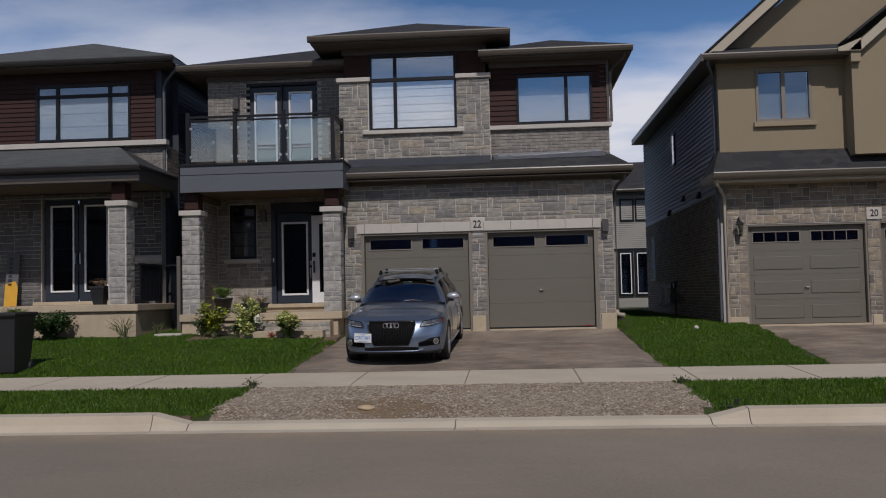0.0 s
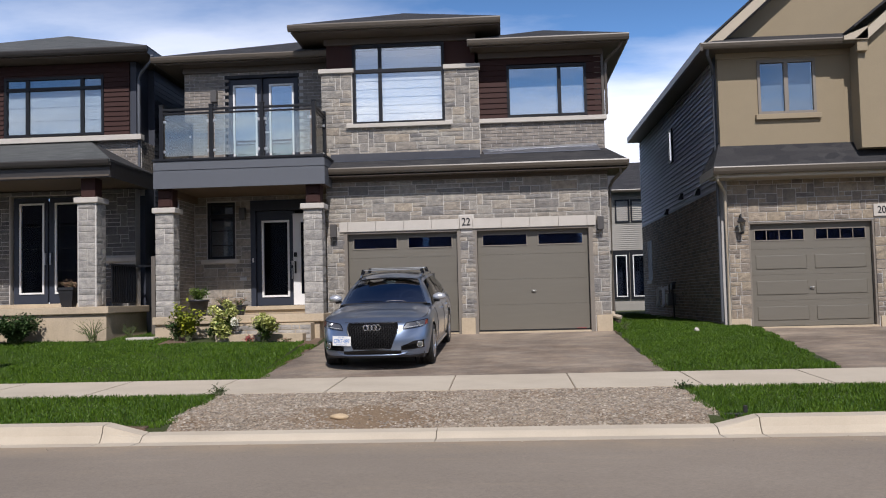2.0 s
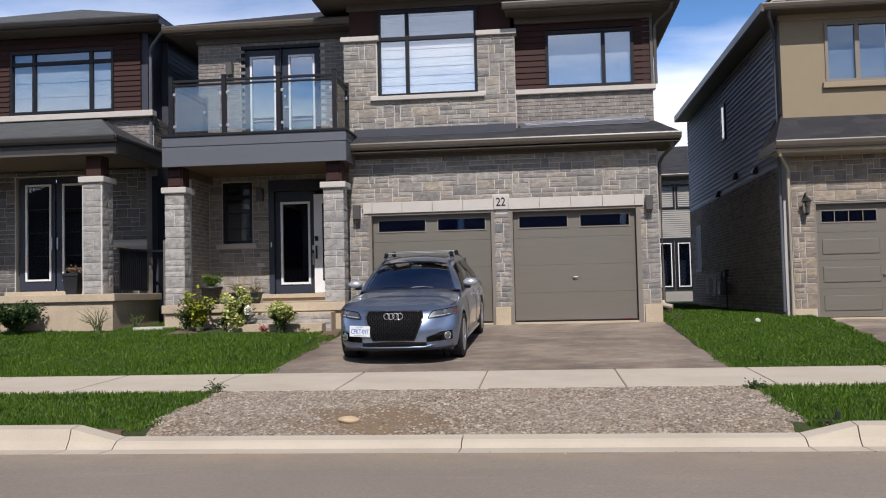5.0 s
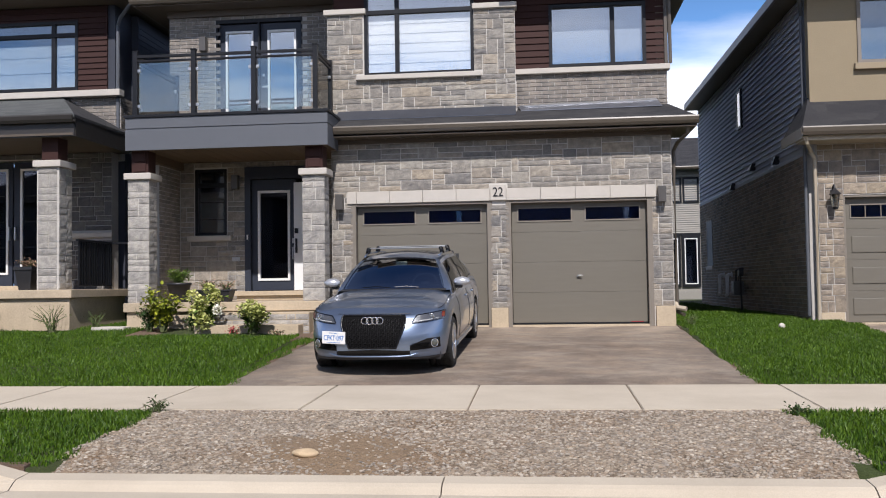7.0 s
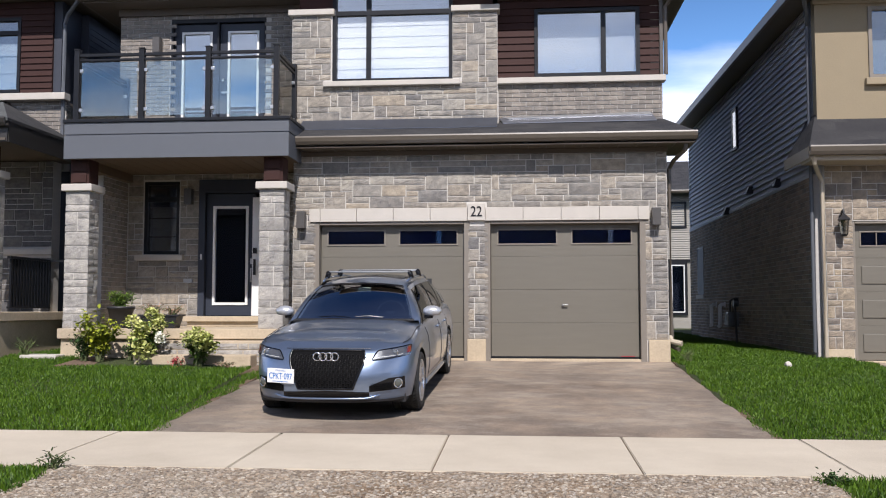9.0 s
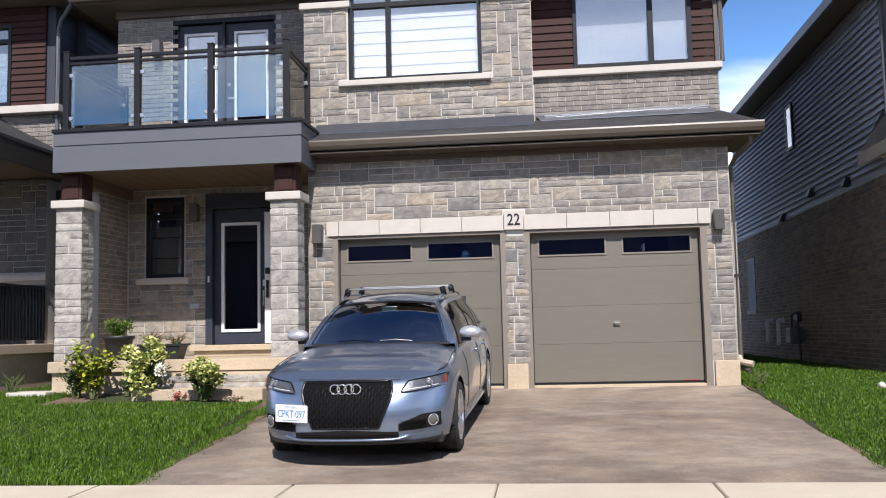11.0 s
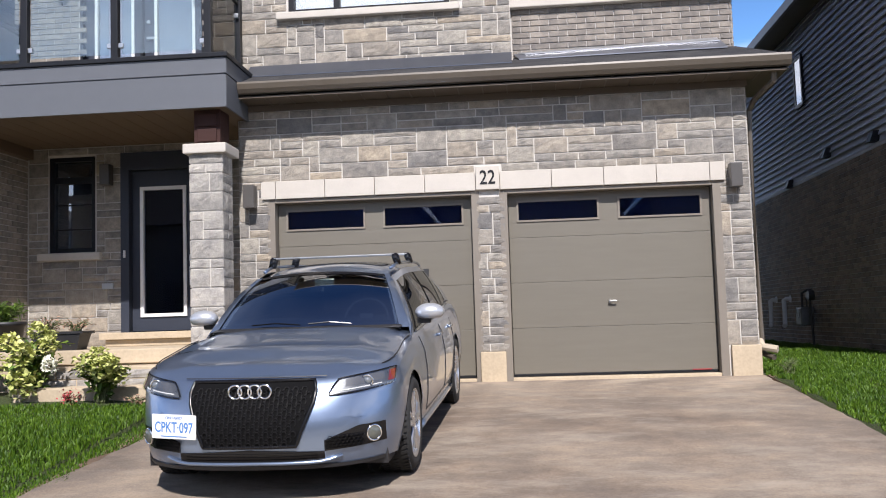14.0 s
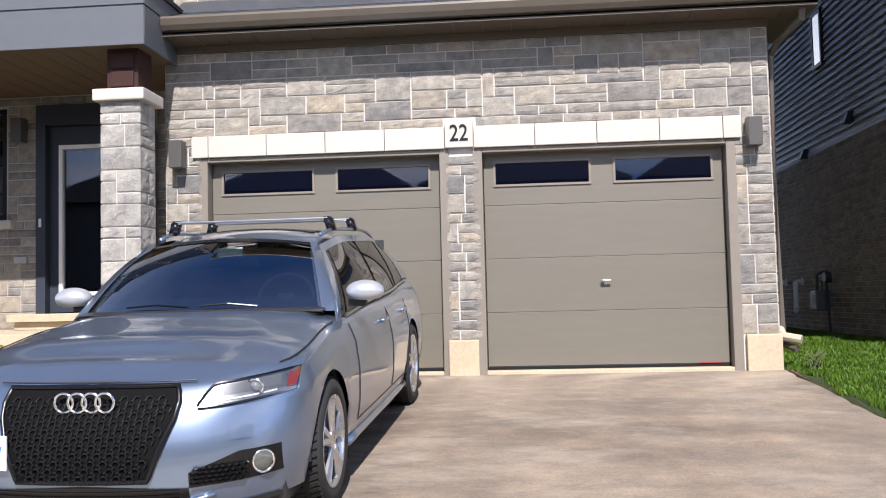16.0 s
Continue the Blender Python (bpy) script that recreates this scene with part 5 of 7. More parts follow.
hip_roof(brown_house, -14.6, -7.35, 0.72, 12.8, 6.80, 1.42, SHINGLE_GREY, "grey-green shingle hip roof", trim=ALU_DARK)
# porch
part("porch_slab", B(-14.0, -7.55, -0.95, 1.3, 0.62, 0.77, bevel=0.012), CONCRETE, brown_house, "cream concrete porch slab")
part("porch_base", boxes((-14.0, -7.62, -0.88, 1.3, -0.2, 0.619)), CONCRETE, brown_house, "cream concrete porch base")
pw = part("porch_wall", wall_with_holes(-14.0, -7.76, 0.7, 3.5, 1.02, 1.3, [(-10.78, -9.0, 0.7, 3.40)]), MORTAR_GREY, brown_house, "mortar bed of the porch wall")
for a, b in ((-10.72, -9.90), (-9.86, -9.04)):
    d = part("front_door", wall_with_holes(a, b, 0.86, 3.36, 1.08, 1.13, [(a + 0.17, b - 0.11, 1.12, 3.20)]), DOOR_DARK, brown_house, "dark blue double door leaf with tall glass, closed")
    part("pane_frame", wall_with_holes(a + 0.14, b - 0.08, 1.09, 3.23, 1.055, 1.13, [(a + 0.18, b - 0.12, 1.13, 3.19)]), WHITE, d, "white glazing frame")
    part("pane", boxes((a + 0.17, b - 0.11, 1.095, 1.10, 1.12, 3.20)), PANE_DARK, d)
    for k in (1, 2, 3):
        z = 1.12 + 0.52 * k
        part("glazing_bar", boxes((a + 0.17, b - 0.11, 1.08, 1.09, z - 0.008, z + 0.008)), BLACK, d)
    # shade of the room behind the leaf, painted on a thin sheet
    part("dark_back", boxes((a, b, 1.32, 1.33, 0.9, 3.3)), ROOM_SHADE, d)
    part("handle", boxes((-9.96 if a < -10 else -9.83, -9.93 if a < -10 else -9.80, 1.02, 1.08, 1.78, 2.05), bevel=0.006), STEEL, d, "steel door handle")
part("door_step", B(-10.85, -8.95, 0.7, 1.02, 0.772, 0.86, bevel=0.01), CONCRETE, brown_house)
part("ledge", B(-8.95, -7.72, 0.94, 1.02, 1.80, 1.90, bevel=0.01), CAST, brown_house, "stone ledge")
lcol = part("column", boxes((-8.27, -7.86, -0.82, -0.36, 0.77, 2.98)), MORTAR, brown_house, "pale stone-clad porch column")
part("cap", B(-8.33, -7.80, -0.88, -0.30, 2.98, 3.10, bevel=0.015), CAST, lcol, "pale rock-faced column cap")
part("post", boxes((-8.22, -7.91, -0.76, -0.42, 3.10, 3.56), bevel=0.004), BROWN_SIDING, brown_house, "dark brown timber post")
part("soffit", boxes((-14.0, -7.5, -1.0, 1.4, 3.52, 3.56)), SOFFIT, brown_house, "dark porch ceiling")
lit_gutter(brown_house, -14.0, -7.46, -1.10, 3.74, 3.88, mat=ALU_DARK)
parts("fascia_board", [(-14.0, -7.48, -0.98, -0.95, 3.50, 3.86), (-7.50, -7.47, -0.95, 1.38, 3.50, 3.86)], ALU_DARK, brown_house)
part("roof", slab_roof([(-14.0, -1.02, 3.88), (-7.46, -1.02, 3.88), (-9.0, 1.40, 4.72), (-14.0, 1.40, 4.72)], 0.05), SHINGLE_GREY, brown_house, "grey-green porch roof")
part("roof", slab_roof([(-7.46, -1.02, 3.88), (-7.46, 1.40, 3.88), (-9.0, 1.40, 4.72)], 0.05), SHINGLE, brown_house)
# iron railing between column and wall
rail = thing("porch_railing", "black metal porch railing beside the column", "railing")
part("rail", boxes((-7.79, -7.72, -0.35, 0.98, 1.66, 1.70)), BLACK, rail)
part("rail", boxes((-7.78, -7.73, -0.35, 0.98, 0.83, 0.86)), BLACK, rail)
for k in range(14):
    y = -0.30 + k * 0.095
    part("baluster", boxes((-7.77, -7.74, y, y + 0.05, 0.86, 1.66)), BLACK, rail)
part("rail", boxes((-7.72, -7.0, 0.95, 0.99, 1.66, 1.70)), BLACK, rail)

# ---- wall lamps ----
def box_lamp(x, y, z):
    t = thing("wall_lamp", "dark bronze box wall lamp, unlit", "lamp", group="box lamps on the front")
    part("back_plate", B(x - 0.05, x + 0.05, y - 0.022, y - 0.002, z - 0.07, z + 0.07, bevel=0.004), ALU, t)
    part("shade", B(x - 0.066, x + 0.066, y - 0.185, y - 0.04, z - 0.14, z + 0.14, bevel=0.006), mat_lamp, t)
    part("arm", boxes((x - 0.02, x + 0.02, y - 0.042, y - 0.021, z - 0.03, z + 0.03)), ALU, t)
    return t


mat_lamp = mat_plain("grey_bronze", (0.075, 0.070, 0.066), 0.4, wear=0.06)
box_lamp(2.855, 0.0, 2.29)
box_lamp(-2.885, 0.0, 2.28)
box_lamp(-5.22, 1.13, 2.83)
box_lamp(-5.86, 1.13, 5.60)
lantern = thing("wall_lamp", "dark lantern wall lamp with curved arm, unlit", "lamp")
part("arm", tube([(5.97, NY - 0.01, 2.30), (5.97, NY - 0.06, 2.42), (5.97, NY - 0.14, 2.44), (5.97, NY - 0.16, 2.36)], 0.018), PLASTIC, lantern)
part("roof", cyl(bmesh.new(), (5.97, NY - 0.16, 2.27), (5.97, NY - 0.16, 2.37), 0.11, 0.02, 6), PLASTIC, lantern)
part("glass", cyl(bmesh.new(), (5.97, NY - 0.16, 2.04), (5.97, NY - 0.16, 2.27), 0.055, 0.08, 6), mat_pane("lantern_glass", (0.5, 0.48, 0.42), 0.1), lantern)
part("base", cyl(bmesh.new(), (5.97, NY - 0.16, 2.0), (5.97, NY - 0.16, 2.04), 0.03, 0.06, 6), PLASTIC, lantern)
part("back_plate", B(5.93, 6.01, NY - 0.02, NY, 2.18, 2.36, bevel=0.006), PLASTIC, lantern)

# ---- boards, blocks and clutter between the houses ----
for k, (x, h) in enumerate(((-7.30, 1.9), (-7.18, 1.7), (-7.02, 1.85), (-6.88, 1.6))):
    t = thing("timber_post", "weathered grey timber post between the houses", "post", group="timber posts between the houses")
    part("post", boxes((x - 0.045, x + 0.045, 0.9 + 0.1 * k, 0.99 + 0.1 * k, -0.02, h), bevel=0.006), WOOD_GREY, t)
mbox = thing("meter_box", "pale grey electric meter box on the side wall", "meter")
part("body", B(-7.04, -6.80, 0.9, 1.1, 1.10, 1.45, bevel=0.02), mat_plain("box_grey", (0.24, 0.25, 0.26), 0.5), mbox)
part("conduit", tube([(-6.92, 1.0, 1.45), (-6.92, 1.0, 2.6)], 0.025), STEEL, mbox)
part("conduit", tube([(-6.92, 1.0, 1.10), (-6.92, 1.0, 0.0)], 0.025), STEEL, mbox)
stone = thing("stepping_slab", "pale flat stone slab on the lawn", "slab")
part("slab", B(-7.15, -6.55, -1.02, -0.62, 0.02, 0.10, bevel=0.02), CAST, stone)
sign = thing("welcome_board", "upright painted board, grey above and yellow below", "sign", at=(-11.42, 0.62, 0.772))
sign.matrix_basis = pose(-11.42, 0.70, 0.772, -8, 0, 0)
part("board", B(-0.16, 0.16, 0, 0.03, 0.0, 1.30, bevel=0.005), mat_plain("grey_board", (0.10, 0.10, 0.105), 0.8), sign)
part("painted_foot", solid([(-0.16, -0.004, 0), (0.165, -0.004, 0), (0.165, -0.004, 0.45), (0.10, -0.004, 0.62), (-0.16, -0.004, 0.55), (-0.16, 0, 0), (0.165, 0, 0), (0.165, 0, 0.45), (0.10, 0, 0.62), (-0.16, 0, 0.55)], [(0, 1, 2, 3, 4), (9, 8, 7, 6, 5), (0, 5, 6, 1), (1, 6, 7, 2), (2, 7, 8, 3), (3, 8, 9, 4), (4, 9, 5, 0)]), mat_plain("yellow_paint", (0.62, 0.33, 0.03), 0.7), sign, "yellow painted lower part")
for k in range(7):
    part("letter_bar", boxes((-0.09, 0.0, -0.004, 0.0, 0.50 + k * 0.105, 0.565 + k * 0.105)), PLASTIC, sign)
bin_ = thing("wheelie_bin", "black plastic wheeled bin on the lawn", "bin")
bz = ground_z(-7.9, -5.2)
part("body", solid([(-8.42, -5.35, bz + 0.03), (-7.92, -5.35, bz + 0.03), (-7.92, -4.85, bz + 0.03), (-8.42, -4.85, bz + 0.03), (-8.48, -5.45, bz + 1.0), (-7.86, -5.45, bz + 1.0), (-7.86, -4.75, bz + 1.0), (-8.48, -4.75, bz + 1.0)], [(3, 2, 1, 0), (4, 5, 6, 7), (0, 1, 5, 4), (1, 2, 6, 5), (2, 3, 7, 6), (3, 0, 4, 7)]), PLASTIC, bin_)
part("lid", B(-8.52, -7.82, -5.50, -4.70, bz + 1.0, bz + 1.07, bevel=0.025), PLASTIC, bin_)
for x in (-8.46, -7.90):
    part("wheel", cyl(bmesh.new(), (x - 0.03, -4.8, bz + 0.10), (x + 0.03, -4.8, bz + 0.10), 0.10, seg=18), PLASTIC, bin_)


# ---- parked car ----
def mat_paint():
    n = Nodes("blue_grey_car_paint", 0.30, 0.72)
    flake = n.noise(900, 2, 0.5)
    c = n.mix((0.155, 0.20, 0.29), (0.215, 0.275, 0.38), flake)
    n.colour(n.mix(c, n.ramp(n.noise(2.0, 4), (0.3, (0.93, 0.93, 0.93)), (0.7, (1.04, 1.04, 1.04))), 0.7, "MULTIPLY"))
    n.b.inputs["Coat Weight"].default_value = 1.0
    n.b.inputs["Coat Roughness"].default_value = 0.03
    return n.mat


PAINT = mat_paint()
GLOSS_BLACK = mat_plain("gloss_black", (0.006, 0.006, 0.007), 0.22, wear=0.1, bump=0, spec=0.35)
RUBBER = mat_plain("tyre_rubber", (0.018, 0.018, 0.018), 0.85, wear=0.2, scale=20, bump=0.2)
RIM = mat_plain("silver_wheel", (0.62, 0.62, 0.63), 0.28, 0.9, wear=0.06, bump=0)
SILVER = mat_plain("satin_silver", (0.52, 0.535, 0.56), 0.36, 0.55, wear=0.05, bump=0)
LAMP_IN = mat_plain("lamp_reflector", (0.17, 0.175, 0.18), 0.3, 0.6, wear=0.3, scale=20, bump=0)
AMBER = mat_plain("amber_lens", (0.22, 0.022, 0.006), 0.15, wear=0.1, bump=0)
LENS = mat_pane("lamp_lens", (0.86, 0.88, 0.90), 0.12)
SEAT = mat_plain("dark_seat", (0.028, 0.028, 0.03), 0.7)
TRIM_PALE = mat_plain("pale_pillar_trim", (0.42, 0.41, 0.385), 0.7)
PLATE_BLUE = mat_plain("plate_blue", (0.05, 0.19, 0.50), 0.5)

CAR_L = 4.70
AXLES = (0.90, 3.71)


def lerp(stops, s):
    for (a, va), (b, vb) in zip(stops, stops[1:]):
        if s <= b:
            f = max(0.0, (s - a) / (b - a))
            f = f * f * (3 - 2 * f)
            return va + (vb - va) * f
    return stops[-1][1]


def half_width(s):
    if s < 0.9:
        return 0.905 * max(0.0, 1 - ((0.9 - s) / 0.9) ** 3.2) ** 0.385
    if s > 4.2:
        return 0.90 * max(0.0, 1 - ((s - 4.2) / 0.5) ** 3.5) ** 0.3
    return 0.905 + 0.008 * math.sin((s - 0.9) / 3.3 * math.pi) - 0.005 * max(0, (s - 3) / 1.2)


def shoulder_z(s):
    return lerp(((0, 0.728), (0.35, 0.785), (1.2, 0.865), (2.6, 0.915), (4.7, 0.955)), s)


def top_z(s):
    return lerp(((0, 0.755), (0.25, 0.83), (0.7, 0.91), (1.3, 0.985), (1.7, 0.985), (4.3, 0.99), (4.7, 0.97)), s)


def side_x(z, s):
    """How far the flank stands out at height z, as a share of the half width."""
    crease = 0.012 * math.exp(-((z - shoulder_z(s) + 0.09) / 0.035) ** 2)
    return 1 - 0.10 * max(0, (z - 0.60) / 0.35) ** 1.8 - 0.055 * max(0, (0.50 - z) / 0.30) ** 2 + crease


def lean(z, s):
    f = max(0.0, 1 - s / 0.7) ** 1.5
    return f * (0.13 * max(0, (z - 0.42) / 0.30) ** 1.7 + 0.035 * max(0, (0.30 - z) / 0.12))


def sill_z(s):
    z = lerp(((0, 0.222), (0.4, 0.218), (0.9, 0.20), (4.3, 0.21), (4.7, 0.28)), s)
    for a in AXLES:
        d = abs(s - a)
        if d < 0.365:
            z = max(z, 0.325 + math.sqrt(0.365 ** 2 - d * d))
    return z


def nose_y(x, z):
    """Where the front of the body stands at this x and height."""
    lo, hi = 0.0, 0.9
    for _ in range(30):
        m = (lo + hi) / 2
        if half_width(m) * side_x(z, m) < abs(x):
            lo = m
        else:
            hi = m
    return hi + lean(z, hi)


car = new("car")
axle_rise = math.atan((drive_z(-1.54) - drive_z(-4.35)) / 2.81)
car.matrix_basis = pose(-1.34, -5.25, drive_z(-4.35) - 0.90 * math.tan(axle_rise) + 0.003, math.degrees(axle_rise), 0, -1.7)
tagged(car, "blue-grey estate car with roof bars parked on the driveway", "car")


def loft(rows, flip=False):
    bm = bmesh.new()
    vs = [[bm.verts.new(p) for p in r] for r in rows]
    for a, b in zip(vs, vs[1:]):
        for i in range(len(a) - 1):
            q = (a[i], a[i + 1], b[i + 1], b[i])
            bm.faces.new(q[::-1] if flip else q)
    bmesh.ops.remove_doubles(bm, verts=bm.verts, dist=0.0004)
    bmesh.ops.recalc_face_normals(bm, faces=bm.faces)
    return bm


def stations():
    out = [0.9 * (1 - math.cos(k / 16 * math.pi / 2)) * 0.53 for k in range(17)]
    s = out[-1]
    while s < 4.2:
        s += 0.045
        out.append(s)
    out += [4.2 + 0.5 * math.sin(k / 10 * math.pi / 2) for k in range(1, 11)]
    return sorted(set(round(v, 4) for v in out))


rows = []
for s in stations():
    w, zb, zs, zt = half_width(s), sill_z(s), shoulder_z(s), top_z(s)
    half = []
    for k in range(13):
        z = zb + (zs - zb) * k / 12
        half.append((w * side_x(z, s), s + lean(z, s), z))
    xs = half[-1][0]
    for k in range(1, 13):
        u = k / 12
        x = xs * (1 - u)
        z = zs + (zt - zs) * (1 - (1 - u) ** 2.6) ** 0.62
        ridge = 0.010 * math.exp(-((x - 0.52 - 0.10 * (s - 0.3)) / 0.05) ** 2) if 0.2 < s < 1.4 else 0
        half.append((x, s + lean(z, s), z + ridge))
    rows.append([(-x, y, z) for x, y, z in half[:-1]] + [half[-1]] + half[:-1][::-1])
body = part("body", loft(rows), PAINT, car, "metallic blue-grey bodywork", smooth=True)
part("underbody", boxes((-0.80, 0.80, 0.35, 4.45, 0.17, 0.40)), PLASTIC, car)


def nose_patch(outline_low, outline_high, x0, x1, out, n=14, m=6):
    """A skin that follows the nose between two lines (z as functions of x), standing out by that much."""
    rows = []
    for j in range(m + 1):
        r = []
        for i in range(n + 1):
            x = x0 + (x1 - x0) * i / n
            a, b = outline_low(x), outline_high(x)
            z = a + (b - a) * j / m
            p = Vector((x, nose_y(x, z), z))
            q = Vector((x + 0.01, nose_y(x + 0.01, z), z))
            t = (q - p).normalized()
            nrm = Vector((t.y, -t.x, 0))
            r.append(p + nrm * out)
        rows.append(r)
    return loft(rows)


# grille: dark plate, honeycomb bars, frame
def g_half(z):
    return 0.295 + (0.41 - 0.295) * min(1, max(0, (z - 0.36) / 0.29)) - 0.02 * max(0, (z - 0.66) / 0.08)


G0, G1 = 0.355, 0.742
grille = part("grille", loft([[(g_half(z) * u / 8, nose_y(g_half(z) * u / 8, z) - 0.012, z) for u in range(-8, 9)] for z in (G0 + (G1 - G0) * k / 8 for k in range(9))]), mat_plain("grille_black", (0.004, 0.004, 0.0045), 0.8, spec=0.1), car, "black honeycomb grille")
bm = bmesh.new()
cw, ch = 0.056, 0.032


def rib(bm, x0, z0, x1, z1, t=0.0035):
    p, q = Vector((x0, nose_y(x0, z0) - 0.013, z0)), Vector((x1, nose_y(x1, z1) - 0.013, z1))
    d = (q - p).normalized()
    up = Vector((-d.z, 0, d.x)) * t
    o = Vector((0, -0.012, 0))
    v = [bm.verts.new(c) for c in (p + up, p - up, q - up, q + up, p + up * 0.4 + o, p - up * 0.4 + o, q - up * 0.4 + o, q + up * 0.4 + o)]
    for f in ((4, 5, 6, 7), (0, 4, 7, 3), (1, 2, 6, 5)):
        bm.faces.new([v[i] for i in f])


for j in range(14):
    zc = G0 + 0.012 + j * ch
    for i in range(-9, 10):
        xc = i * cw + (cw / 2 if j % 2 else 0)
        if zc + ch * 0.6 > G1 - 0.01 or abs(xc) + cw / 2 > g_half(zc) - 0.005:
            continue
        rib(bm, xc - cw / 2, zc, xc - cw / 2 + 0.012, zc + ch * 0.0 + 0.001)
        rib(bm, xc - cw / 2 + 0.010, zc, xc - 0.010, zc + ch / 2)
        rib(bm, xc - 0.010, zc + ch / 2, xc + 0.010, zc + ch / 2)
        rib(bm, xc + 0.010, zc + ch / 2, xc + cw / 2 - 0.010, zc)
        rib(bm, xc - cw / 2 + 0.010, zc, xc - 0.010, zc - ch / 2)
        rib(bm, xc + 0.010, zc - ch / 2, xc + cw / 2 - 0.010, zc)
tagged(part("honeycomb", bm, mat_plain("satin_black", (0.010, 0.010, 0.011), 0.55, spec=0.25), grille), kind="stuff")
loop = [(-g_half(G0), G0), (g_half(G0), G0)] + [(g_half(G0 + (G1 - G0) * k / 6), G0 + (G1 - G0) * k / 6) for k in range(1, 7)] + [(g_half(G1) * (1 - 2 * k / 6), G1) for k in range(1, 7)] + [(-g_half(G1 - (G1 - G0) * k / 6), G1 - (G1 - G0) * k / 6) for k in range(1, 7)]
fr = []
for (xa, za), (xb, zb) in zip(loop, loop[1:]):
    for k in range(4):
        x, z = xa + (xb - xa) * k / 4, za + (zb - za) * k / 4
        fr.append((x, nose_y(x, z) - 0.012, z))
part("grille_frame", tube(fr + fr[:2], 0.012, 8), GLOSS_BLACK, grille, smooth=True)


def ring(bm, c, r, t, axis="y", seg=28, sub=8, squash=1.0):
    vs = []
    for i in range(seg):
        a = 2 * math.pi * i / seg
        row = []
        for k in range(sub):
            b = 2 * math.pi * k / sub
            rr = r + t * math.cos(b)
            p = (rr * math.cos(a), t * squash * math.sin(b), rr * math.sin(a)) if axis == "y" else (t * squash * math.sin(b), rr * math.cos(a), rr * math.sin(a))
            row.append(bm.verts.new(Vector(c) + Vector(p)))
        vs.append(row)
    for i in range(seg):
        for k in range(sub):
            bm.faces.new((vs[i][k], vs[(i + 1) % seg][k], vs[(i + 1) % seg][(k + 1) % sub], vs[i][(k + 1) % sub]))
    return bm


for i in range(4):
    x = -0.098 + i * 0.063
    part("badge_ring", ring(bmesh.new(), (x, nose_y(x, 0.685) - 0.042 - 0.002 * (i % 2), 0.685), 0.042, 0.0068), CHROME, grille, "chrome ring", smooth=True)

# headlamps, fog lamps, intakes on both sides
for side in (-1, 1):
    lo = lambda x: 0.648 + 0.034 * max(0, (abs(x) - 0.485) / 0.36) ** 1.4
    hi = lambda x: 0.662 + 0.072 * min(1, max(0, (abs(x) - 0.485) / 0.055)) ** 0.8 + 0.042 * max(0, (abs(x) - 0.485) / 0.36)
    xa, xb = (0.485, 0.848) if side > 0 else (-0.848, -0.485)
    lamp = part("headlight", nose_patch(lo, hi, xa, xb, 0.003), LAMP_IN, car, "clear headlight with amber corner", smooth=True)
    part("lamp_shadow", nose_patch(lambda x: lo(x) + 0.036, lambda x: hi(x) - 0.012, *((0.575, 0.79) if side > 0 else (-0.79, -0.575)), 0.005), mat_plain("lamp_grey", (0.10, 0.10, 0.105), 0.3), lamp, smooth=True)
    part("light_strip", nose_patch(lambda x: lo(x) + 0.016, lambda x: lo(x) + 0.022, *((0.53, 0.78) if side > 0 else (-0.78, -0.53)), 0.007), WHITE, lamp, smooth=True)
    xc = 0.70 * side
    zc = 0.712
    part("projector", ring(bmesh.new(), (xc, nose_y(xc, zc) - 0.006, zc), 0.036, 0.007), CHROME, lamp, smooth=True)
    bm = bmesh.new()
    bmesh.ops.create_uvsphere(bm, u_segments=16, v_segments=8, radius=0.033, matrix=Matrix.Translation((xc, nose_y(xc, zc) + 0.01, zc)))
    part("lens", bm, mat_plain("projector_glass", (0.20, 0.22, 0.24), 0.08, 0.4, bump=0), lamp, smooth=True)
    part("indicator", nose_patch(lambda x: lo(x) + 0.02, lambda x: hi(x) - 0.012, *((0.812, 0.842) if side > 0 else (-0.842, -0.812)), 0.008), AMBER, lamp, "amber corner lens", smooth=True)
    cover = part("cover", nose_patch(lo, hi, xa, xb, 0.016), LENS, lamp, smooth=True)
    cover.visible_shadow = False
    rim_pts = []
    xs_ = [xa + (xb - xa) * k / 14 for k in range(15)]
    for x in xs_:
        rim_pts.append((x, nose_y(x, lo(x)) - 0.010, lo(x)))
    for x in xs_[::-1]:
        rim_pts.append((x, nose_y(x, hi(x)) - 0.010, hi(x)))
    part("seal", tube(rim_pts + rim_pts[:1], 0.006, 6), GLOSS_BLACK, lamp)
    ia, ib = (0.46, 0.80) if side > 0 else (-0.80, -0.46)
    intake = part("air_intake", nose_patch(lambda x: 0.315 + 0.05 * (abs(x) - 0.46), lambda x: 0.380 + 0.075 * min(1, (abs(x) - 0.46) / 0.20), ia, ib, 0.003), GLOSS_BLACK, car, "black lower air intake", smooth=True)
    comb = bmesh.new()
    for k in range(4):
        for q in range(8):
            xc, zc2 = (0.485 + q * 0.026 + (0.013 if k % 2 else 0)) * side, 0.338 + k * 0.019
            for turn_ in range(6):
                t0, t1 = math.pi / 3 * turn_, math.pi / 3 * (turn_ + 1)
                rib(comb, xc + 0.013 * math.cos(t0), zc2 + 0.011 * math.sin(t0), xc + 0.013 * math.cos(t1), zc2 + 0.011 * math.sin(t1), 0.0018)
    tagged(part("mesh_insert", comb, GLOSS_BLACK, intake), kind="stuff")
    fx, fz = 0.742 * side, 0.392
    fy = nose_y(fx, fz)
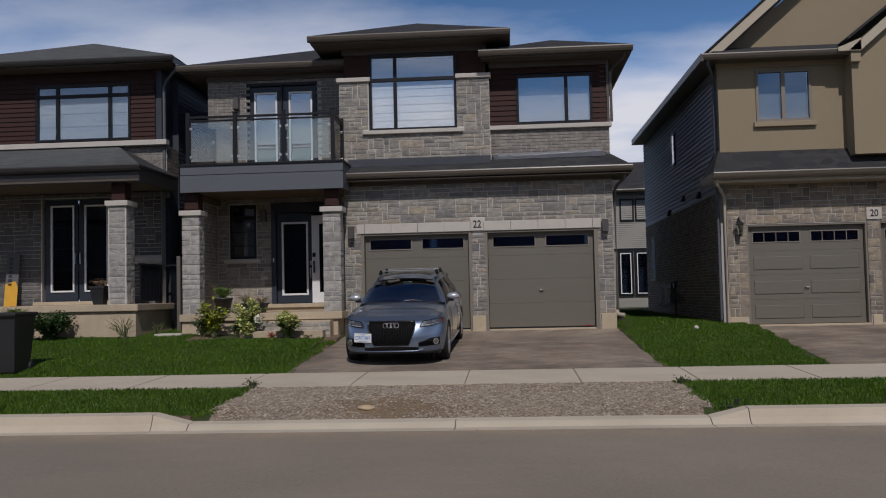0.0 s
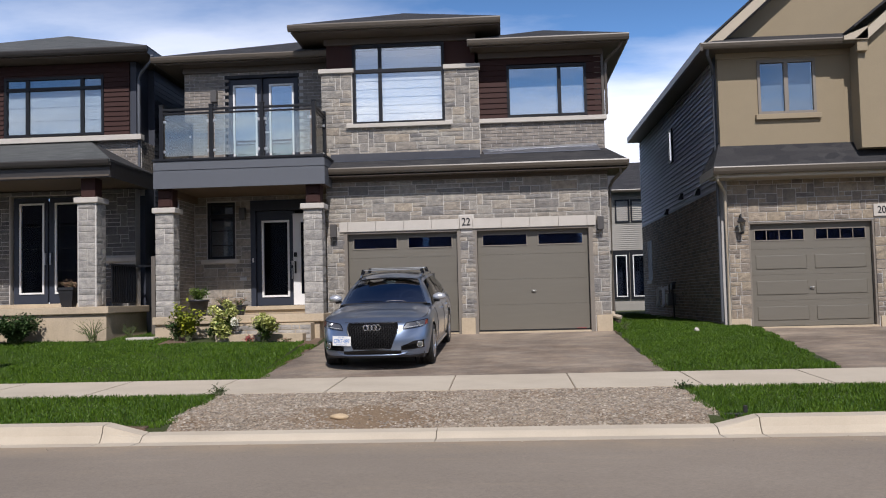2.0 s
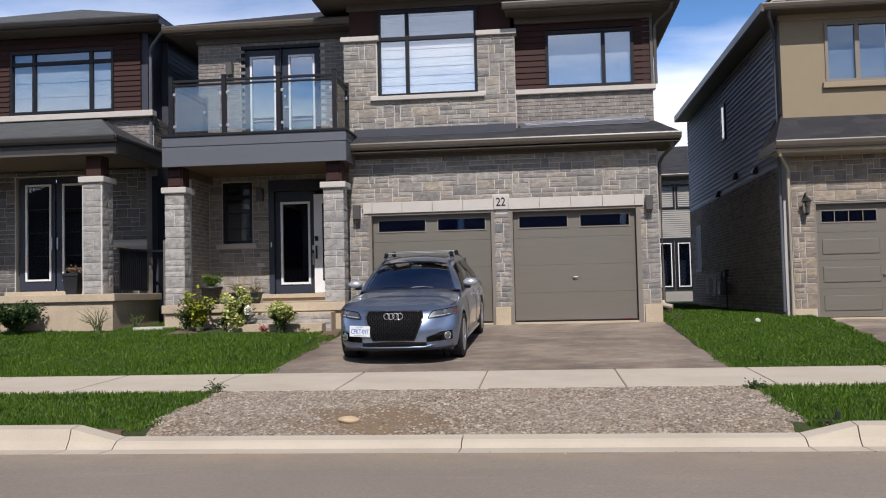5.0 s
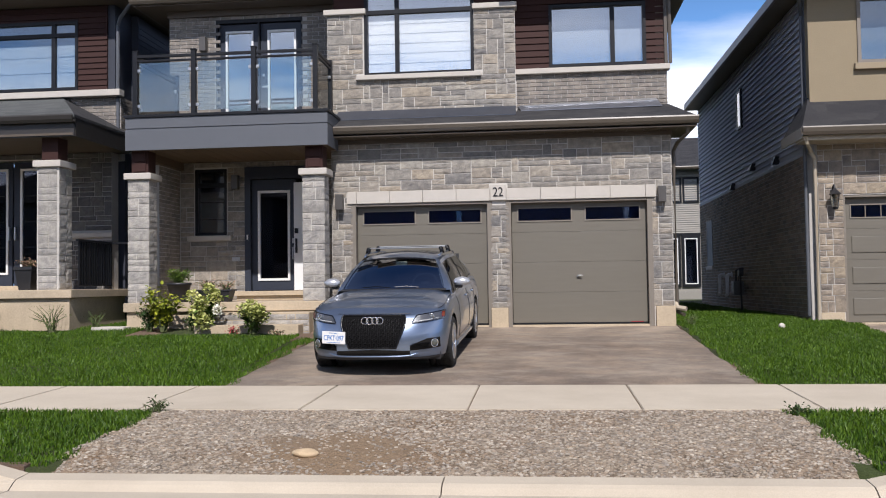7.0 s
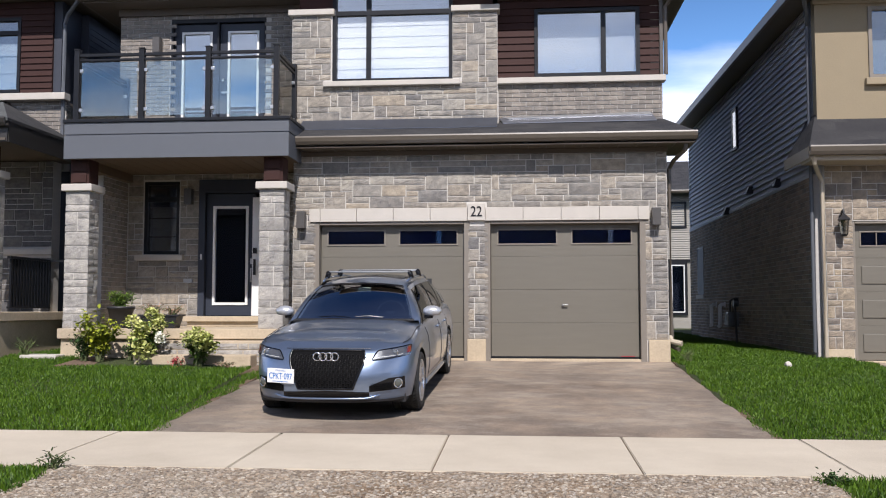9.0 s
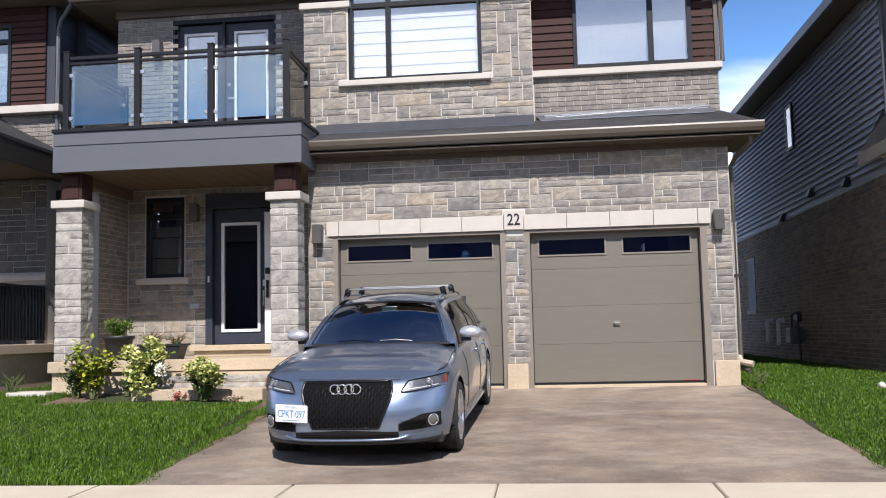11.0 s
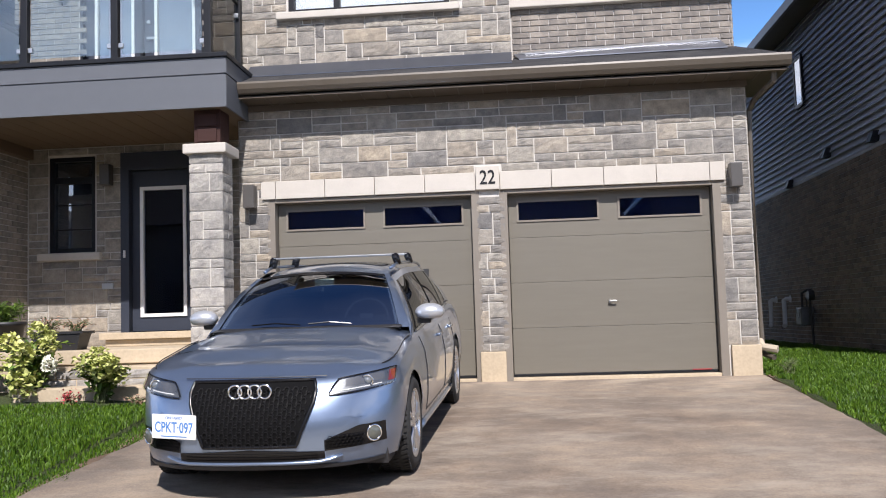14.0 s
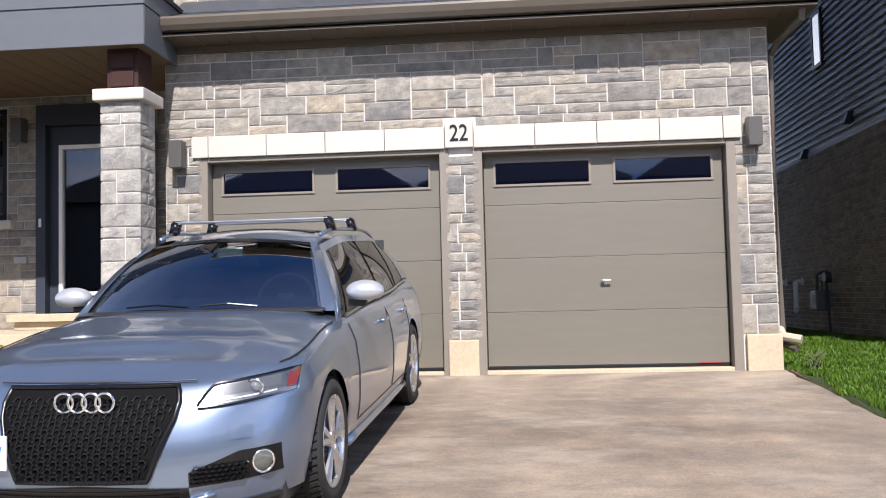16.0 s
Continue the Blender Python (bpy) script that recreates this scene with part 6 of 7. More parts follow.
    turn = pose(fx, fy - 0.012, fz, 0, 0, 38 * side)
    f = part("fog_light", ring(bmesh.new(), (0, 0, 0), 0.048, 0.007), CHROME, car, "round chrome-ringed fog light", smooth=True)
    f.matrix_basis = turn
    bm = bmesh.new()
    bmesh.ops.create_uvsphere(bm, u_segments=16, v_segments=8, radius=0.044, matrix=Matrix.Diagonal((1, 0.35, 1, 1)))
    part("lens", bm, mat_plain("fog_glass", (0.12, 0.125, 0.11), 0.1, 0.3, bump=0), f, smooth=True)
    wx = 0.66 * side
    part("washer_cap", nose_patch(lambda x: 0.505, lambda x: 0.56, wx - 0.045, wx + 0.045, 0.004, 4, 2), PAINT, car, smooth=True)
part("lower_grille", nose_patch(lambda x: 0.252, lambda x: 0.335 - 0.02 * min(1, abs(x) / 0.46), -0.46, 0.46, 0.005, 44, 5), GLOSS_BLACK, car, "black lower bumper opening", smooth=True)
part("lip", tube([(x, nose_y(x, 0.25) - 0.014, 0.250 + 0.05 * max(0, (abs(x) - 0.40) / 0.2) ** 2) for x in (-0.56 + 1.12 * k / 28 for k in range(29))], 0.012, 8), PAINT, car, smooth=True)
for k in range(3):
    z = 0.270 + k * 0.020
    part("slat", nose_patch(lambda x: z - 0.003, lambda x: z + 0.003, -0.42, 0.42, 0.011, 20, 1), GLOSS_BLACK, car)
part("chin", nose_patch(lambda x: 0.208, lambda x: 0.232, -0.78, 0.78, 0.008, 24, 3), PLASTIC, car, "black bumper chin", smooth=True)

# number plate, off centre on the bumper
plate = part("number_plate", B(-0.1525, 0.1525, -0.006, 0.006, -0.076, 0.076, bevel=0.004), WHITE, car, "white number plate with blue characters")
plate.matrix_basis = pose(-0.485, nose_y(-0.53, 0.42) - 0.055, 0.485, 0, 2.0, -8)
lettering("plate_text", "CPKT·097", 0.092, (0, -0.0065, -0.006), PLATE_BLUE, plate, depth=0.001, narrow=0.68, bold=0.0012)
lettering("plate_text", "ONTARIO", 0.026, (0, -0.0065, 0.055), PLATE_BLUE, plate, depth=0.001)
part("motto_bar", boxes((-0.09, 0.09, -0.0075, -0.006, -0.062, -0.056)), PLATE_BLUE, plate)
part("plate_bracket", boxes((-0.53, -0.43, nose_y(-0.43, 0.47) - 0.02, nose_y(-0.50, 0.42) + 0.03, 0.43, 0.50)), PLASTIC, car)

# cabin: windscreen, roof, pillars, side glass
def belt(s):
    return (lerp(((1.3, 0.80), (1.7, 0.815), (3.0, 0.815), (4.5, 0.74)), s), shoulder_z(s) + 0.02)


def roof_edge(s):
    return (lerp(((1.9, 0.565), (2.6, 0.60), (3.6, 0.585), (4.4, 0.52)), s), lerp(((1.9, 1.325), (2.5, 1.39), (3.3, 1.385), (4.4, 1.30)), s))


def screen_point(u, v):
    """u across -1..1, v from the bonnet up to the roof."""
    lowp = Vector((0.775 * u, 1.22 + 0.26 * u * u, 0.965 - 0.02 * u * u))
    topp = Vector((0.555 * u, 1.93 + 0.09 * u * u, 1.385 - 0.045 * u * u))
    p = lowp.lerp(topp, v)
    p.z += 0.045 * math.sin(math.pi * v)
    return p


glass = part("windscreen", loft([[screen_point(-0.95 + 1.9 * i / 16, j / 8) for i in range(17)] for j in range(9)]), CAR_GLASS, car, "windscreen reflecting the sky", smooth=True)
glass.visible_shadow = False
part("windscreen_band", loft([[screen_point(-0.95 + 1.9 * i / 16, 0.93 + 0.07 * j) + Vector((0, -0.003, 0.003)) for i in range(17)] for j in range(2)]), GLOSS_BLACK, glass, smooth=True)
part("cowl", loft([[screen_point(-0.95 + 1.9 * i / 16, 0.035 - 0.06 * j) + Vector((0, -0.004 - 0.05 * j, 0.006)) for i in range(17)] for j in range(2)]), PLASTIC, car, smooth=True)


rows = []
for k in range(25):
    s = 1.95 + 2.45 * k / 24
    xr, zr = roof_edge(s)
    crown = lerp(((1.9, 0.055), (2.6, 0.06), (4.4, 0.05)), s)
    y0 = s
    row = []
    for i in range(-12, 13):
        u = i / 12
        yy = y0 + (0.09 * u * u * max(0, 1 - (s - 1.95) / 0.5) - 0.02)
        row.append((xr * u, yy, zr + crown * (1 - u ** 2) - 0.03 * abs(u) ** 8))
    rows.append(row)
part("roof", loft(rows), PAINT, car, "blue-grey roof panel", smooth=True)
part("sunroof", loft([[(x, s, roof_edge(s)[1] + 0.058 * (1 - (x / 0.6) ** 2) + 0.006) for x in (-0.44, -0.3, -0.15, 0, 0.15, 0.3, 0.44)] for s in (2.38, 2.5, 2.65, 2.8, 2.95, 3.1)]), GLOSS_BLACK, car, "dark sunroof panel", smooth=True)


def flank(s_low, s_high, v, side, out=0.0):
    """A point on the cabin side, from the belt line (v=0) up to the roof edge (v=1)."""
    xb, zb = belt(s_low)
    xr, zr = roof_edge(s_high)
    return Vector((side * (xb + (xr - xb) * v ** 1.15 + out + 0.018 * math.sin(math.pi * v)), s_low + (s_high - s_low) * v, zb + (zr - zb) * v))


for side in (-1, 1):
    part("cabin_side", loft([[flank(sl, sh, j / 6, side) for j in range(7)] for sl, sh in ((1.44 + 3.1 * k / 20, 1.98 + 2.40 * k / 20) for k in range(21))]), GLOSS_BLACK, car, "black window surround", smooth=True)
    for a0, a1, b0, b1 in ((1.66, 2.13, 2.66, 2.70), (2.76, 2.80, 3.52, 3.50), (3.60, 3.58, 4.28, 4.12)):
        part("side_window", loft([[flank(a0 + (b0 - a0) * k / 10, a1 + (b1 - a1) * k / 10, 0.06 + 0.84 * j / 5, side, 0.006) for j in range(6)] for k in range(11)]), CAR_GLASS_DARK, car, "dark tinted side window", smooth=True)
        part("window_back", loft([[flank(a0 + (b0 - a0) * k / 4, a1 + (b1 - a1) * k / 4, 0.06 + 0.84 * j / 4, side, 0.003) for j in range(5)] for k in range(5)]), SEAT, car, smooth=True)
    part("front_pillar", loft([[screen_point(side * 0.93, j / 8) + Vector((0, -0.004, 0.004)) for j in range(9)], [screen_point(side * 1.0, j / 8) + Vector((side * 0.012, 0.0, 0.004)) for j in range(9)], [flank(1.40, 1.95, j / 8, side, 0.008) for j in range(9)], [flank(1.445, 2.0, j / 8, side, 0.014) for j in range(9)], [flank(1.50, 2.06, j / 8, side, 0.012) for j in range(9)]]), PAINT, car, "body-coloured front pillar", smooth=True)
    part("roof_frame", loft([[flank(s, s, v, side, 0.009) for v in (0.90, 0.96, 1.0)] for s in (2.02 + 2.35 * k / 14 for k in range(15))]), PAINT, car, smooth=True)
    part("rear_pillar", loft([[flank(4.20, 4.06, j / 6, side, 0.009) for j in range(7)], [flank(4.38, 4.22, j / 6, side, 0.010) for j in range(7)], [flank(4.56, 4.40, j / 6, side, 0.004) for j in range(7)]]), PAINT, car, smooth=True)
    part("belt_trim", tube([flank(s, s, 0.03, side, 0.010) for s in (1.62 + 2.7 * k / 16 for k in range(17))], 0.009, 6), STEEL, car, "bright belt line trim")
    rl = [Vector((side * (roof_edge(s)[0] - 0.03), s, roof_edge(s)[1] + 0.045)) for s in (2.15 + 2.05 * k / 14 for k in range(15))]
    part("roof_rail", tube(rl, 0.014, 8), PAINT, car, "roof rail", smooth=True)
    # mirror
    m = part("door_mirror", bmesh.new(), PAINT, car)
    bm = bmesh.new()
    bmesh.ops.create_uvsphere(bm, u_segments=22, v_segments=14, radius=1, matrix=Matrix.Translation((side * 0.925, 1.70, 1.045)) @ Matrix.Diagonal((0.118, 0.080, 0.068, 1)))
    for v in bm.verts:
        if v.co.z < 1.0:
            v.co.z = 1.0 + (v.co.z - 1.0) * 0.35
        if v.co.y > 1.735:
            v.co.y = 1.735
    bm.to_mesh(m.data)
    bm.free()
    m.data.shade_smooth()
    m.data.materials.clear()
    m.data.materials.append(SILVER)
    tagged(m, "silver door mirror housing")
    part("mirror_stem", boxes((min(side * 0.82, side * 0.93), max(side * 0.82, side * 0.93), 1.69, 1.75, 0.955, 1.0), bevel=0.012), PLASTIC, m)
    # doors: seams and handles
    for s in (1.52, 2.68, 3.50):
        pts = [Vector((side * (half_width(s) * side_x(z, s) + 0.0015), s + 0.02 * math.sin((z - 0.3) * 5), z)) for z in (0.32 + 0.055 * k for k in range(11)) if z < shoulder_z(s)]
        part("door_seam", tube(pts, 0.004, 6), PLASTIC, car)
    part("door_seam", tube([Vector((side * (half_width(s) * side_x(0.31, s) + 0.001), s, 0.31)) for s in (1.52 + 1.98 * k / 10 for k in range(11))], 0.004, 6), PLASTIC, car)
    for s in (2.48, 3.32):
        x = half_width(s) * side_x(0.80, s)
        part("door_handle", B(min(side * (x - 0.005), side * (x + 0.032)), max(side * (x - 0.005), side * (x + 0.032)), s - 0.10, s + 0.10, 0.788, 0.815, bevel=0.010), PAINT, car, "body-coloured door handle", smooth=True)
    part("sill_trim", tube([Vector((side * (half_width(s) * 0.955), s, 0.225)) for s in (1.30 + 2.0 * k / 10 for k in range(11))], 0.03, 8), PAINT, car, smooth=True)
    part("bonnet_seam", tube([Vector((side * half_width(s) * side_x(shoulder_z(s), s) * 0.955, s + lean(0.8, s), shoulder_z(s) + (top_z(s) - shoulder_z(s)) * 0.30)) for s in (0.36 + 0.95 * k / 10 for k in range(11))], 0.004, 6), PLASTIC, car)
part("bonnet_edge", tube([(x, nose_y(x, 0.72) + 0.022, 0.760) for x in (-0.46 + 0.92 * k / 16 for k in range(17))], 0.0035, 6), PLASTIC, car)
part("rear_glass", loft([[(0.52 * u, 4.40 + 0.16 * (1 - v), 0.99 + 0.30 * v) for u in (-1, -0.5, 0, 0.5, 1)] for v in (0, 0.25, 0.5, 0.75, 1)]), CAR_GLASS_DARK, car, smooth=True)

# dark panel added, like the bench below, to block light from the rear glass
part("rear_shade", boxes((-0.58, 0.58, 4.30, 4.31, 0.99, 1.34)), SEAT, car)
part("rear_bench", B(-0.62, 0.62, 3.30, 3.45, 0.95, 1.17, bevel=0.05), SEAT, car)

# cross bars on the roof
for s in (2.42, 3.12):
    bar = part("cross_bar", boxes((-0.54, 0.54, s - 0.032, s + 0.032, 1.497, 1.516), bevel=0.007), STEEL, car, "silver roof cross bar")
    for side in (-1, 1):
        x = side * (roof_edge(s)[0] - 0.03)
        foot = solid([(x - 0.026, s - 0.040, 1.42), (x + 0.030, s - 0.040, 1.42), (x + 0.030, s + 0.040, 1.42), (x - 0.026, s + 0.040, 1.42), (x - 0.032 - 0.03 * side, s - 0.034, 1.521), (x + 0.032 - 0.03 * side, s - 0.034, 1.521), (x + 0.032 - 0.03 * side, s + 0.034, 1.521), (x - 0.032 - 0.03 * side, s + 0.034, 1.521)], [(3, 2, 1, 0), (4, 5, 6, 7), (0, 1, 5, 4), (1, 2, 6, 5), (2, 3, 7, 6), (3, 0, 4, 7)])
        bmesh.ops.bevel(foot, geom=list(foot.edges), offset=0.010, segments=2, affect="EDGES")
        part("bar_foot", foot, GLOSS_BLACK, bar, "black bar foot", smooth=True)

# cabin inside
part("cabin_floor", boxes((-0.76, 0.76, 1.55, 4.35, 0.988, 0.998)), SEAT, car)
part("dashboard", loft([[(0.74 * u, y, z - 0.03 * u * u) for u in (-1, -0.5, 0, 0.5, 1)] for y, z in ((1.36, 0.985), (1.5, 1.0), (1.7, 1.01), (1.8, 0.99))]), SEAT, car, smooth=True)
for x in (-0.37, 0.37):
    st = part("front_seat", B(x - 0.24, x + 0.24, 2.40, 2.54, 0.95, 1.18, bevel=0.05), SEAT, car, smooth=True)
    part("headrest", B(x - 0.13, x + 0.13, 2.44, 2.53, 1.20, 1.34, bevel=0.04), SEAT, st, smooth=True)
sw_ = part("steering_wheel", ring(bmesh.new(), (0, 0, 0), 0.18, 0.014), SEAT, car, smooth=True)
sw_.matrix_basis = pose(0.37, 1.92, 0.985, -25, 0, 0)
part("hub", B(-0.06, 0.06, -0.02, 0.02, -0.05, 0.05, bevel=0.015), SEAT, sw_)
part("rear_mirror", B(-0.12, 0.12, 1.86, 1.89, 1.265, 1.325, bevel=0.015), PLASTIC, car)
part("mirror_tag", boxes((-0.02, 0.14, 1.795, 1.80, 1.275, 1.33)), mat_plain("pale_green", (0.45, 0.52, 0.42), 0.6), car, "pale green card behind the windscreen")
for side in (-1, 1):
    part("pillar_trim", loft([[screen_point(side * 0.945, v) + Vector((0, 0.015, -0.015)) for v in (0.05, 0.3, 0.6, 0.9)], [screen_point(side * 0.90, v) + Vector((0, 0.03, -0.02)) for v in (0.05, 0.3, 0.6, 0.9)]]), TRIM_PALE, car, smooth=True)
for x0, x1 in ((-0.52, 0.0), (0.08, 0.50)):
    part("wiper", tube([screen_point(x0, 0.06) + Vector((0, -0.014, 0.012)), screen_point((x0 + x1) / 2, 0.075) + Vector((0, -0.018, 0.014)), screen_point(x1, 0.05) + Vector((0, -0.014, 0.012))], 0.006, 6), GLOSS_BLACK, car, "black wiper")


# wheels
def wheel(s, side):
    w = new("wheel")
    w.parent = car
    x = side * 0.79
    w.matrix_basis = pose(x, s, 0.325, 0, 0, 0 if side > 0 else 180)
    prof = [(0.225, -0.105), (0.262, -0.116), (0.30, -0.114), (0.318, -0.095), (0.325, -0.055), (0.326, 0.055), (0.318, 0.095), (0.30, 0.114), (0.262, 0.116), (0.225, 0.105)]
    seg = 48
    bm = loft([[(a, r * math.cos(t), r * math.sin(t)) for r, a in prof] for t in (2 * math.pi * k / seg for k in range(seg + 1))])
    tyre = part("tyre", bm, RUBBER, w, "black tyre", smooth=True)
    bm = bmesh.new()
    for k in range(54):
        t = 2 * math.pi * k / 54
        c = Vector((0, 0.324 * math.cos(t), 0.324 * math.sin(t)))
        m = Matrix.Translation(c) @ Matrix.Rotation(t, 4, "X") @ Matrix.Rotation(0.35, 4, "Y")
        for xx in (-0.07, 0.0, 0.07):
            bmesh.ops.create_cube(bm, size=1, matrix=Matrix.Translation((xx, 0, 0)) @ m @ Matrix.Diagonal((0.055, 0.012, 0.022, 1)))
    part("tread", bm, RUBBER, tyre)
    prof = [(0.228, -0.10), (0.228, 0.10), (0.238, 0.106), (0.236, 0.112), (0.222, 0.108), (0.212, 0.085), (0.205, -0.09)]
    rim = part("rim", loft([[(a, r * math.cos(t), r * math.sin(t)) for r, a in prof] for t in (2 * math.pi * k / seg for k in range(seg + 1))]), RIM, w, "silver five-spoke alloy rim", smooth=True)
    for k in range(5):
        for dt in (-0.13, 0.13):
            t = 2 * math.pi * k / 5 + 0.3
            a = Vector((0.095, 0.05 * math.cos(t + dt), 0.05 * math.sin(t + dt)))
            b = Vector((0.092, 0.218 * math.cos(t + dt * 1.25), 0.218 * math.sin(t + dt * 1.25)))
            bm = cyl(bmesh.new(), a, b, 0.017, 0.021, 8)
            part("spoke", bm, RIM, rim)
    part("hub", cyl(bmesh.new(), (0.03, 0, 0), (0.104, 0, 0), 0.062, 0.05, 20), RIM, rim)
    part("disc_brake", cyl(bmesh.new(), (-0.02, 0, 0), (0.0, 0, 0), 0.15, seg=32), mat_disc, w, "dark steel brake disc")
    part("inner_drum", cyl(bmesh.new(), (-0.09, 0, 0), (-0.075, 0, 0), 0.21, seg=32), PLASTIC, w)


mat_disc = mat_plain("brake_disc", (0.16, 0.15, 0.14), 0.4, 0.8)
for s in AXLES:
    for side in (-1, 1):
        wheel(s, side)
        bm = loft([[(side * a, s + 0.372 * math.cos(t), 0.325 + 0.372 * math.sin(t)) for a in (0.62, 0.70, 0.80, 0.875)] for t in (math.pi * k / 16 - 0.15 for k in range(18))])
        part("wheel_arch", bm, PLASTIC, car, smooth=True)
        part("arch_back", cyl(bmesh.new(), (side * 0.60, s, 0.36), (side * 0.62, s, 0.36), 0.37, seg=24), PLASTIC, car)


# ---- grass ----
def lawn(name, x0, x1, y0, y1, per_m2, tall, inside, label, seed):
    rng = np.random.default_rng(seed)
    n = int((x1 - x0) * (y1 - y0) * per_m2)
    x, y = rng.uniform(x0, x1, n), rng.uniform(y0, y1, n)
    keep = inside(x, y)
    x, y = x[keep], y[keep]
    n = len(x)
    z = np.array([ground_z(a, b) for a, b in zip(x, y)])
    patch = 0.72 + 0.28 * np.sin(x * 2.1 + 1.3 * np.sin(y * 1.7)) * np.sin(y * 2.6 + 0.8)
    h = tall * rng.uniform(0.45, 1.15, n) * patch
    w = rng.uniform(0.0035, 0.0065, n)
    a = rng.uniform(0, 2 * math.pi, n)
    b = rng.uniform(0, 2 * math.pi, n)
    lean_ = h * rng.uniform(0.1, 0.75, n)
    v = np.empty((n, 5, 3))
    dx, dy = np.cos(a) * w, np.sin(a) * w
    lx, ly = np.cos(b) * lean_, np.sin(b) * lean_
    v[:, 0] = np.stack((x - dx, y - dy, z - 0.01), 1)
    v[:, 1] = np.stack((x + dx, y + dy, z - 0.01), 1)
    v[:, 2] = np.stack((x + dx * 0.8 + lx * 0.35, y + dy * 0.8 + ly * 0.35, z + h * 0.6), 1)
    v[:, 3] = np.stack((x - dx * 0.8 + lx * 0.35, y - dy * 0.8 + ly * 0.35, z + h * 0.6), 1)
    v[:, 4] = np.stack((x + lx, y + ly, z + h * 0.95), 1)
    base = np.arange(n)[:, None] * 5
    loops = (base + np.array([[0, 1, 2, 3, 3, 2, 4]])).ravel()
    me = bpy.data.meshes.new(name)
    me.vertices.add(n * 5)
    me.vertices.foreach_set("co", v.ravel())
    me.loops.add(len(loops))
    me.loops.foreach_set("vertex_index", loops.astype(np.int32))
    starts = (np.arange(n)[:, None] * 7 + np.array([[0, 4]])).ravel()
    me.polygons.add(n * 2)
    me.polygons.foreach_set("loop_start", starts.astype(np.int32))
    me.update(calc_edges=True)
    me.validate()
    return tagged(part(name, me, BLADE), label, "grass", kind="stuff")


ragged = lambda v: 0.05 * np.sin(v * 5.3) + 0.03 * np.sin(v * 13.7 + 1)
lawn("lawn_grass", -13.5, -2.88, -5.66, -0.85, 3000, 0.066, lambda x, y: (x < -2.98 + ragged(y)) & ~((x > -5.3) & (y > -1.5)) & ~((x < -7.5) & (y > -1.0)) & ~((x > -6.2) & (y > -1.75 + ragged(x))), "dense green lawn beside the driveway", 1)
lawn("lawn_grass", -7.6, -6.62, -0.85, 3.0, 1500, 0.085, lambda x, y: x < 90, "green grass between the houses", 2)
lawn("lawn_grass", 3.06, 6.0, -5.66, 0.7, 3200, 0.066, lambda x, y: (x > 3.10 + 0.7 * ragged(y)) & (x < 5.72 + ragged(y + 2) + 0.05 * (y + 5.7)), "dense green lawn between the driveways", 3)
lawn("lawn_grass", 3.15, 5.55, 0.7, 14.0, 1700, 0.09, lambda x, y: x < 90, "green grass in the gap between the houses", 4)
lawn("lawn_grass", -14.0, -3.0, -9.5, -7.43, 3200, 0.078, lambda x, y: x < -3.09 + ragged(y) - 0.07 * np.clip((-7.4 - y) / 2.1, 0, 1), "green grass verge beside the road", 5)
lawn("lawn_grass", 2.9, 8.2, -9.5, -7.43, 3200, 0.078, lambda x, y: x > 3.00 + ragged(y) + 0.12 * np.clip((-7.4 - y) / 2.1, 0, 1), "green grass verge beside the road", 6)


# soil strips along the lawn edges and the flower bed
def soil(name, pts, z_of, label):
    vs = [(x, y, z_of(x, y)) for x, y in pts]
    bm = slab_roof(vs, 0.05)
    return tagged(part(name, bm, SOIL), label, "soil", kind="structure")


soil("flower_bed", [(-6.2, -1.85), (-3.02, -2.0), (-3.02, -0.76), (-6.2, -0.76)], lambda x, y: ground_z(x, y) + 0.012, "brown earth flower bed in front of the porch")
soil("soil_edge", [(3.07, -5.68), (3.22, -5.68), (3.16, -0.2), (3.06, -0.2)], lambda x, y: ground_z(x, y) + 0.012, "brown earth edge between lawn and driveway")
soil("soil_edge", [(-3.10, -5.68), (-2.99, -5.68), (-2.97, -1.5), (-3.06, -1.5)], lambda x, y: ground_z(x, y) + 0.006, "brown earth edge between lawn and driveway")
for a, b in ((-14.0, -3.3), (3.25, 8.0)):
    soil("soil_edge", [(a, -9.56), (b, -9.56), (b, -9.42), (a, -9.42)], lambda x, y: ground_z(x, y) + 0.02, "dry earth edge behind the kerb")


# ---- shrubs and pots ----
def leaf_mesh(bm, c, size, rng, up=0.3, slim=0.5):
    """One folded leaf."""
    d = Vector((rng.gauss(0, 1), rng.gauss(0, 1), rng.gauss(up, 0.6))).normalized()
    side = d.cross(Vector((rng.gauss(0, 0.4), rng.gauss(0, 0.4), 1))).normalized()
    nrm = side.cross(d)
    c = Vector(c)
    w = size * slim
    p = [c, c + d * size * 0.35 + side * w * 0.5 + nrm * 0.10 * size, c + d * size * 0.75 + side * w * 0.36, c + d * size - nrm * 0.12 * size, c + d * size * 0.75 - side * w * 0.36, c + d * size * 0.35 - side * w * 0.5 + nrm * 0.10 * size, c + d * size * 0.5 - nrm * 0.04 * size]
    v = [bm.verts.new(q) for q in p]
    for f in ((0, 1, 6), (1, 2, 6), (2, 3, 6), (3, 4, 6), (4, 5, 6), (5, 0, 6)):
        bm.faces.new([v[i] for i in f])


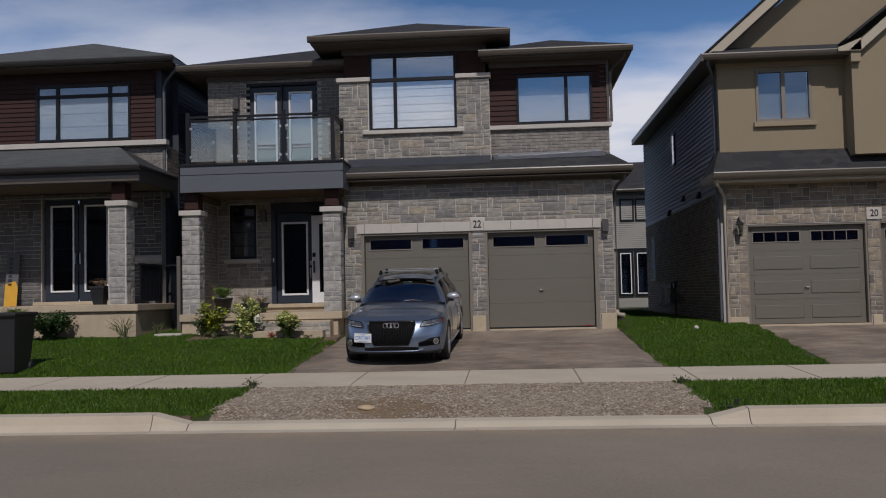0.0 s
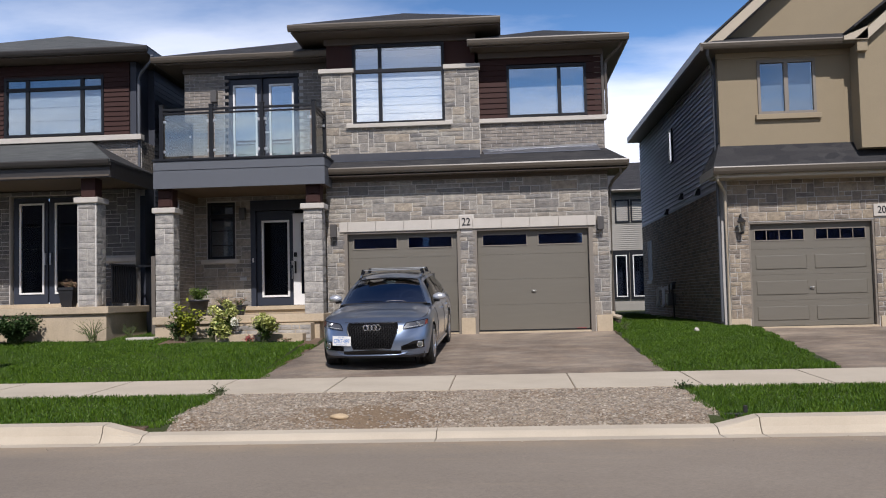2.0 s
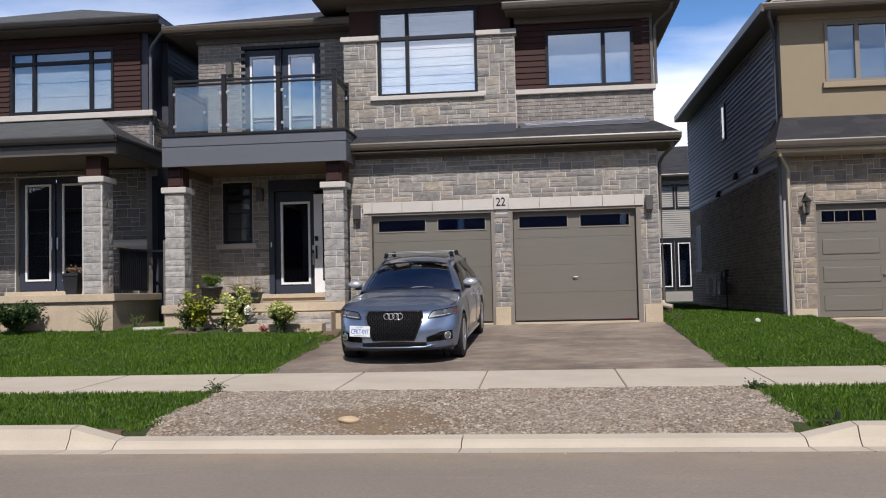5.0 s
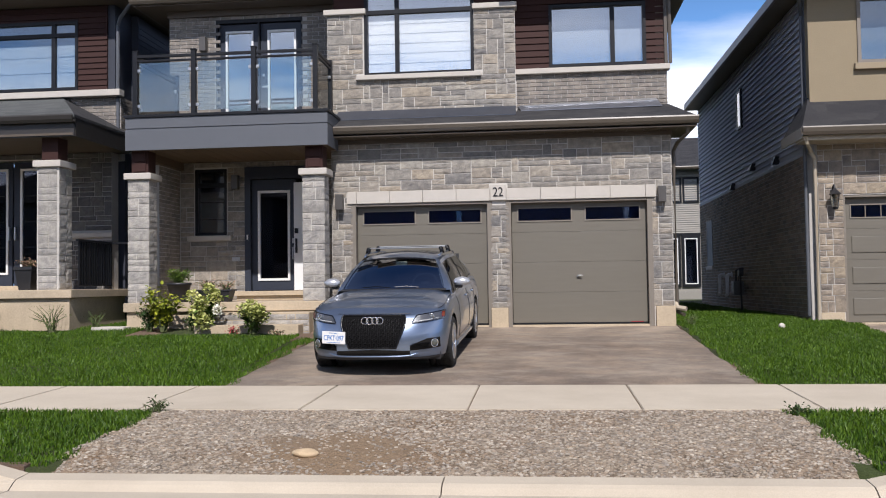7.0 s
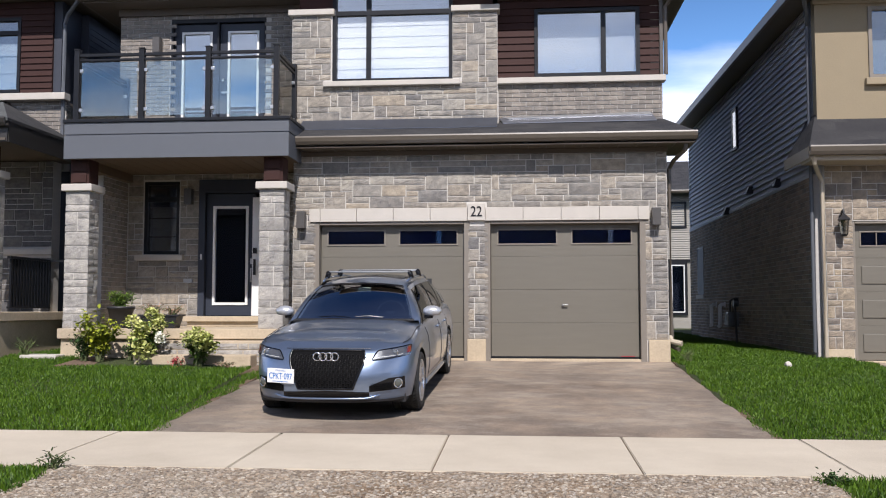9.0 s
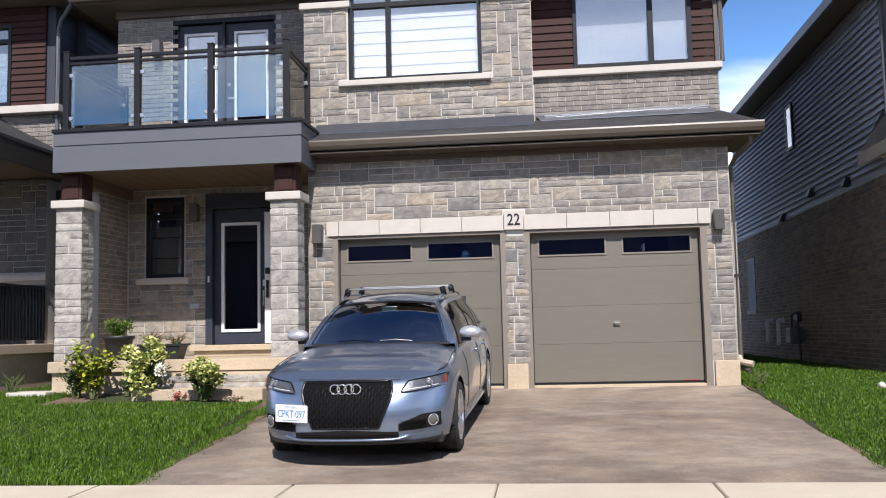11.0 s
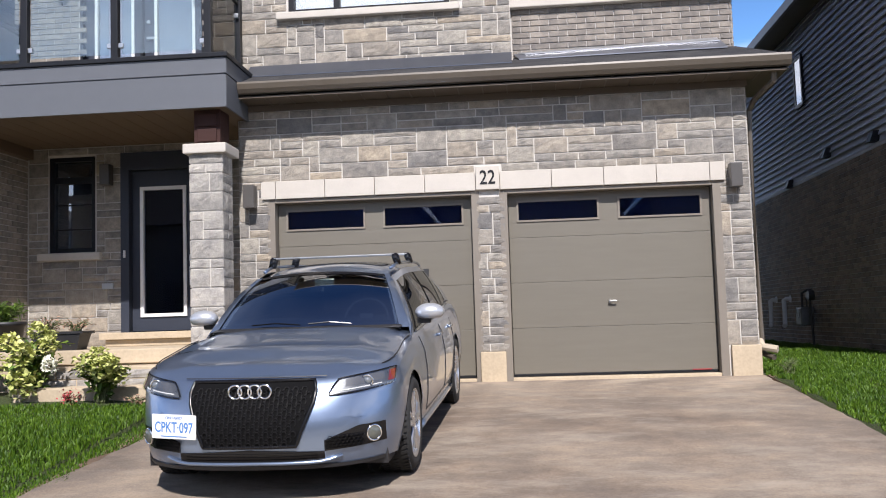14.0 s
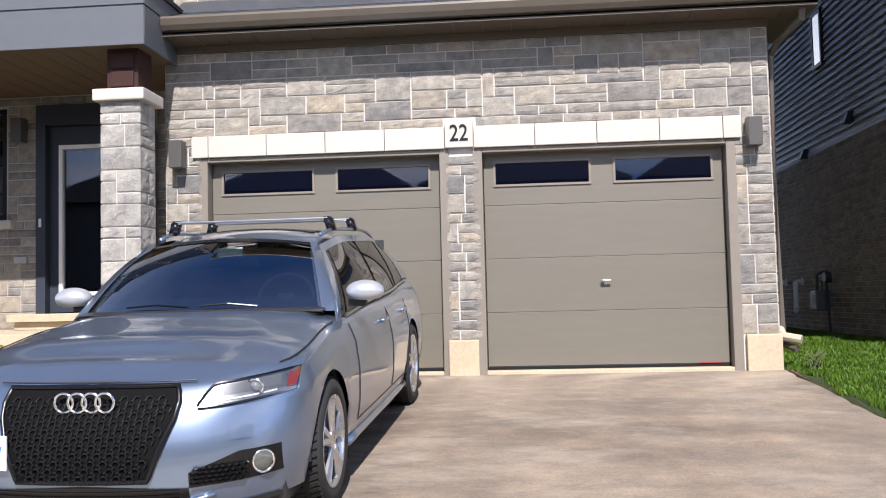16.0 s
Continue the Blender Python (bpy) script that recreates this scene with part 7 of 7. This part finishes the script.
def shrub(name, label, at, radius, height, stems, leaves, size, material, rng, blooms=(), group="", lean_out=0.6, slim=0.55, category="shrub"):
    """Stems fanning out, leaves set along them, blossom heads at some tips."""
    t = thing(name, label, category, at, group=group)
    stem_bm, leaf_bm = bmesh.new(), bmesh.new()
    tips = []
    for _ in range(stems):
        a, q = rng.uniform(0, 2 * math.pi), rng.uniform(0.15, 1) ** 0.6
        tip = Vector((math.cos(a) * radius * q, math.sin(a) * radius * q * 0.8, height * rng.uniform(0.55, 1.0) * (1.08 - 0.3 * q)))
        root = Vector((rng.uniform(-0.05, 0.05), rng.uniform(-0.05, 0.05), 0))
        mid = root.lerp(tip, 0.55) + Vector((0, 0, 0.08 * height)) - Vector((math.cos(a), math.sin(a), 0)) * radius * 0.12
        for p, q2, r0, r1 in ((root, mid, 0.008, 0.006), (mid, tip, 0.006, 0.003)):
            cyl(stem_bm, p, q2, r0, r1, 5)
        tips.append(tip)
        for k in range(leaves):
            f = rng.uniform(0.2, 1.05)
            base = root.lerp(mid, f / 0.55) if f < 0.55 else mid.lerp(tip, (f - 0.55) / 0.45)
            leaf_mesh(leaf_bm, base + Vector((rng.gauss(0, 0.03), rng.gauss(0, 0.03), rng.gauss(0, 0.02))), size * rng.uniform(0.6, 1.15), rng, 0.25, slim)
    tagged(part("stem", stem_bm, STALK, t), kind="stuff")
    tagged(part("foliage", leaf_bm, material, t), kind="stuff")
    for (x, y, z), r, mat in blooms:
        r *= 1.45
        bm = bmesh.new()
        for _ in range(130):
            d = Vector((rng.gauss(0, 1), rng.gauss(0, 1), rng.gauss(0.2, 1))).normalized()
            leaf_mesh(bm, Vector((x, y, z)) + d * r * rng.uniform(0.55, 1.0), r * 0.42, rng, 0.5, 0.9)
        part("blossom", bm, mat, t, "round pale blossom head")
    return t


rp = random.Random(77)
gz = lambda x, y: ground_z(x, y) + 0.01
shrub("hydrangea", "lime and green leaved shrub in the flower bed", (-5.72, -1.28, gz(-5.7, -1.28)), 0.40, 0.82, 40, 20, 0.092, LEAF_LIME, rp)
shrub("shrub", "small dark green shrub in the flower bed", (-5.98, -1.22, gz(-5.9, -1.2)), 0.26, 0.48, 24, 26, 0.055, LEAF_DARK, rp)
shrub("shrub", "small dark green shrub in the flower bed", (-5.28, -1.12, gz(-5.3, -1.1)), 0.17, 0.34, 14, 26, 0.045, LEAF_DARK, rp)
shrub("hydrangea", "flowering hydrangea with pale green heads in the flower bed", (-4.93, -1.30, gz(-4.9, -1.3)), 0.36, 0.78, 32, 12, 0.10, LEAF, rp, blooms=[((-0.22, -0.12, 0.60), 0.075, BLOOM), ((-0.02, -0.22, 0.48), 0.10, BLOOM), ((0.18, -0.05, 0.56), 0.075, BLOOM), ((0.24, -0.16, 0.36), 0.065, BLOOM_WHITE), ((0.02, -0.26, 0.16), 0.105, BLOOM), ((-0.12, -0.2, 0.34), 0.085, BLOOM), ((0.12, 0.05, 0.66), 0.06, BLOOM), ((0.05, -0.05, 0.72), 0.07, BLOOM)])
shrub("hydrangea", "flowering hydrangea with pale green heads beside the step", (-4.02, -1.62, gz(-4.0, -1.6)), 0.31, 0.54, 28, 13, 0.095, LEAF, rp, blooms=[((-0.10, -0.15, 0.40), 0.085, BLOOM), ((0.08, -0.18, 0.33), 0.09, BLOOM), ((0.20, -0.08, 0.26), 0.075, BLOOM), ((-0.02, -0.05, 0.48), 0.07, BLOOM), ((0.16, -0.2, 0.40), 0.07, BLOOM)])
shrub("flower", "small red flowering plant in the bed", (-4.33, -1.70, gz(-4.3, -1.7)), 0.12, 0.14, 12, 10, 0.04, BLOOM_RED, rp)
shrub("flower", "small red flowering plant in the bed", (-3.55, -1.80, gz(-3.5, -1.8)), 0.14, 0.10, 10, 8, 0.04, BLOOM_DRY, rp)
shrub("weed", "thin dry weed by the porch wall", (-7.75, -1.25, gz(-7.7, -1.2)), 0.45, 0.55, 22, 5, 0.05, LEAF, rp, slim=0.3)
shrub("weed", "thin dry weed by the porch wall", (-7.1, -0.95, gz(-7.1, -0.9)), 0.2, 0.40, 14, 5, 0.05, LEAF, rp, slim=0.3)
shrub("shrub", "round dark green shrub by the neighbouring porch", (-9.35, -1.35, gz(-9.3, -1.3)), 0.58, 0.66, 120, 30, 0.075, LEAF_DARK, rp)
shrub("weed", "tuft of tall weeds at the corner of the verge", (-3.12, -7.50, gz(-3.1, -7.5) - 0.01), 0.14, 0.17, 14, 5, 0.05, LEAF_DARK, rp, slim=0.3)
shrub("weed", "tuft of tall weeds at the corner of the verge", (3.08, -7.60, gz(3.1, -7.6) - 0.01), 0.12, 0.11, 14, 9, 0.04, LEAF_DARK, rp, slim=0.5)
shrub("weed", "tuft of tall grass at the foot of the wall", (3.28, -0.25, gz(3.3, -0.3)), 0.15, 0.24, 18, 3, 0.07, LEAF, rp, slim=0.2)


def pot(label, at, r0, r1, h, square=False, long=1.0):
    t = thing("plant_pot", label, "pot", at)
    seg = 4 if square else 24
    bm = bmesh.new()
    prof = [(r0, 0), (r1 * 0.96, h * 0.86), (r1 * 1.06, h * 0.87), (r1 * 1.06, h), (r1 * 0.95, h), (r1 * 0.93, h - 0.03), (0.001, h - 0.035)]
    off = math.pi / 4 if square else 0
    rows_ = [[(r * math.cos(a) * (long if square else 1) * (1.414 if square else 1), r * math.sin(a) * (1.414 if square else 1), z) for r, z in prof] for a in (2 * math.pi * k / seg + off for k in range(seg + 1))]
    part("pot", loft(rows_), PLASTIC, t, smooth=not square)
    part("earth", cyl(bmesh.new(), (0, 0, h - 0.05), (0, 0, h - 0.033), r0 * 0.9, seg=16), SOIL, t)
    return t


pot("black plastic plant pot on the porch slab", (-5.78, -0.42, 0.512), 0.15, 0.21, 0.35)
shrub("pot_plant", "spiky green plant in the black pot", (-5.78, -0.42, 0.84), 0.24, 0.26, 34, 16, 0.085, LEAF, rp, slim=0.22, category="plant")
pot("long black planter box on the porch slab", (-5.06, -0.50, 0.512), 0.12, 0.15, 0.22, square=True, long=2.1)
shrub("pot_plant", "dry pink flowers in the planter box", (-5.22, -0.50, 0.70), 0.24, 0.24, 24, 8, 0.04, BLOOM_DRY, rp, category="plant")
shrub("pot_plant", "dry pink flowers in the planter box", (-4.88, -0.50, 0.70), 0.20, 0.22, 20, 8, 0.04, BLOOM_DRY, rp, category="plant")
pot("tall dark square planter beside the porch column", (-8.56, -0.62, 0.772), 0.11, 0.17, 0.42, square=True)
shrub("pot_plant", "dry red-brown flowers in the tall planter", (-8.56, -0.62, 1.17), 0.22, 0.16, 26, 10, 0.05, BLOOM_DRY, rp, category="plant")
pot("black plastic plant pot beside the hydrangeas", (-5.06, -1.08, gz(-5.06, -1.08)), 0.11, 0.15, 0.30)
pot("black square planter on the lawn edge", (-10.15, -1.35, gz(-10.1, -1.3)), 0.16, 0.22, 0.52, square=True)
shrub("pot_plant", "green grass-like plant in the square planter", (-10.15, -1.35, gz(-10.1, -1.3) + 0.48), 0.26, 0.24, 30, 12, 0.10, LEAF, rp, slim=0.15, category="plant")

# small loose things
rock = thing("rock", "flat tan rock lying on the gravel", "rock", (-1.16, -9.12, gravel_z(-1.16, -9.12) + 0.014))
bm = bmesh.new()
bmesh.ops.create_icosphere(bm, subdivisions=3, radius=1, matrix=Matrix.Diagonal((0.115, 0.075, 0.04, 1)))
for v in bm.verts:
    v.co *= 1 + 0.22 * noise.noise(v.co * 14)
part("rock_body", bm, mat_plain("tan_rock", (0.50, 0.38, 0.24), 0.9, wear=0.2, scale=20, bump=0.4), rock)
box_ = thing("marker_box", "small black broken utility marker behind the kerb", "marker", (3.32, -9.36, ground_z(3.3, -9.36) + 0.016))
part("plate", B(-0.16, 0.04, -0.03, 0.03, 0.0, 0.03, bevel=0.006), PLASTIC, box_)
part("stub", B(0.045, 0.085, -0.02, 0.02, 0.0, 0.11, bevel=0.006), PLASTIC, box_)
ball = thing("stone", "small white stone lying in the grass", "stone", (4.62, -0.9, ground_z(4.6, -0.9) + 0.03))
bm = bmesh.new()
bmesh.ops.create_icosphere(bm, subdivisions=2, radius=0.055)
for v in bm.verts:
    v.co *= 1 + 0.2 * noise.noise(v.co * 20)
part("stone_body", bm, CAST, ball)

# gravel stones lying loose on the verge and scattered grit on the road
def pebbles(name, count, x0, x1, y0, y1, z_of, sizes, material, label, seed, keep=None):
    rng = np.random.default_rng(seed)
    ico = bmesh.new()
    bmesh.ops.create_icosphere(ico, subdivisions=1, radius=1)
    ico.verts.ensure_lookup_table()
    pv = np.array([v.co[:] for v in ico.verts])
    pf = np.array([[v.index for v in f.verts] for f in ico.faces])
    ico.free()
    x, y = rng.uniform(x0, x1, count), rng.uniform(y0, y1, count)
    if keep:
        inside = np.array([keep(a, b) for a, b in zip(x, y)])
        x, y = x[inside], y[inside]
        count = len(x)
    z = np.array([z_of(a, b) for a, b in zip(x, y)])
    r = rng.uniform(*sizes, count)
    k = len(pv)
    sc = np.stack((r * rng.uniform(0.8, 1.4, count), r * rng.uniform(0.8, 1.3, count), r * 0.55), 1)
    v = pv[None] * sc[:, None] * rng.uniform(0.75, 1.15, (count, k, 1)) + np.stack((x, y, z), 1)[:, None]
    f = (pf[None] + np.arange(count)[:, None, None] * k).reshape(-1, 3)
    me = bpy.data.meshes.new(name)
    me.from_pydata(v.reshape(-1, 3).tolist(), [], f.tolist())
    return tagged(part(name, me, material), label, "gravel", kind="stuff")


PEBBLE = mat_stone("pebble", (0.32, 0.275, 0.22), (0.44, 0.39, 0.32), (0.20, 0.165, 0.13), (0.54, 0.49, 0.42), (0.35, 0.28, 0.21))
verge_z = lambda x, y: gravel_z(x, y) + 0.001
pebbles("gravel_stones", 17000, -4.0, 3.6, -9.54, -7.44, verge_z, (0.008, 0.020), PEBBLE, "loose grey gravel stones", 4, lambda x, y: gravel_left(y) - 0.06 < x < gravel_right(y) + 0.06 and (((x + 0.95) / 0.70) ** 2 + ((y + 8.95) / 0.50) ** 2 > 1 + 0.5 * math.sin(9 * x + 7 * y) or math.sin(91 * x) * math.sin(77 * y) > 0.5))
pebbles("road_grit", 700, -9, 9, -10.9, -10.15, lambda x, y: -0.735 - (y + 10.1) * 0.016 * -1 + 0.012, (0.003, 0.008), PEBBLE, "scattered grit along the gutter", 5)


# ---- stone and brick pieces ----
rs = random.Random(21)
g_holes = G_HOLES + [(-2.77, 2.77, 2.24, 2.47), (-0.16, 0.14, 2.2, 2.545), (-3.2, -2.69, -0.3, 0.335), (-0.17, 0.15, -0.3, 0.335), (2.71, 3.2, -0.3, 0.335)]
single_pieces("stone", lay_ashlar(-3.05, 3.04, 0.335, 3.34, g_holes, rs), on_front(0), STONE, garage_wall, stone_shape, rs)
single_pieces("stone", lay_ashlar(0.0, 0.5, 0.335, 3.34, [], rs, wide=(0.25, 0.5)), on_right(3.04), STONE, garage_wall, stone_shape, rs)
for col, a, b in cores:
    single_pieces("stone", lay_ashlar(a, b, 0.515, 2.715, [], rs, unit=0.11, wide=(0.16, 0.42), tall=0.5), on_front(-0.70), STONE_PALE, col, stone_shape, rs)
    single_pieces("stone", lay_ashlar(-0.70, -0.34, 0.515, 2.715, [], rs, unit=0.11, wide=(0.16, 0.4), tall=0.5), on_right(b - 0.02), STONE_PALE, col, stone_shape, rs)
    single_pieces("stone", lay_ashlar(0.0, 0.36, 0.515, 2.715, [], rs, unit=0.11), on_left(a + 0.02, -0.34), STONE, col, stone_shape, rs)
single_pieces("stone", lay_ashlar(-3.2, 0.33, 3.98, 5.855, [(-2.51, -0.42, 4.70, 7), (-2.65, -0.29, 4.59, 4.70)], rs), on_front(0.40), STONE, bay_wall, stone_shape, rs)
single_pieces("stone", lay_ashlar(-6.38, -3.08, 0.515, 3.24, [(-6.10, -5.42, 1.79, 3.13), (-6.23, -5.32, 1.68, 1.80), (-5.07, -3.61, 0.4, 3.15)], rs), on_front(1.13), STONE, porch_wall, stone_shape, rs)
single_pieces("brick", lay_bricks(0.34, 3.08, 3.95, 4.635), on_front(0.60), BRICK, right_wall, brick_shape, rs)
single_pieces("brick", lay_bricks(-6.60, -3.1, 3.86, 6.17, [(-5.65, -3.86, 3.7, 6.11)]), on_front(1.13), BRICK, balcony_wall, brick_shape, rs)
joined_pieces("brick_facing", lay_bricks(0.15, 1.12, 0.515, 3.24), on_right(-6.40), BRICK, house, brick_shape, rs, "dark bricks of the porch side wall")
joined_pieces("brick_facing", lay_bricks(0.0, 1.0, 4.0, 4.635), on_right(3.08) @ Matrix.Translation((0.6, 0, 0)), BRICK, house, brick_shape, rs)
n_holes = N_HOLES + [(8.82, 9.18, 2.31, 2.60), (5.6, 6.13, -0.5, 0.16), (8.87, 9.09, -0.5, 0.16)]
single_pieces("stone", lay_ashlar(5.72, 12.2, 0.16, 3.19, n_holes, rs, unit=0.10, wide=(0.18, 0.42)), on_front(NY), STONE_TAN, tan_garage, stone_shape, rs)
joined_pieces("brick_facing", lay_bricks(0.0, 11.3, 0.0, 3.05), on_left(5.60, 12.3), BRICK_BROWN, tan_house, brick_shape, rs, "brown bricks of the side wall")
single_pieces("stone", lay_ashlar(-8.25, -7.88, 0.775, 2.975, [], rs, unit=0.12, wide=(0.2, 0.48), tall=0.5), on_front(-0.82), STONE_PALE, lcol, stone_shape, rs)
single_pieces("stone", lay_ashlar(-0.82, -0.36, 0.775, 2.975, [], rs, unit=0.12, wide=(0.2, 0.48), tall=0.5), on_right(-7.86), STONE_PALE, lcol, stone_shape, rs)
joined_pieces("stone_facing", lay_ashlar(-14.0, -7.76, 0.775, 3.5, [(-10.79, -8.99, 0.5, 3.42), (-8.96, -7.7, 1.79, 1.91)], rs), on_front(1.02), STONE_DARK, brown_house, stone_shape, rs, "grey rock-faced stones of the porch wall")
joined_pieces("brick_facing", lay_bricks(-14.0, -7.76, 4.0, 4.70), on_front(1.40), BRICK, brown_house, brick_shape, rs)
joined_pieces("brick_facing", lay_bricks(0.0, 0.8, 4.0, 4.70), on_right(-7.76) @ Matrix.Translation((1.4, 0, 0)), BRICK, brown_house, brick_shape, rs)
joined_pieces("stone_facing", lay_ashlar(-5.15, -3.20, -0.1, 0.30, [], rs, unit=0.1, wide=(0.3, 0.7)), on_front(-1.12), STONE_PALE, house, stone_shape, rs, "pale stones of the step face")
